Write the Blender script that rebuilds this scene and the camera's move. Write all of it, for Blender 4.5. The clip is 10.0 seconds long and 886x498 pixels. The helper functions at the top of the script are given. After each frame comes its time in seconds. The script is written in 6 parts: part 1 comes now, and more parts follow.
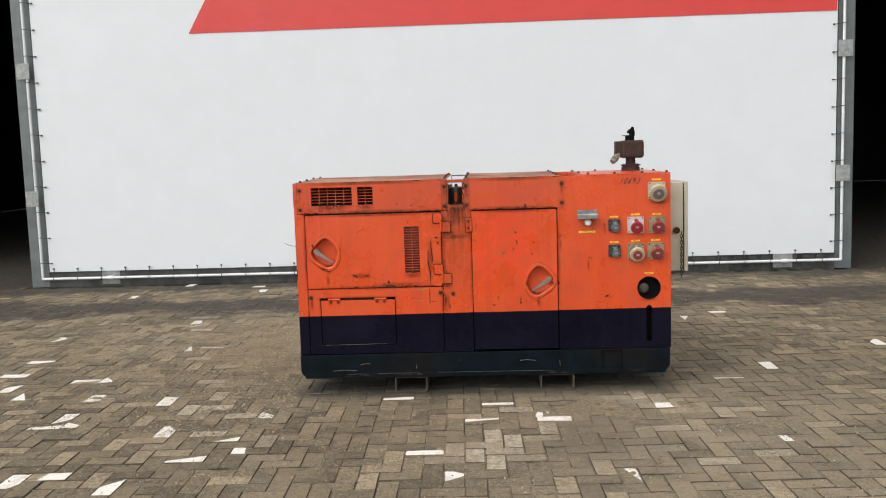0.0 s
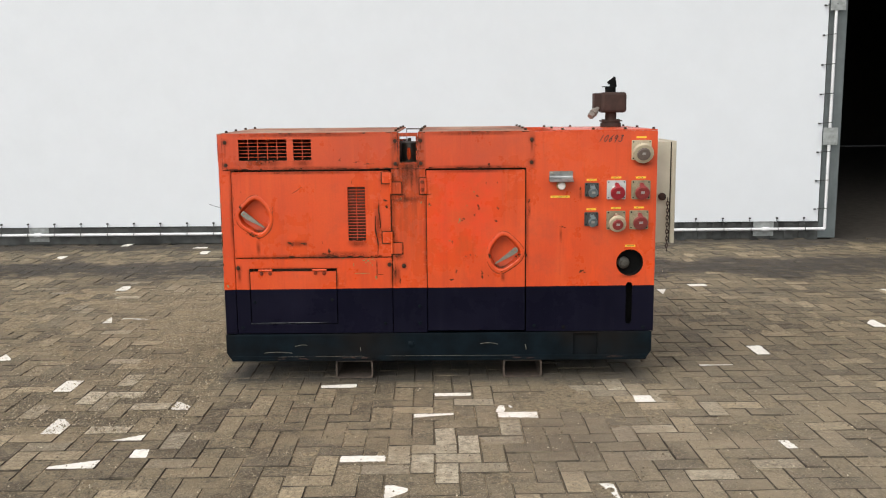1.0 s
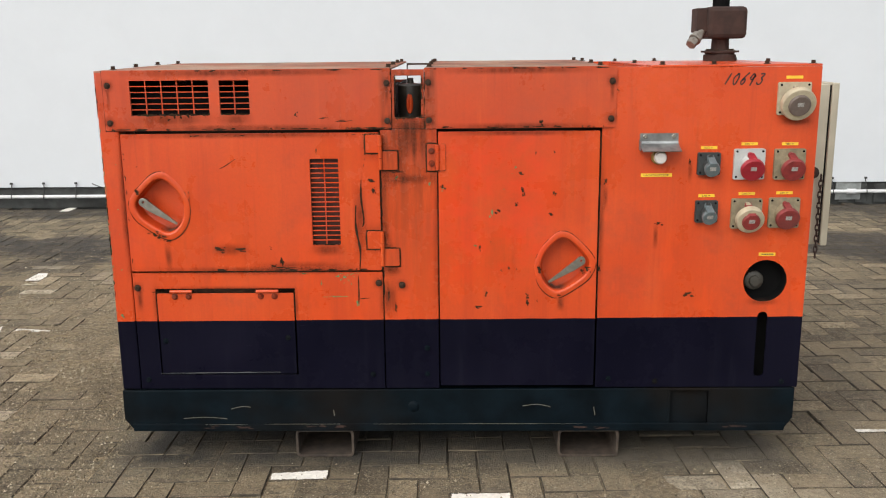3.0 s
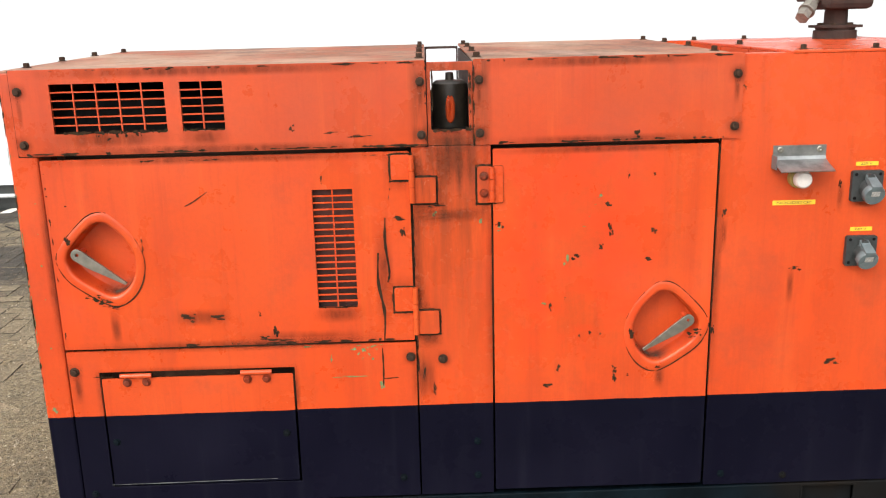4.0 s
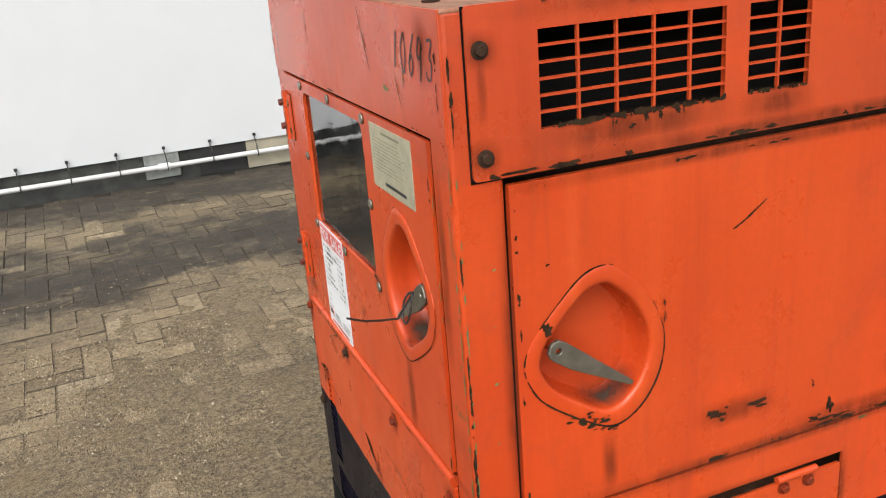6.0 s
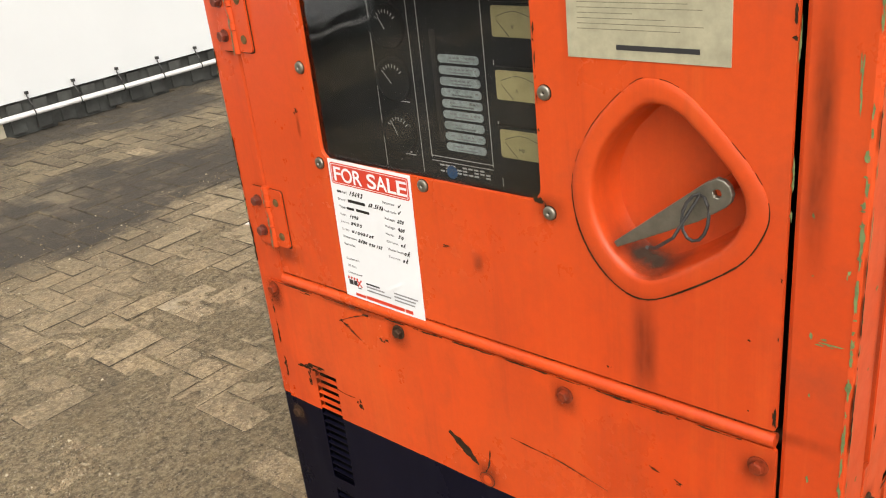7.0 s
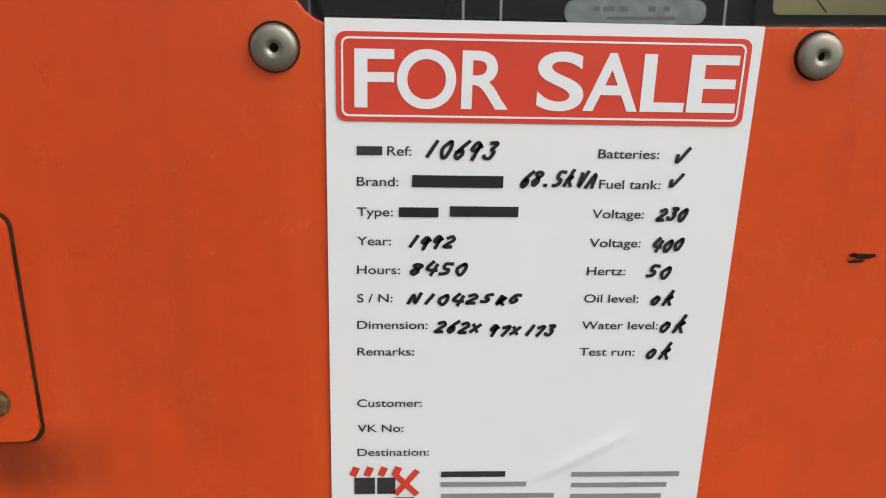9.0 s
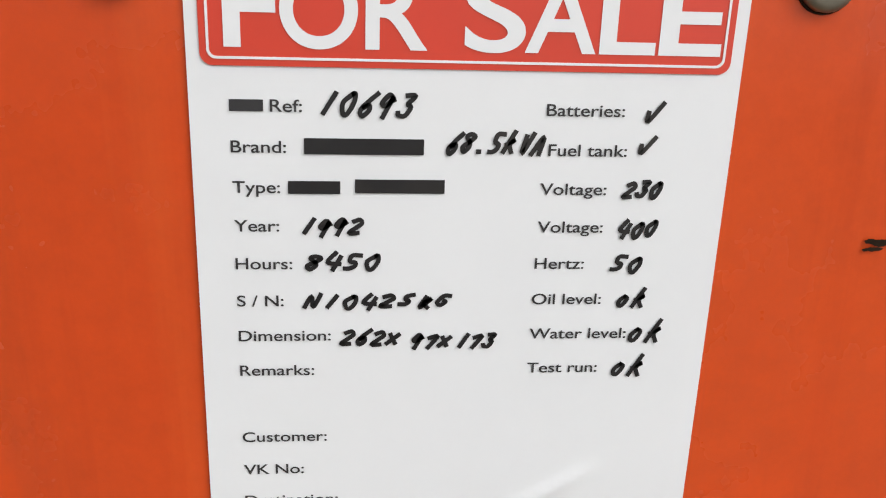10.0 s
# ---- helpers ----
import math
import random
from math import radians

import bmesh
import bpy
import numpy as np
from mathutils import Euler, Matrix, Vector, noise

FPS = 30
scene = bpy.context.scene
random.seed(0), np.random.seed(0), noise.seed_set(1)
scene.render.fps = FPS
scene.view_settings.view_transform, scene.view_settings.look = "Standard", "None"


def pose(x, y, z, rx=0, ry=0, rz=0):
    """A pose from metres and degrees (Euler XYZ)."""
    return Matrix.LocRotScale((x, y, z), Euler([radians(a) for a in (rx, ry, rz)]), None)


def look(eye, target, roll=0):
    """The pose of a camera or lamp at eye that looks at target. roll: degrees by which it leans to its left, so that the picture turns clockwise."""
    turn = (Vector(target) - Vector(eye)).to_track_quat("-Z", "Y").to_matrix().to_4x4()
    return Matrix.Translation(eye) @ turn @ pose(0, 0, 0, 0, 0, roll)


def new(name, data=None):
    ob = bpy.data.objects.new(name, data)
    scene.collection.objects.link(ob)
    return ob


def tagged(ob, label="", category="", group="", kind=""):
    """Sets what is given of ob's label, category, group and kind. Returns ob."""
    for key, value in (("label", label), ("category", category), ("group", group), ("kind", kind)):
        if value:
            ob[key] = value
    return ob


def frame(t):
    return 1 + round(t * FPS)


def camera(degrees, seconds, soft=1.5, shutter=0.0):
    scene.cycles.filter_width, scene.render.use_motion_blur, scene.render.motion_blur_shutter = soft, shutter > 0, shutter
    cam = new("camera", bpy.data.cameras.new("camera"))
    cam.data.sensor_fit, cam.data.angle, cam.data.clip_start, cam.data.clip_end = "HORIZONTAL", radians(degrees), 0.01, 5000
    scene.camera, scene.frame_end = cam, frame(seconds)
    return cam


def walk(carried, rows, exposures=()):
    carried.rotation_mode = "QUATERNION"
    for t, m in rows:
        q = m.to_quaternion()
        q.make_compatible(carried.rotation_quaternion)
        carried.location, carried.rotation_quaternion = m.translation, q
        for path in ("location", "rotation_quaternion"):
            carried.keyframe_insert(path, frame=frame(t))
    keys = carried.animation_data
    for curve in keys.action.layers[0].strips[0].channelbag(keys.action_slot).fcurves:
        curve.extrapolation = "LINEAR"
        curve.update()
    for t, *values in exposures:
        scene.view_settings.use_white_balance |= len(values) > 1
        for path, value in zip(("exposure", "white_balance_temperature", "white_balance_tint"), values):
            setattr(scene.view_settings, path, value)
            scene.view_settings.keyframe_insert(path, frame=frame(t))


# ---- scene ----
cam = camera(52.7, 10.0, soft=1.1, shutter=0.0)
PATH = [
    (0, (1.284, -5.884, 1.603), (1.183, -3.898, 1.389), -1.8),
    (0.5, (1.345, -5.499, 1.594), (1.267, -3.518, 1.331), -1.4),
    (1, (1.342, -5.056, 1.552), (1.313, -3.08, 1.244), -0.6),
    (1.5, (1.35, -4.634, 1.534), (1.301, -2.667, 1.176), -1.4),
    (2, (1.373, -4.144, 1.524), (1.282, -2.183, 1.141), -1.3),
    (2.5, (1.335, -3.614, 1.492), (1.228, -1.662, 1.073), -1.0),
    (2.7, (1.3, -3.404, 1.493), (1.211, -1.451, 1.074), -1.0),
    (3.8, (1.094, -2.35, 1.514), (1.168, -0.419, 0.997), 0.4),
    (4, (1.014, -2.183, 1.534), (1.046, -0.248, 1.028), -1.4),
    (4.5, (0.705, -1.817, 1.535), (0.498, 0.108, 1.033), -4.5),
    (5, (0.273, -1.527, 1.511), (0.11, 0.375, 0.913), -5.2),
    (5.5, (-0.136, -1.283, 1.534), (0.221, 0.567, 0.862), -4.6),
    (6, (-0.381, -0.956, 1.51), (0.289, 0.807, 0.845), -4.6),
    (6.2, (-0.474, -0.838, 1.503), (0.298, 0.878, 0.827), -4.7),
    (7.3, (-0.805, 0.026, 1.302), (0.69, 1.044, 0.449), -6.0),
    (7.5, (-0.806, 0.167, 1.266), (0.779, 1.035, 0.41), -5.1),
    (8, (-0.726, 0.459, 1.198), (1.049, 0.918, 0.4), -3.7),
    (8.5, (-0.517, 0.639, 1.054), (1.333, 0.858, 0.328), -0.3),
    (8.8, (-0.396, 0.669, 1.022), (1.511, 0.757, 0.425), -0.7),
    (9, (-0.323, 0.684, 1.025), (1.557, 0.585, 0.349), 0.4),
    (9.2, (-0.291, 0.676, 1.002), (1.588, 0.541, 0.331), 0.6),
    (9.5, (-0.264, 0.669, 0.993), (1.622, 0.5, 0.347), 0.4),
    (9.6, (-0.257, 0.665, 0.995), (1.624, 0.492, 0.337), 0.3),
    (10, (-0.254, 0.662, 0.991), (1.632, 0.49, 0.348), 0.7),
]
walk(cam, [(t, look(eye, target, roll)) for t, eye, target, roll in PATH], [
    (0, 0.58, 6500, 10), (1.0, 0.64, 6500, 10), (1.5, 0.48, 6500, 10), (2.0, 0.55, 6500, 10), (2.5, 0.42, 6500, 10), (2.7, 0.49, 6500, 10), (3.8, 1.06, 6550, 10), (4.0, 1.15, 6550, 10), (4.5, 0.64, 6500, 10),
    (5.0, 0.66, 6500, 10), (5.5, 0.74, 6550, 10), (6.0, 0.80, 6650, 10), (6.2, 0.76, 6700, 10), (7.3, 1.10, 7200, 10), (7.5, 1.05, 7200, 10), (8.0, 0.94, 7100, 10), (8.5, 0.77, 6900, 10), (8.8, 0.63, 6700, 10), (9.0, 0.51, 6600, 10), (9.2, 0.65, 6550, 10), (9.5, 0.68, 6550, 10), (10, 0.66, 6550, 10),
])

# ==== light and sky ====
world = bpy.data.worlds.new("overcast_sky")
scene.world = world
world.use_nodes = True
wn, wl = world.node_tree.nodes, world.node_tree.links
sky = wn.new("ShaderNodeTexSky")
sky.sky_type, sky.sun_disc = "NISHITA", False
sky.sun_elevation, sky.sun_rotation = radians(45), radians(218)
sky.dust_density, sky.ozone_density, sky.air_density = 4.0, 1.0, 1.0
grey = wn.new("ShaderNodeHueSaturation")
grey.inputs["Saturation"].default_value = 0.30
wl.new(sky.outputs[0], grey.inputs["Color"])
wl.new(grey.outputs[0], wn["Background"].inputs[0])
wn["Background"].inputs[1].default_value = 0.15

sun_data = bpy.data.lights.new("sun", "SUN")
sun_data.energy, sun_data.angle, sun_data.color = 1.0, radians(140), (1.0, 0.975, 0.945)
sun = new("sun", sun_data)
sun.matrix_world = look((-5.5, -7, 9), (0, 0, 0))


# ==== materials ====
def material(name):
    m = bpy.data.materials.new(name)
    m.use_nodes = True
    return m, m.node_tree.nodes, m.node_tree.links, m.node_tree.nodes["Principled BSDF"]


def link_in(links, socket, value):
    if isinstance(value, bpy.types.NodeSocket):
        links.new(value, socket)
    else:
        socket.default_value = value


def rgb(c):
    return (*c, 1.0) if len(c) == 3 else c


def mixed(n, l, fac, a, b, mode="MIX"):
    m = n.new("ShaderNodeMix")
    m.data_type, m.blend_type = "RGBA", mode
    link_in(l, m.inputs["Factor"], fac)
    link_in(l, m.inputs["A"], rgb(a) if isinstance(a, tuple) else a)
    link_in(l, m.inputs["B"], rgb(b) if isinstance(b, tuple) else b)
    return m.outputs["Result"]


def calc(n, l, op, a, b=0.0, clamp=False):
    m = n.new("ShaderNodeMath")
    m.operation, m.use_clamp = op, clamp
    link_in(l, m.inputs[0], a)
    link_in(l, m.inputs[1], b)
    return m.outputs[0]


def spread(n, l, value, lo, hi, to_lo=0.0, to_hi=1.0):
    m = n.new("ShaderNodeMapRange")
    link_in(l, m.inputs["Value"], value)
    for key, v in (("From Min", lo), ("From Max", hi), ("To Min", to_lo), ("To Max", to_hi)):
        m.inputs[key].default_value = v
    return m.outputs[0]


def grain(n, l, scale, detail=4.0, rough=0.6, stretch=(1, 1, 1), offset=(0, 0, 0), coords=None):
    if coords is None:
        coords = n.new("ShaderNodeNewGeometry").outputs["Position"]
    mp = n.new("ShaderNodeMapping")
    mp.inputs["Scale"].default_value, mp.inputs["Location"].default_value = stretch, offset
    l.new(coords, mp.inputs["Vector"])
    t = n.new("ShaderNodeTexNoise")
    t.inputs["Scale"].default_value, t.inputs["Detail"].default_value, t.inputs["Roughness"].default_value = scale, detail, rough
    l.new(mp.outputs[0], t.inputs["Vector"])
    return t.outputs["Fac"]


def relief(n, l, shader, height, strength, distance):
    b = n.new("ShaderNodeBump")
    b.inputs["Strength"].default_value, b.inputs["Distance"].default_value = strength, distance
    l.new(height, b.inputs["Height"])
    l.new(b.outputs[0], shader.inputs["Normal"])


def simple(name, colour, rough=0.5, metal=0.0, vary=0.25, scale=30.0, dirt=(0.05, 0.04, 0.03), dirty=0.3, bump=0.15):
    """A plain finish with grain, blotches of dirt and a little relief."""
    m, n, l, s = material(name)
    fine, wide = grain(n, l, scale, 5), grain(n, l, scale / 7, 4, offset=(3, 1, 7))
    dark = tuple(c * (1 - vary) for c in colour)
    base = mixed(n, l, spread(n, l, fine, 0.35, 0.65), dark, colour)
    base = mixed(n, l, spread(n, l, wide, 0.52, 0.75, 0, dirty), base, dirt)
    l.new(base, s.inputs["Base Color"])
    s.inputs["Metallic"].default_value = metal
    l.new(spread(n, l, wide, 0.3, 0.7, rough * 0.85, min(1, rough * 1.2)), s.inputs["Roughness"])
    if bump:
        relief(n, l, s, fine, bump, 0.002)
    return m


def machine_paint():
    """Orange enamel over green primer, dark blue below the painted line; faded, streaked and chipped."""
    m, n, l, s = material("orange_and_blue_enamel")
    pos = n.new("ShaderNodeNewGeometry").outputs["Position"]
    xyz = n.new("ShaderNodeSeparateXYZ")
    l.new(pos, xyz.inputs[0])
    fade = grain(n, l, 1.7, 5, 0.55, offset=(2, 0, 5))
    orange = mixed(n, l, spread(n, l, fade, 0.36, 0.66), (0.495, 0.0500, 0.0088), (0.572, 0.0715, 0.0135))
    streaks = grain(n, l, 6.0, 5, 0.65, stretch=(4.2, 4.2, 0.35), offset=(1, 8, 0))
    orange = mixed(n, l, spread(n, l, streaks, 0.56, 0.80, 0, 0.40), orange, (0.20, 0.038, 0.012))
    soot = grain(n, l, 3.2, 7, 0.7, offset=(4.6, 7.3, 2))
    orange = mixed(n, l, spread(n, l, soot, 0.58, 0.80, 0, 0.50), orange, (0.15, 0.045, 0.02))
    dull = calc(n, l, "MULTIPLY", calc(n, l, "MAXIMUM", calc(n, l, "MULTIPLY", spread(n, l, xyz.outputs[2], 1.2245, 1.2255), spread(n, l, xyz.outputs[0], 1.788, 1.787)), 0.07), spread(n, l, grain(n, l, 4.5, 6, 0.65, offset=(6, 1, 8)), 0.32, 0.68, 0.12, 0.52))
    orange = mixed(n, l, dull, orange, (0.34, 0.058, 0.024))
    orange = mixed(n, l, spread(n, l, grain(n, l, 95.0, 6, 0.75), 0.30, 0.70, 0.16, 0.0), orange, (0.10, 0.022, 0.010))
    washes = grain(n, l, 3.0, 6, 0.7, stretch=(5.0, 5.0, 0.22), offset=(2, 6, 1))
    orange = mixed(n, l, spread(n, l, washes, 0.55, 0.72, 0, 0.42), orange, (0.62, 0.105, 0.022))
    orange = mixed(n, l, spread(n, l, washes, 0.46, 0.30, 0, 0.55), orange, (0.33, 0.034, 0.009))
    fresh = calc(n, l, "MULTIPLY", spread(n, l, grain(n, l, 5.5, 4, 0.6, stretch=(1.6, 1.6, 0.8), offset=(3, 3, 3)), 0.53, 0.60), spread(n, l, xyz.outputs[2], 1.15, 0.75, 0.0, 0.26))
    orange = mixed(n, l, fresh, orange, (0.68, 0.066, 0.008))
    mid = calc(n, l, "ABSOLUTE", calc(n, l, "SUBTRACT", xyz.outputs[0], 1.075))
    drips = grain(n, l, 9.0, 6, 0.7, stretch=(5.0, 1.0, 0.5), offset=(4, 0, 2))
    oily = calc(n, l, "MULTIPLY", spread(n, l, mid, 0.105, 0.085), calc(n, l, "MULTIPLY", spread(n, l, xyz.outputs[2], 0.55, 1.15), spread(n, l, drips, 0.34, 0.60, 0.10, 0.92)))
    orange = mixed(n, l, calc(n, l, "MULTIPLY", oily, spread(n, l, xyz.outputs[1], 0.03, 0.02)), orange, (0.20, 0.034, 0.010))
    patch_x, patch_z = (calc(n, l, "ABSOLUTE", calc(n, l, "SUBTRACT", xyz.outputs[k], c)) for k, c in ((0, 1.37), (2, 0.95)))
    ragged = grain(n, l, 6.0, 6, 0.7, offset=(5, 2, 4))
    touched = calc(n, l, "MULTIPLY", calc(n, l, "MULTIPLY", spread(n, l, patch_x, 0.26, 0.14), spread(n, l, patch_z, 0.32, 0.18)), spread(n, l, ragged, 0.40, 0.56, 0.0, 0.62))
    orange = mixed(n, l, calc(n, l, "MULTIPLY", touched, spread(n, l, xyz.outputs[1], 0.03, 0.02)), orange, (0.60, 0.040, 0.0065))
    blue = mixed(n, l, spread(n, l, fade, 0.4, 0.7), (0.0032, 0.0032, 0.0085), (0.0065, 0.0062, 0.014))
    wash = grain(n, l, 5.0, 5, 0.65, stretch=(5.0, 5.0, 0.4), offset=(3, 1, 1))
    blue = mixed(n, l, spread(n, l, wash, 0.54, 0.76, 0, 0.22), blue, (0.020, 0.021, 0.030))
    scuff = grain(n, l, 26.0, 4, 0.7, stretch=(0.35, 0.35, 2.2))
    blue = mixed(n, l, spread(n, l, scuff, 0.68, 0.80, 0, 0.22), blue, (0.12, 0.12, 0.14))
    wobble = spread(n, l, grain(n, l, 9.0, 3), 0, 1, -0.0025, 0.0025)
    line = calc(n, l, "ADD", calc(n, l, "MULTIPLY", xyz.outputs[0], 0.004), 0.535)
    above = calc(n, l, "GREATER_THAN", calc(n, l, "ADD", xyz.outputs[2], wobble), line)
    base = mixed(n, l, above, blue, orange)
    chip = grain(n, l, 11.0, 8, 0.62, offset=(5, 5, 1))
    rust = spread(n, l, chip, 0.735, 0.75)
    base = mixed(n, l, rust, base, (0.055, 0.028, 0.018))
    primer = spread(n, l, grain(n, l, 8.0, 7, 0.6, offset=(7, 2, 3)), 0.755, 0.765)
    base = mixed(n, l, primer, base, (0.17, 0.30, 0.12))
    l.new(base, s.inputs["Base Color"])
    l.new(spread(n, l, soot, 0.35, 0.75, 0.20, 0.50), s.inputs["Roughness"])
    l.new(spread(n, l, above, 0, 1, 0.06, 0.42), s.inputs["Specular IOR Level"])
    relief(n, l, s, calc(n, l, "ADD", grain(n, l, 2.2, 2), calc(n, l, "MULTIPLY", rust, -0.05)), 0.25, 0.01)
    return m


def roof_paint():
    """Weathered roof enamel under brown dirt, rust and dried puddles."""
    m, n, l, s = material("weathered_roof_enamel")
    a, b, c = grain(n, l, 5.0, 8, 0.7), grain(n, l, 1.6, 5, 0.6, offset=(4, 4, 0)), grain(n, l, 40.0, 4, 0.7)
    base = mixed(n, l, spread(n, l, a, 0.38, 0.62), (0.30, 0.075, 0.034), (0.19, 0.105, 0.062))
    base = mixed(n, l, spread(n, l, b, 0.44, 0.60, 0, 0.65), base, (0.38, 0.27, 0.18))
    base = mixed(n, l, spread(n, l, c, 0.50, 0.68, 0, 0.6), base, (0.07, 0.042, 0.028))
    run = grain(n, l, 2.6, 7, 0.75, stretch=(1.0, 0.35, 1.0), offset=(9, 2, 0))
    base = mixed(n, l, spread(n, l, run, 0.52, 0.64, 0, 0.75), base, (0.060, 0.034, 0.022))
    l.new(base, s.inputs["Base Color"])
    l.new(spread(n, l, b, 0.35, 0.65, 0.90, 0.50), s.inputs["Roughness"])
    relief(n, l, s, a, 0.3, 0.004)
    return m


def damp_stain(n, l, base):
    """Dark damp bands before the wall and along its foot, and contact shade painted under the machine."""
    xyz = n.new("ShaderNodeSeparateXYZ")
    l.new(n.new("ShaderNodeNewGeometry").outputs["Position"], xyz.inputs[0])
    drift, fray = grain(n, l, 0.8, 6, 0.65, offset=(2, 9, 0)), grain(n, l, 5.0, 5, 0.7, offset=(7, 3, 0))
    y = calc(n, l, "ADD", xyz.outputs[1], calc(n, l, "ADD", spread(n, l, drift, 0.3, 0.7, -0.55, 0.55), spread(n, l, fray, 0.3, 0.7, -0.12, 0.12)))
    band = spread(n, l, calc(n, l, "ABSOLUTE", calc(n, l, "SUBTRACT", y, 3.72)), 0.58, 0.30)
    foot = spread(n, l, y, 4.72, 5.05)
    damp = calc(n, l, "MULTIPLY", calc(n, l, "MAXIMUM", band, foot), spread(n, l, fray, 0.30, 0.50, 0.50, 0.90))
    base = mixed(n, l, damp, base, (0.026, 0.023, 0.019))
    # Contact shade below the machine's footprint, mixed into the ground colour.
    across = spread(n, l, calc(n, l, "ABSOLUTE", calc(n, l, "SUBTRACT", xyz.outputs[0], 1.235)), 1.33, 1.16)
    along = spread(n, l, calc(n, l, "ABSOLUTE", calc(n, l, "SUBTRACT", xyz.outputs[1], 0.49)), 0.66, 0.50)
    machine_shade = calc(n, l, "MULTIPLY", calc(n, l, "MULTIPLY", across, along), spread(n, l, fray, 0.25, 0.55, 0.50, 0.90))
    base = mixed(n, l, machine_shade, base, (0.012, 0.0105, 0.008))

    def away(x, y):
        d = n.new("ShaderNodeVectorMath")
        d.operation = "DISTANCE"
        l.new(xyz.inputs[0].links[0].from_socket, d.inputs[0])
        d.inputs[1].default_value = (x, y, 0.0)
        return d.outputs["Value"]
    spill = calc(n, l, "MULTIPLY", spread(n, l, away(1.93, -1.04), 0.46, 0.26), spread(n, l, fray, 0.30, 0.50, 0.30, 0.62))
    base = mixed(n, l, spill, base, (0.088, 0.070, 0.047))
    swept = calc(n, l, "MULTIPLY", spread(n, l, away(2.9, -1.5), 2.5, 0.9), spread(n, l, fray, 0.34, 0.60, 0.08, 0.40))
    return mixed(n, l, swept, base, (0.30, 0.260, 0.195))


def grit(n, l):
    """Colour of loose sand and grit: dark and light grains, paler and darker drifts; and its relief."""
    fine, mid = grain(n, l, 105, 5, 0.85), grain(n, l, 36, 6, 0.85, offset=(2, 2, 0))
    base = mixed(n, l, spread(n, l, mid, 0.39, 0.62), (0.118, 0.095, 0.061), (0.42, 0.345, 0.222))
    patch = grain(n, l, 7, 6, 0.7, offset=(4, 8, 0))
    base = mixed(n, l, spread(n, l, patch, 0.52, 0.66, 0, 0.50), base, (0.29, 0.222, 0.122))
    base = mixed(n, l, spread(n, l, patch, 0.46, 0.33, 0, 0.50), base, (0.105, 0.088, 0.062))
    base = mixed(n, l, spread(n, l, fine, 0.36, 0.45, 0.75, 0), base, (0.040, 0.032, 0.021))
    base = mixed(n, l, spread(n, l, fine, 0.57, 0.63, 0, 0.9), base, (0.56, 0.50, 0.38))
    return base, calc(n, l, "ADD", fine, calc(n, l, "MULTIPLY", mid, 2.0))


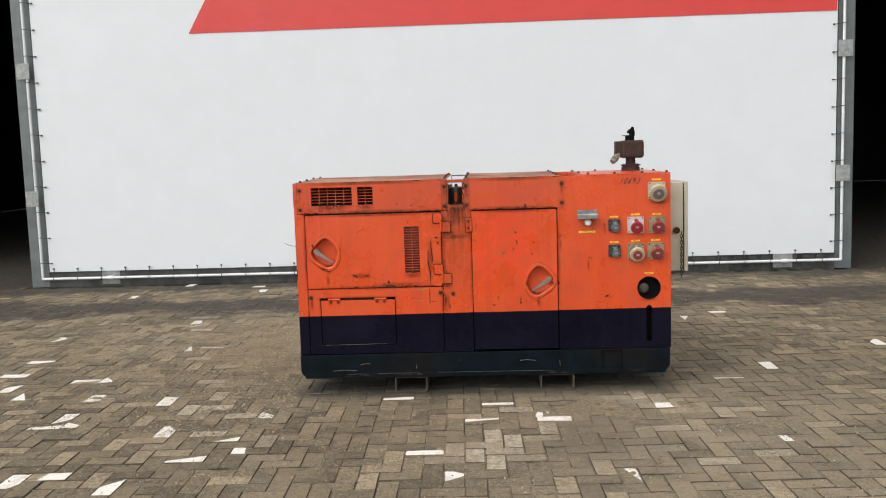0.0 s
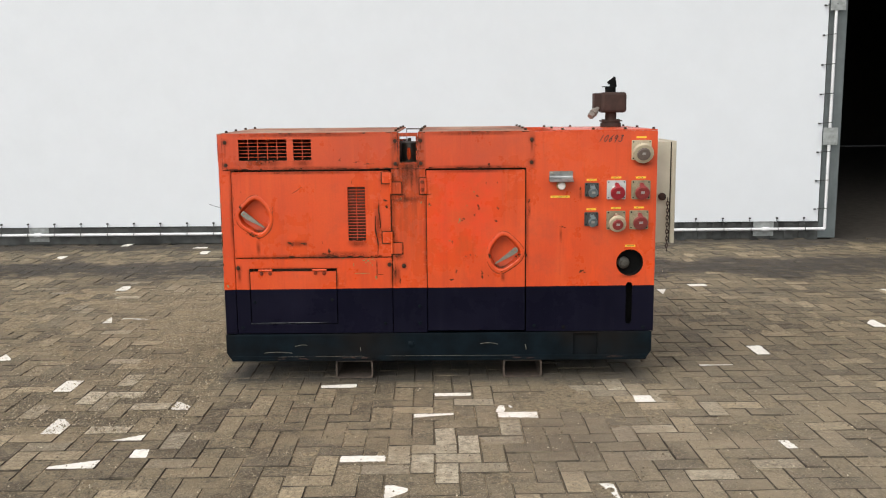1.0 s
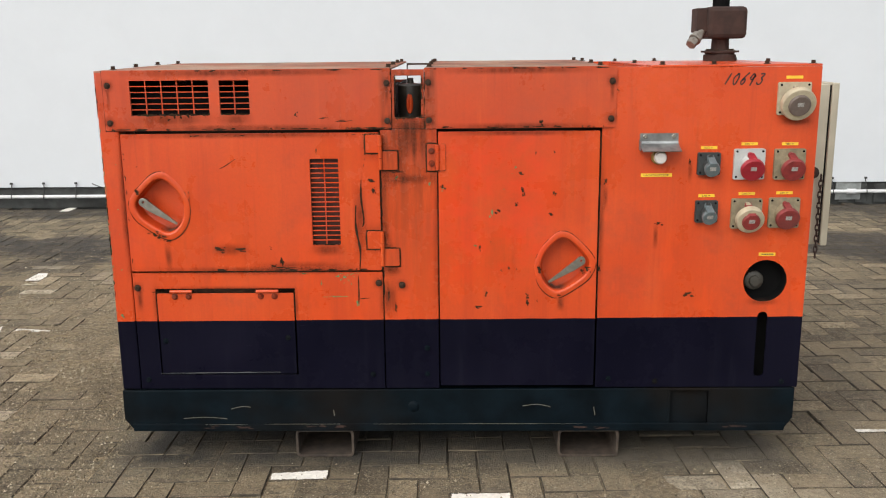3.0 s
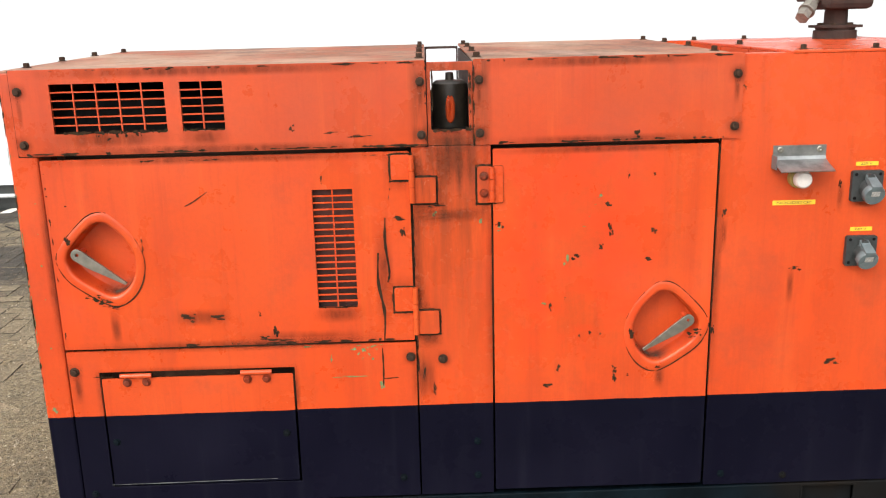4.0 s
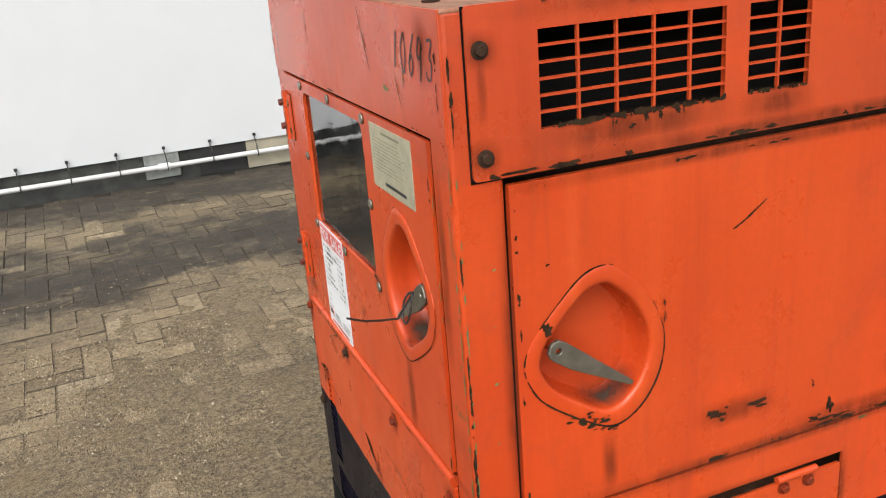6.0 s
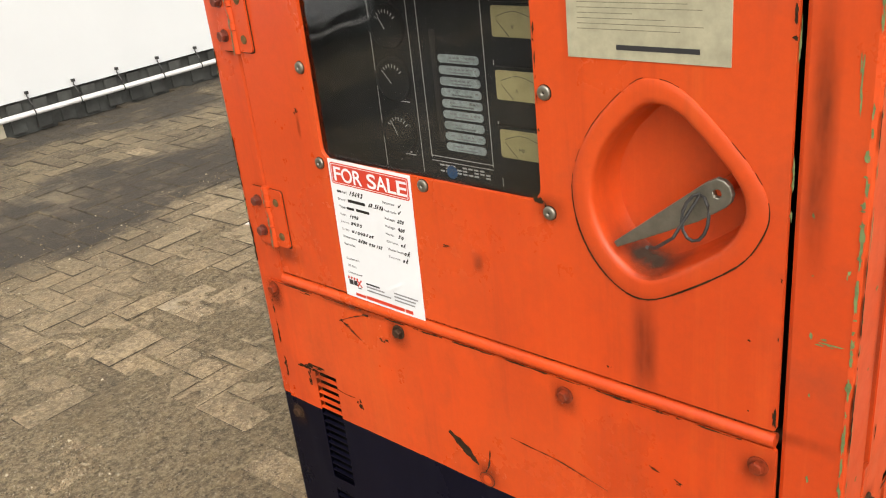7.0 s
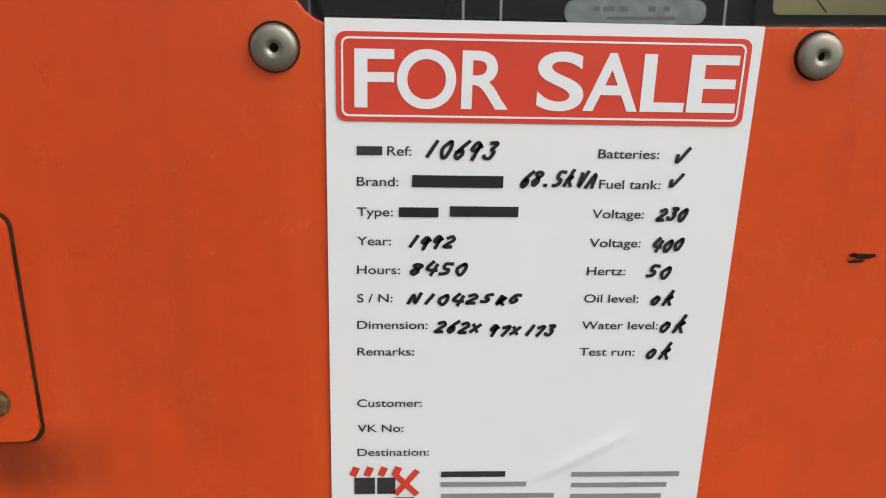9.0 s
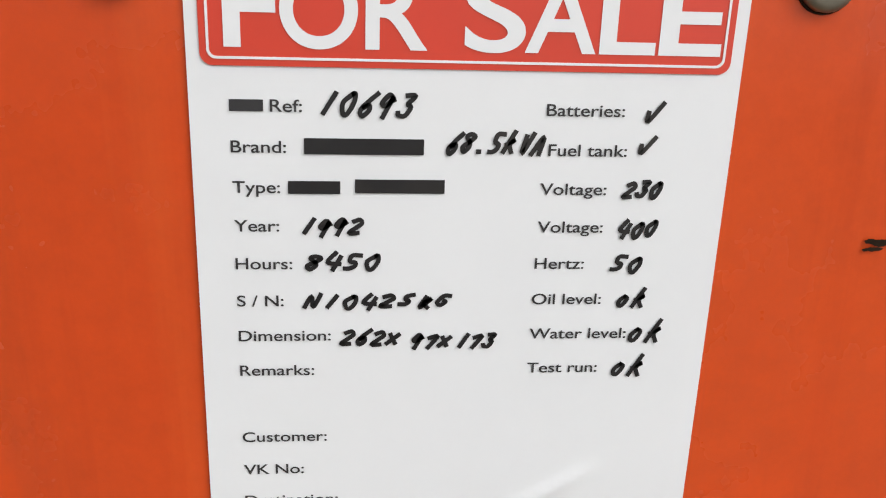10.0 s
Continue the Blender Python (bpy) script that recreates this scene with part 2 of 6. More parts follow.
def paver_material(name, tones):
    """Worn concrete paving stone, each with its own tone; aggregate shows, sand and dark stains lie across many of them."""
    m, n, l, s = material(name)
    pos = n.new("ShaderNodeNewGeometry")
    own = n.new("ShaderNodeObjectInfo").outputs["Random"]
    each = calc(n, l, "FRACT", calc(n, l, "ADD", pos.outputs["Random Per Island"], own))
    speck, blot, wide = grain(n, l, 135, 3, 0.75), grain(n, l, 14, 6, 0.7), grain(n, l, 0.55, 4, 0.55, offset=(3, 7, 0))
    tone = n.new("ShaderNodeValToRGB")
    for k, (at, c) in enumerate(tones):
        e = tone.color_ramp.elements[k] if k < 2 else tone.color_ramp.elements.new(at)
        e.position, e.color = at, rgb(c)
    l.new(each, tone.inputs[0])
    base = mixed(n, l, spread(n, l, blot, 0.50, 0.68, 0, 0.55), tone.outputs[0], (0.070, 0.056, 0.035))
    base = mixed(n, l, spread(n, l, blot, 0.46, 0.32, 0, 0.45), base, (0.25, 0.215, 0.148))
    base = mixed(n, l, 1.0, base, spread(n, l, grain(n, l, 38, 6, 0.8, offset=(1, 6, 0)), 0.34, 0.66, 0.45, 1.62), "MULTIPLY")
    base = mixed(n, l, spread(n, l, speck, 0.34, 0.46, 0.85, 0), base, (0.020, 0.016, 0.010))
    base = mixed(n, l, spread(n, l, speck, 0.590, 0.630, 0, 0.75), base, (0.44, 0.40, 0.31))
    base = mixed(n, l, spread(n, l, wide, 0.56, 0.72, 0, 0.28), base, (0.036, 0.031, 0.024))
    worn = grain(n, l, 1.3, 4, 0.6, offset=(8, 1, 0))
    base = mixed(n, l, spread(n, l, worn, 0.55, 0.72, 0, 0.40), base, (0.24, 0.21, 0.155))
    sand = calc(n, l, "ADD", grain(n, l, 2.7, 5, 0.65, offset=(1, 3, 0)), calc(n, l, "MULTIPLY", speck, 0.25))
    base = mixed(n, l, spread(n, l, sand, 0.62, 0.74, 0, 0.6), base, (0.22, 0.178, 0.112))
    xyz = n.new("ShaderNodeSeparateXYZ")
    l.new(pos.outputs["Position"], xyz.inputs[0])
    off_x, off_y = (calc(n, l, "ABSOLUTE", calc(n, l, "SUBTRACT", xyz.outputs[k], c)) for k, c in ((0, 0.70), (1, 1.90)))
    strewn = calc(n, l, "MULTIPLY", calc(n, l, "MULTIPLY", spread(n, l, off_x, 2.3, 1.1), spread(n, l, off_y, 1.6, 0.7)), spread(n, l, grain(n, l, 5.0, 6, 0.7, offset=(2, 5, 0)), 0.30, 0.58, 0.10, 0.95))
    base = mixed(n, l, strewn, base, mixed(n, l, 1.0, grit(n, l)[0], (1.08, 1.06, 1.05), "MULTIPLY"))
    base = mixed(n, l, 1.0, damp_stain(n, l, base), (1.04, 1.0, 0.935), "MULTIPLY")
    l.new(base, s.inputs["Base Color"])
    s.inputs["Roughness"].default_value = 0.85
    relief(n, l, s, calc(n, l, "ADD", speck, calc(n, l, "MULTIPLY", blot, 2.2)), 1.0, 0.009)
    return m


PAINT, ROOF = machine_paint(), roof_paint()
PAVER = paver_material("worn_paving_stone", ((0.0, (0.078, 0.062, 0.037)), (1.0, (0.36, 0.30, 0.20)), (0.35, (0.120, 0.098, 0.060)), (0.70, (0.165, 0.135, 0.083)), (0.90, (0.225, 0.185, 0.118))))
PALE_PAVER = paver_material("pale_paving_stone", ((0.0, (0.23, 0.202, 0.148)), (1.0, (0.52, 0.475, 0.375)), (0.5, (0.35, 0.312, 0.235))))
WHITE_MARK = simple("old_white_road_paint", (0.76, 0.73, 0.65), 0.75, vary=0.22, scale=60, dirt=(0.30, 0.26, 0.19), dirty=0.6, bump=0.4)


def sand_material():
    """Gritty sand swept into the joints: dark and light grains, damp patches."""
    m, n, l, s = material("gritty_sand")
    base, rise = grit(n, l)
    wide = grain(n, l, 1.4, 5, 0.6, offset=(5, 1, 0))
    base = mixed(n, l, spread(n, l, wide, 0.50, 0.68, 0, 0.32), base, (0.075, 0.062, 0.043))
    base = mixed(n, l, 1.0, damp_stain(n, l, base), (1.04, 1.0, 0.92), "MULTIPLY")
    l.new(base, s.inputs["Base Color"])
    s.inputs["Roughness"].default_value = 0.95
    relief(n, l, s, rise, 1.0, 0.014)
    return m


SAND = sand_material()
JOINT = simple("sandy_joint", (0.045, 0.036, 0.024), 0.95, vary=0.6, scale=70, dirt=(0.016, 0.013, 0.011), dirty=0.8, bump=0.6)
STONE_EDGE = simple("dirt_on_stone_edges", (0.075, 0.060, 0.039), 0.95, vary=0.65, scale=32, dirt=(0.19, 0.155, 0.10), dirty=1.0, bump=0.5)
SKID = simple("scuffed_dark_teal_enamel", (0.0036, 0.0082, 0.0118), 0.5, vary=0.6, scale=9, dirt=(0.0085, 0.0062, 0.0045), dirty=1.0)
SKID.node_tree.nodes["Principled BSDF"].inputs["Specular IOR Level"].default_value = 0.07
STEEL = simple("dull_bare_steel", (0.30, 0.285, 0.24), 0.42, 0.9, scale=60, dirty=0.35)
ZINC = simple("galvanised_steel", (0.19, 0.205, 0.205), 0.5, 0.5, vary=0.2, scale=12, dirty=0.3)
RUST = simple("rusty_brown_steel", (0.046, 0.021, 0.014), 0.8, 0.1, vary=0.55, scale=22, dirt=(0.03, 0.02, 0.016), dirty=0.8, bump=0.4)
DARK = simple("black_inside", (0.004, 0.004, 0.004), 0.9, scale=20, dirty=0.05)
DARK.node_tree.nodes["Principled BSDF"].inputs["Specular IOR Level"].default_value = 0.1
BLACK = simple("black_plastic", (0.018, 0.018, 0.018), 0.45, scale=40, dirty=0.2)
BOLT = simple("dirty_bolt_steel", (0.05, 0.027, 0.016), 0.6, 0.1, vary=0.5, scale=150, dirty=0.6)
BOLT.node_tree.nodes["Principled BSDF"].inputs["Specular IOR Level"].default_value = 0.15
BOLT_ORANGE = simple("overpainted_bolt", (0.24, 0.034, 0.011), 0.55, 0.0, vary=0.5, scale=150, dirt=(0.06, 0.03, 0.02), dirty=0.9)
BOLT_ORANGE.node_tree.nodes["Principled BSDF"].inputs["Specular IOR Level"].default_value = 0.15


# ==== building helpers ====
def part(name, bm, mat, parent=None, label="", bevel=0.0, smooth=False, kind=""):
    """Links a bmesh as one mesh object under a thing or a part."""
    bmesh.ops.recalc_face_normals(bm, faces=bm.faces)
    me = bpy.data.meshes.new(name)
    bm.to_mesh(me)
    bm.free()
    me.materials.append(mat)
    ob = new(name, me)
    return dressed(ob, parent, label, bevel, smooth, kind)


def dressed(ob, parent=None, label="", bevel=0.0, smooth=False, kind=""):
    if parent:
        ob.parent = parent
    if bevel:
        mod = ob.modifiers.new("edge", "BEVEL")
        mod.width, mod.segments, mod.limit_method, mod.angle_limit = bevel, 2, "ANGLE", radians(50)
    if smooth:
        for p in ob.data.polygons:
            p.use_smooth = True
        ob.data.set_sharp_from_angle(angle=radians(40))
    if label or kind:
        tagged(ob, label, kind=kind)
    return ob


def shared(name, me, m, parent=None):
    """One more object on a mesh that others use too."""
    ob = new(name, me)
    ob.parent = parent
    ob.matrix_basis = m
    return ob


def thing(name, label, category, group="", kind="", at=(0, 0, 0)):
    ob = new(name)
    ob.empty_display_size = 0.1
    ob.location = at
    return tagged(ob, label, category, group, kind)


def front(u, v, w=0.0):
    """On the long front side: u along it, v up, w outwards."""
    return Vector((u, -w, v))


def end(u, v, w=0.0):
    """On the short control end: u along it from the front corner, v up, w outwards."""
    return Vector((-w, u, v))


def top(u, v, w=0.0):
    return Vector((u, v, w))


def box(bm, x0, x1, y0, y1, z0, z1):
    vs = [bm.verts.new((x, y, z)) for z in (z0, z1) for y in (y0, y1) for x in (x0, x1)]
    for f in ((0, 2, 3, 1), (4, 5, 7, 6), (0, 1, 5, 4), (2, 6, 7, 3), (0, 4, 6, 2), (1, 3, 7, 5)):
        bm.faces.new([vs[i] for i in f])
    return bm


def boxed(*sizes):
    bm = bmesh.new()
    for s in sizes:
        box(bm, *s)
    return bm


def rounded(points, r, n=6):
    """A closed outline with its corners rounded to radius r."""
    out, count = [], len(points)
    for i in range(count):
        p, a, b = Vector(points[i]), Vector(points[i - 1]), Vector(points[(i + 1) % count])
        d0, d1 = (a - p).normalized(), (b - p).normalized()
        half = d0.angle(d1) / 2
        cut = min(r / math.tan(half), (a - p).length * 0.48, (b - p).length * 0.48)
        rr = cut * math.tan(half)
        c = p + (d0 + d1).normalized() * (rr / math.sin(half))
        s, e = p + d0 * cut - c, p + d1 * cut - c
        turn = math.atan2(s.x * e.y - s.y * e.x, s.dot(e))
        for k in range(n + 1):
            t = turn * k / n
            out.append((c.x + s.x * math.cos(t) - s.y * math.sin(t), c.y + s.x * math.sin(t) + s.y * math.cos(t)))
    return out


def rect(u0, u1, v0, v1):
    return [(u0, v0), (u1, v0), (u1, v1), (u0, v1)]


def ring(cu, cv, r, n=24):
    return [(cu + r * math.cos(2 * math.pi * k / n), cv + r * math.sin(2 * math.pi * k / n)) for k in range(n)]


def plate(side, outer, holes=(), w0=0.0, w1=-0.004):
    """A sheet with openings through it: outline and holes in the side's own u and v, from w0 to w1."""
    bm = bmesh.new()
    edges, loops = [], []
    for loop in (outer, *holes):
        vs = [bm.verts.new((u, v, 0)) for u, v in loop]
        loops.append(vs)
        edges += [bm.edges.new((vs[i - 1], vs[i])) for i in range(len(vs))]
    bmesh.ops.triangle_fill(bm, use_beauty=True, use_dissolve=False, edges=edges)
    faces = list(bm.faces)
    back = {}
    for vs in loops:
        for v in vs:
            back[v] = bm.verts.new((v.co.x, v.co.y, 1))
    for f in faces:
        bm.faces.new([back[v] for v in reversed(f.verts)])
    for vs in loops:
        for i in range(len(vs)):
            bm.faces.new((vs[i - 1], vs[i], back[vs[i]], back[vs[i - 1]]))
    for v in bm.verts:
        v.co = side(v.co.x, v.co.y, w1 if v.co.z > 0.5 else w0)
    return bm


def lofted(bm, loops, cap_first=False, cap_last=True):
    """Skins a row of closed loops of equal count."""
    rows = [[bm.verts.new(p) for p in loop] for loop in loops]
    for a, b in zip(rows, rows[1:]):
        for i in range(len(a)):
            bm.faces.new((a[i - 1], a[i], b[i], b[i - 1]))
    if cap_first:
        bm.faces.new(rows[0])
    if cap_last:
        bm.faces.new(rows[-1])
    return bm


def turned(side, cu, cv, profile, n=24, bm=None):
    """A body of revolution standing on a side: profile of (radius, w)."""
    bm = bm or bmesh.new()
    return lofted(bm, [[side(u, v, w) for u, v in ring(cu, cv, max(r, 1e-4), n)] for r, w in profile], True, True)


def tube(points, r, n=8):
    """A bent round rod along a row of points."""
    bm = bmesh.new()
    pts = [Vector(p) for p in points]
    loops, up = [], Vector((0.31, 0.22, 0.92)).normalized()
    for i, p in enumerate(pts):
        d = (pts[min(i + 1, len(pts) - 1)] - pts[max(i - 1, 0)]).normalized()
        a = d.cross(up).normalized()
        b = d.cross(a)
        loops.append([p + r * (math.cos(2 * math.pi * k / n) * a + math.sin(2 * math.pi * k / n) * b) for k in range(n)])
    return lofted(bm, loops, True, True)


def hex_bolt(name="bolt", r=0.011, h=0.008, mat=None, washer=1.45):
    """Mesh of a hexagon head on a washer, standing up along z."""
    bm = bmesh.new()
    turned(top, 0, 0, [(r * washer, 0), (r * washer, 0.0018), (r * 1.1, 0.002)], 16, bm)
    six = [ring(0, 0, r * k, 6) for k in (1, 1, 0.82)]
    lofted(bm, [[Vector((u, v, z)) for u, v in s] for s, z in zip(six, (0.0015, h * 0.85, h))], True, True)
    bmesh.ops.recalc_face_normals(bm, faces=bm.faces)
    me = bpy.data.meshes.new(name)
    bm.to_mesh(me)
    bm.free()
    me.materials.append(mat or BOLT)
    return me


def facing(side, u, v, w=0.0, spin=0.0):
    """Pose that stands a mesh built along z upon a side."""
    o = side(u, v, w)
    z = (side(u, v, w + 1) - o).normalized()
    y = (side(u, v + 1, w) - o).normalized()
    x = y.cross(z)
    return Matrix.Translation(o) @ Matrix((x, y, z)).transposed().to_4x4() @ Matrix.Rotation(spin, 4, "Z")


# ==== ground ====
PAVE_X, PAVE_Y, PAVE_TURN = 0.1078, 0.1114, radians(1.655)  # half a stone along and across the yard, and the turn of the rows


def paving_places(x0, x1, y0, y1):
    """Herringbone laid square: in the cell (i, j) the stone is told from (i - j) mod 4."""
    out, c, s = [], math.cos(PAVE_TURN), math.sin(PAVE_TURN)
    for i in range(-130, 110):
        for j in range(-100, 60):
            k = (i - j) % 4
            if k not in (0, 3):
                continue
            u, v = (i + 1, j + 0.5) if k == 0 else (i + 0.5, j + 1)
            qx, qy = -(u + 2.8465) * PAVE_X, (v + 0.228) * PAVE_Y
            x, y = qx * c - qy * s, qx * s + qy * c
            if x0 <= x <= x1 and y0 <= y <= y1:
                out.append((x, y, k == 0))
    return out


def stone_rings():
    base = np.array(((-0.105, -0.0525), (0.105, -0.0525), (0.105, 0.0525), (-0.105, 0.0525)))
    rows = []
    for inset, z in ((0.0, -0.03), (0.0, -0.0036), (0.0024, 0.0)):
        size = np.abs(base) - inset
        rows.append(np.c_[np.sign(base) * size, np.full(4, z)])
    return np.concatenate(rows)


RINGS = stone_rings()
STONE_FACES = [(a + k, a + (k + 1) % 4, a + 4 + (k + 1) % 4, a + 4 + k) for a in (0, 4) for k in range(4)] + [(8, 9, 10, 11)]

NEAR = (-1.45, 0.0, -1.3, 2.6)  # the stretch beside the control end whose stones are single pieces
# stones that still carry white paint: whole, or cut off along a slant (x, y, degrees, millimetres)
WHITE_WHOLE = [(-0.90, -0.11), (-0.66, -0.77), (-1.18, -1.57), (-0.64, -1.66), (-2.20, 0.30), (-1.44, -0.02), (-1.43, -0.46), (-2.38, 0.68), (-1.63, 2.76), (-1.47, 4.78), (-2.57, 5.41), (-1.64, 5.16), (3.42, 2.75), (4.34, 1.36), (3.77, 1.26), (3.27, 0.55), (-2.67, 2.08), (-2.48, 1.16)]
WHITE_CUT = [(-0.13, -0.42, 50, -6), (-0.28, -0.93, 120, -22), (-0.06, -1.15, 10, -28), (-0.38, -1.27, 112, 12), (1.65, -0.65, -92, 28), (0.91, -1.23, -88, 20), (0.67, -0.12, 97, 4), (1.32, -0.33, -88, 2), (2.29, -0.41, 176, -2),
             (2.96, -1.06, 8, -55), (1.54, -0.54, 170, -8), (-1.02, -1.51, 165, 30), (-1.98, 0.08, 30, 0), (-1.48, -0.63, 100, 6), (-1.32, -0.57, 60, -20), (-1.56, 0.54, 40, -5), (-1.72, 0.48, -80, 10), (1.09, -1.61, -50, -5), (1.95, -1.59, 200, -20), (-1.11, 1.61, 80, -12), (-1.27, 1.55, 20, -10), (-0.44, 0.96, 130, -6), (2.92, 0.28, 88, -30), (1.22, -0.66, -80, -8), (2.02, 3.30, 40, -10), (1.27, 2.81, 200, -40), (-0.24, 2.80, 95, 10), (1.00, 2.50, 60, -20), (0.60, 2.44, -60, -25)]
# stones worn to a paler tone than those round them
PALE_STONES = [(2.23, -0.13), (2.31, -0.86), (2.42, -0.96), (2.21, -1.19), (2.43, -1.41), (2.68, -0.57), (2.34, -0.24), (2.18, -0.30), (2.07, -0.19), (2.45, -0.35), (2.75, -1.29), (2.15, -0.92), (1.43, -0.43), (1.07, -1.17), (1.28, -0.94), (1.39, -1.05), (1.55, -0.99), (1.23, -1.11), (1.19, -1.28), (1.35, -1.22), (1.03, -1.34), (1.30, -1.39), (1.46, -1.33),
               (1.60, -0.82), (-0.58, 0.01), (-0.51, -0.27), (-0.29, -0.48), (-0.56, -0.44), (-0.39, -0.82), (-0.01, -0.98), (0.05, -1.25), (-0.67, -0.33), (-0.75, 0.39), (-0.88, -0.56), (-0.60, -1.05), (-1.59, 3.38), (-1.48, 3.27), (-1.69, 3.04), (-1.20, 2.78), (-1.68, 2.60), (-1.45, 2.38), (-2.11, 2.58), (-1.60, 1.87), (-1.71, 1.98), (-1.10, 1.16)]
PALE_BEHIND = [(1.34, 2.36), (2.19, 3.15), (2.31, 2.60), (2.09, 2.82), (1.93, 2.76), (1.98, 2.92), (1.82, 2.86), (1.29, 2.51), (1.14, 2.01), (-0.69, 2.42), (-1.05, 2.70), (0.61, 2.47), (1.00, 2.50), (2.02, 3.27), (-2.33, 2.80), (-2.00, 2.48), (-2.15, 3.92)]


def white_mark(m, r, cuts):
    """What is left of a painted line on one stone: its top cut off along ragged slants."""
    loop = [(-0.101, -0.0485), (0.101, -0.0485), (0.101, 0.0485), (-0.101, 0.0485)]
    for a, off in cuts:
        nx, ny = math.cos(a), math.sin(a)
        out = []
        for i, (x, y) in enumerate(loop):
            u, v = loop[(i + 1) % len(loop)]
            d0, d1 = x * nx + y * ny - off, u * nx + v * ny - off
            if d0 <= 0:
                out.append((x, y))
            if d0 * d1 < 0:
                t = d0 / (d0 - d1)
                out.append((x + t * (u - x), y + t * (v - y)))
        loop = out
    fine = []
    for i, (x, y) in enumerate(loop):
        u, v = loop[(i + 1) % len(loop)]
        n = max(1, int(math.hypot(u - x, v - y) / 0.010))
        fine.extend((x + (u - x) * k / n + r.normal(0, 0.0020), y + (v - y) * k / n + r.normal(0, 0.0016)) for k in range(n))
    if len(fine) > 4:
        base = sum(len(q) for q in mark_verts)
        mark_verts.append(np.array([m @ Vector((x, y, 0.0007)) for x, y in fine]))
        mark_faces.append(tuple(range(base, base + len(fine))))


def on_stone(spots, cx, cy, lie):
    """Which of the spots lies on the stone, or -1."""
    near = (np.abs(spots[:, :2] - (cx, cy)) < ((0.10, 0.05) if lie else (0.05, 0.10))).all(1)
    return int(near.argmax()) if near.any() else -1


places = paving_places(-10.0, 12.0, -9.5, 5.46)
rng = np.random.default_rng(4)
whole_at, cut_at, pale_at = np.array(WHITE_WHOLE), np.array(WHITE_CUT), np.array(PALE_STONES + PALE_BEHIND)
far_verts, far_faces, pale_verts, pale_faces, single, mark_verts, mark_faces = [], [], [], [], [], [], []
for cx, cy, lie in places:
    lift, tip, tilt, spin = rng.normal(0, 0.0018), rng.normal(0, 0.013), rng.normal(0, 0.008), rng.normal(0, 0.010)
    gap = 0.0022 + 0.0060 * rng.random(2) ** 2
    turn = spin + PAVE_TURN + (0 if lie else math.pi / 2)
    length, width = (PAVE_X * 2, PAVE_Y) if lie else (PAVE_Y * 2, PAVE_X)
    m = Matrix.Translation((cx, cy, lift - 0.002)) @ Euler((tip, tilt, turn)).to_matrix().to_4x4() @ Matrix.Diagonal(((length - gap[0]) / 0.21, (width - gap[1]) / 0.105, 1, 1))
    k, chance = on_stone(cut_at, cx, cy, lie), rng.random()
    if k >= 0 and cy > 2:
        m = Matrix.Translation((0, 0, 0.002)) @ m
    if k >= 0:
        white_mark(m, rng, [(radians(WHITE_CUT[k][2]) - turn, WHITE_CUT[k][3] / 1000), (rng.uniform(0, 6.3), rng.uniform(0.085, 0.11))])
    elif on_stone(whole_at, cx, cy, lie) >= 0:
        white_mark(m, rng, [(rng.uniform(0, 6.3), rng.uniform(0.04, 0.07))])
    elif chance < 0.0012:
        white_mark(m, rng, [(rng.uniform(0, 6.3), rng.uniform(-0.02, 0.04))])
    pale = on_stone(pale_at, cx, cy, lie) >= 0
    if not pale and NEAR[0] < cx < NEAR[1] and NEAR[2] < cy < NEAR[3]:
        single.append(m)
        continue
    a = np.array(m)
    pts = RINGS @ a[:3, :3].T + a[:3, 3]
    verts, faces = (pale_verts, pale_faces) if pale else (far_verts, far_faces)
    k = 12 * len(verts)
    verts.append(pts)
    faces.extend(tuple(i + k for i in f) for f in STONE_FACES)


def from_arrays(name, verts, faces, mat, edge=None):
    """One mesh from arrays; edge: the material of the sides and chamfers of stones."""
    me = bpy.data.meshes.new(name)
    me.from_pydata(np.concatenate(verts).tolist(), [], faces)
    me.materials.append(mat)
    if edge:
        me.materials.append(edge)
        me.polygons.foreach_set("material_index", [0 if k % 9 == 8 else 1 for k in range(len(faces))])
    return me


bm = bmesh.new()
bm.faces.new([bm.verts.new((x, y, -0.022)) for x, y in ((-300, -300), (300, -300), (300, 300), (-300, 300))])
ground = part("ground", bm, JOINT)
tagged(ground, "sandy brown ground of a paved yard", "ground", kind="structure")
pavement = thing("pavement", "worn grey-brown concrete paving stones laid in herringbone, dusty with white paint marks", "pavement", kind="structure")


def lattice(x, y, size, seed):
    """Smooth random field from 0 to 1 with humps of the given size."""
    t = np.random.default_rng(seed).random((64, 64))
    x, y = x / size + 100, y / size + 100
    i, j = np.floor(x).astype(int), np.floor(y).astype(int)
    a, b = x - i, y - j
    a, b = a * a * (3 - 2 * a), b * b * (3 - 2 * b)
    g = lambda p, q: t[(i + p) % 64, (j + q) % 64]
    return (g(0, 0) * (1 - a) + g(1, 0) * a) * (1 - b) + (g(0, 1) * (1 - a) + g(1, 1) * a) * b


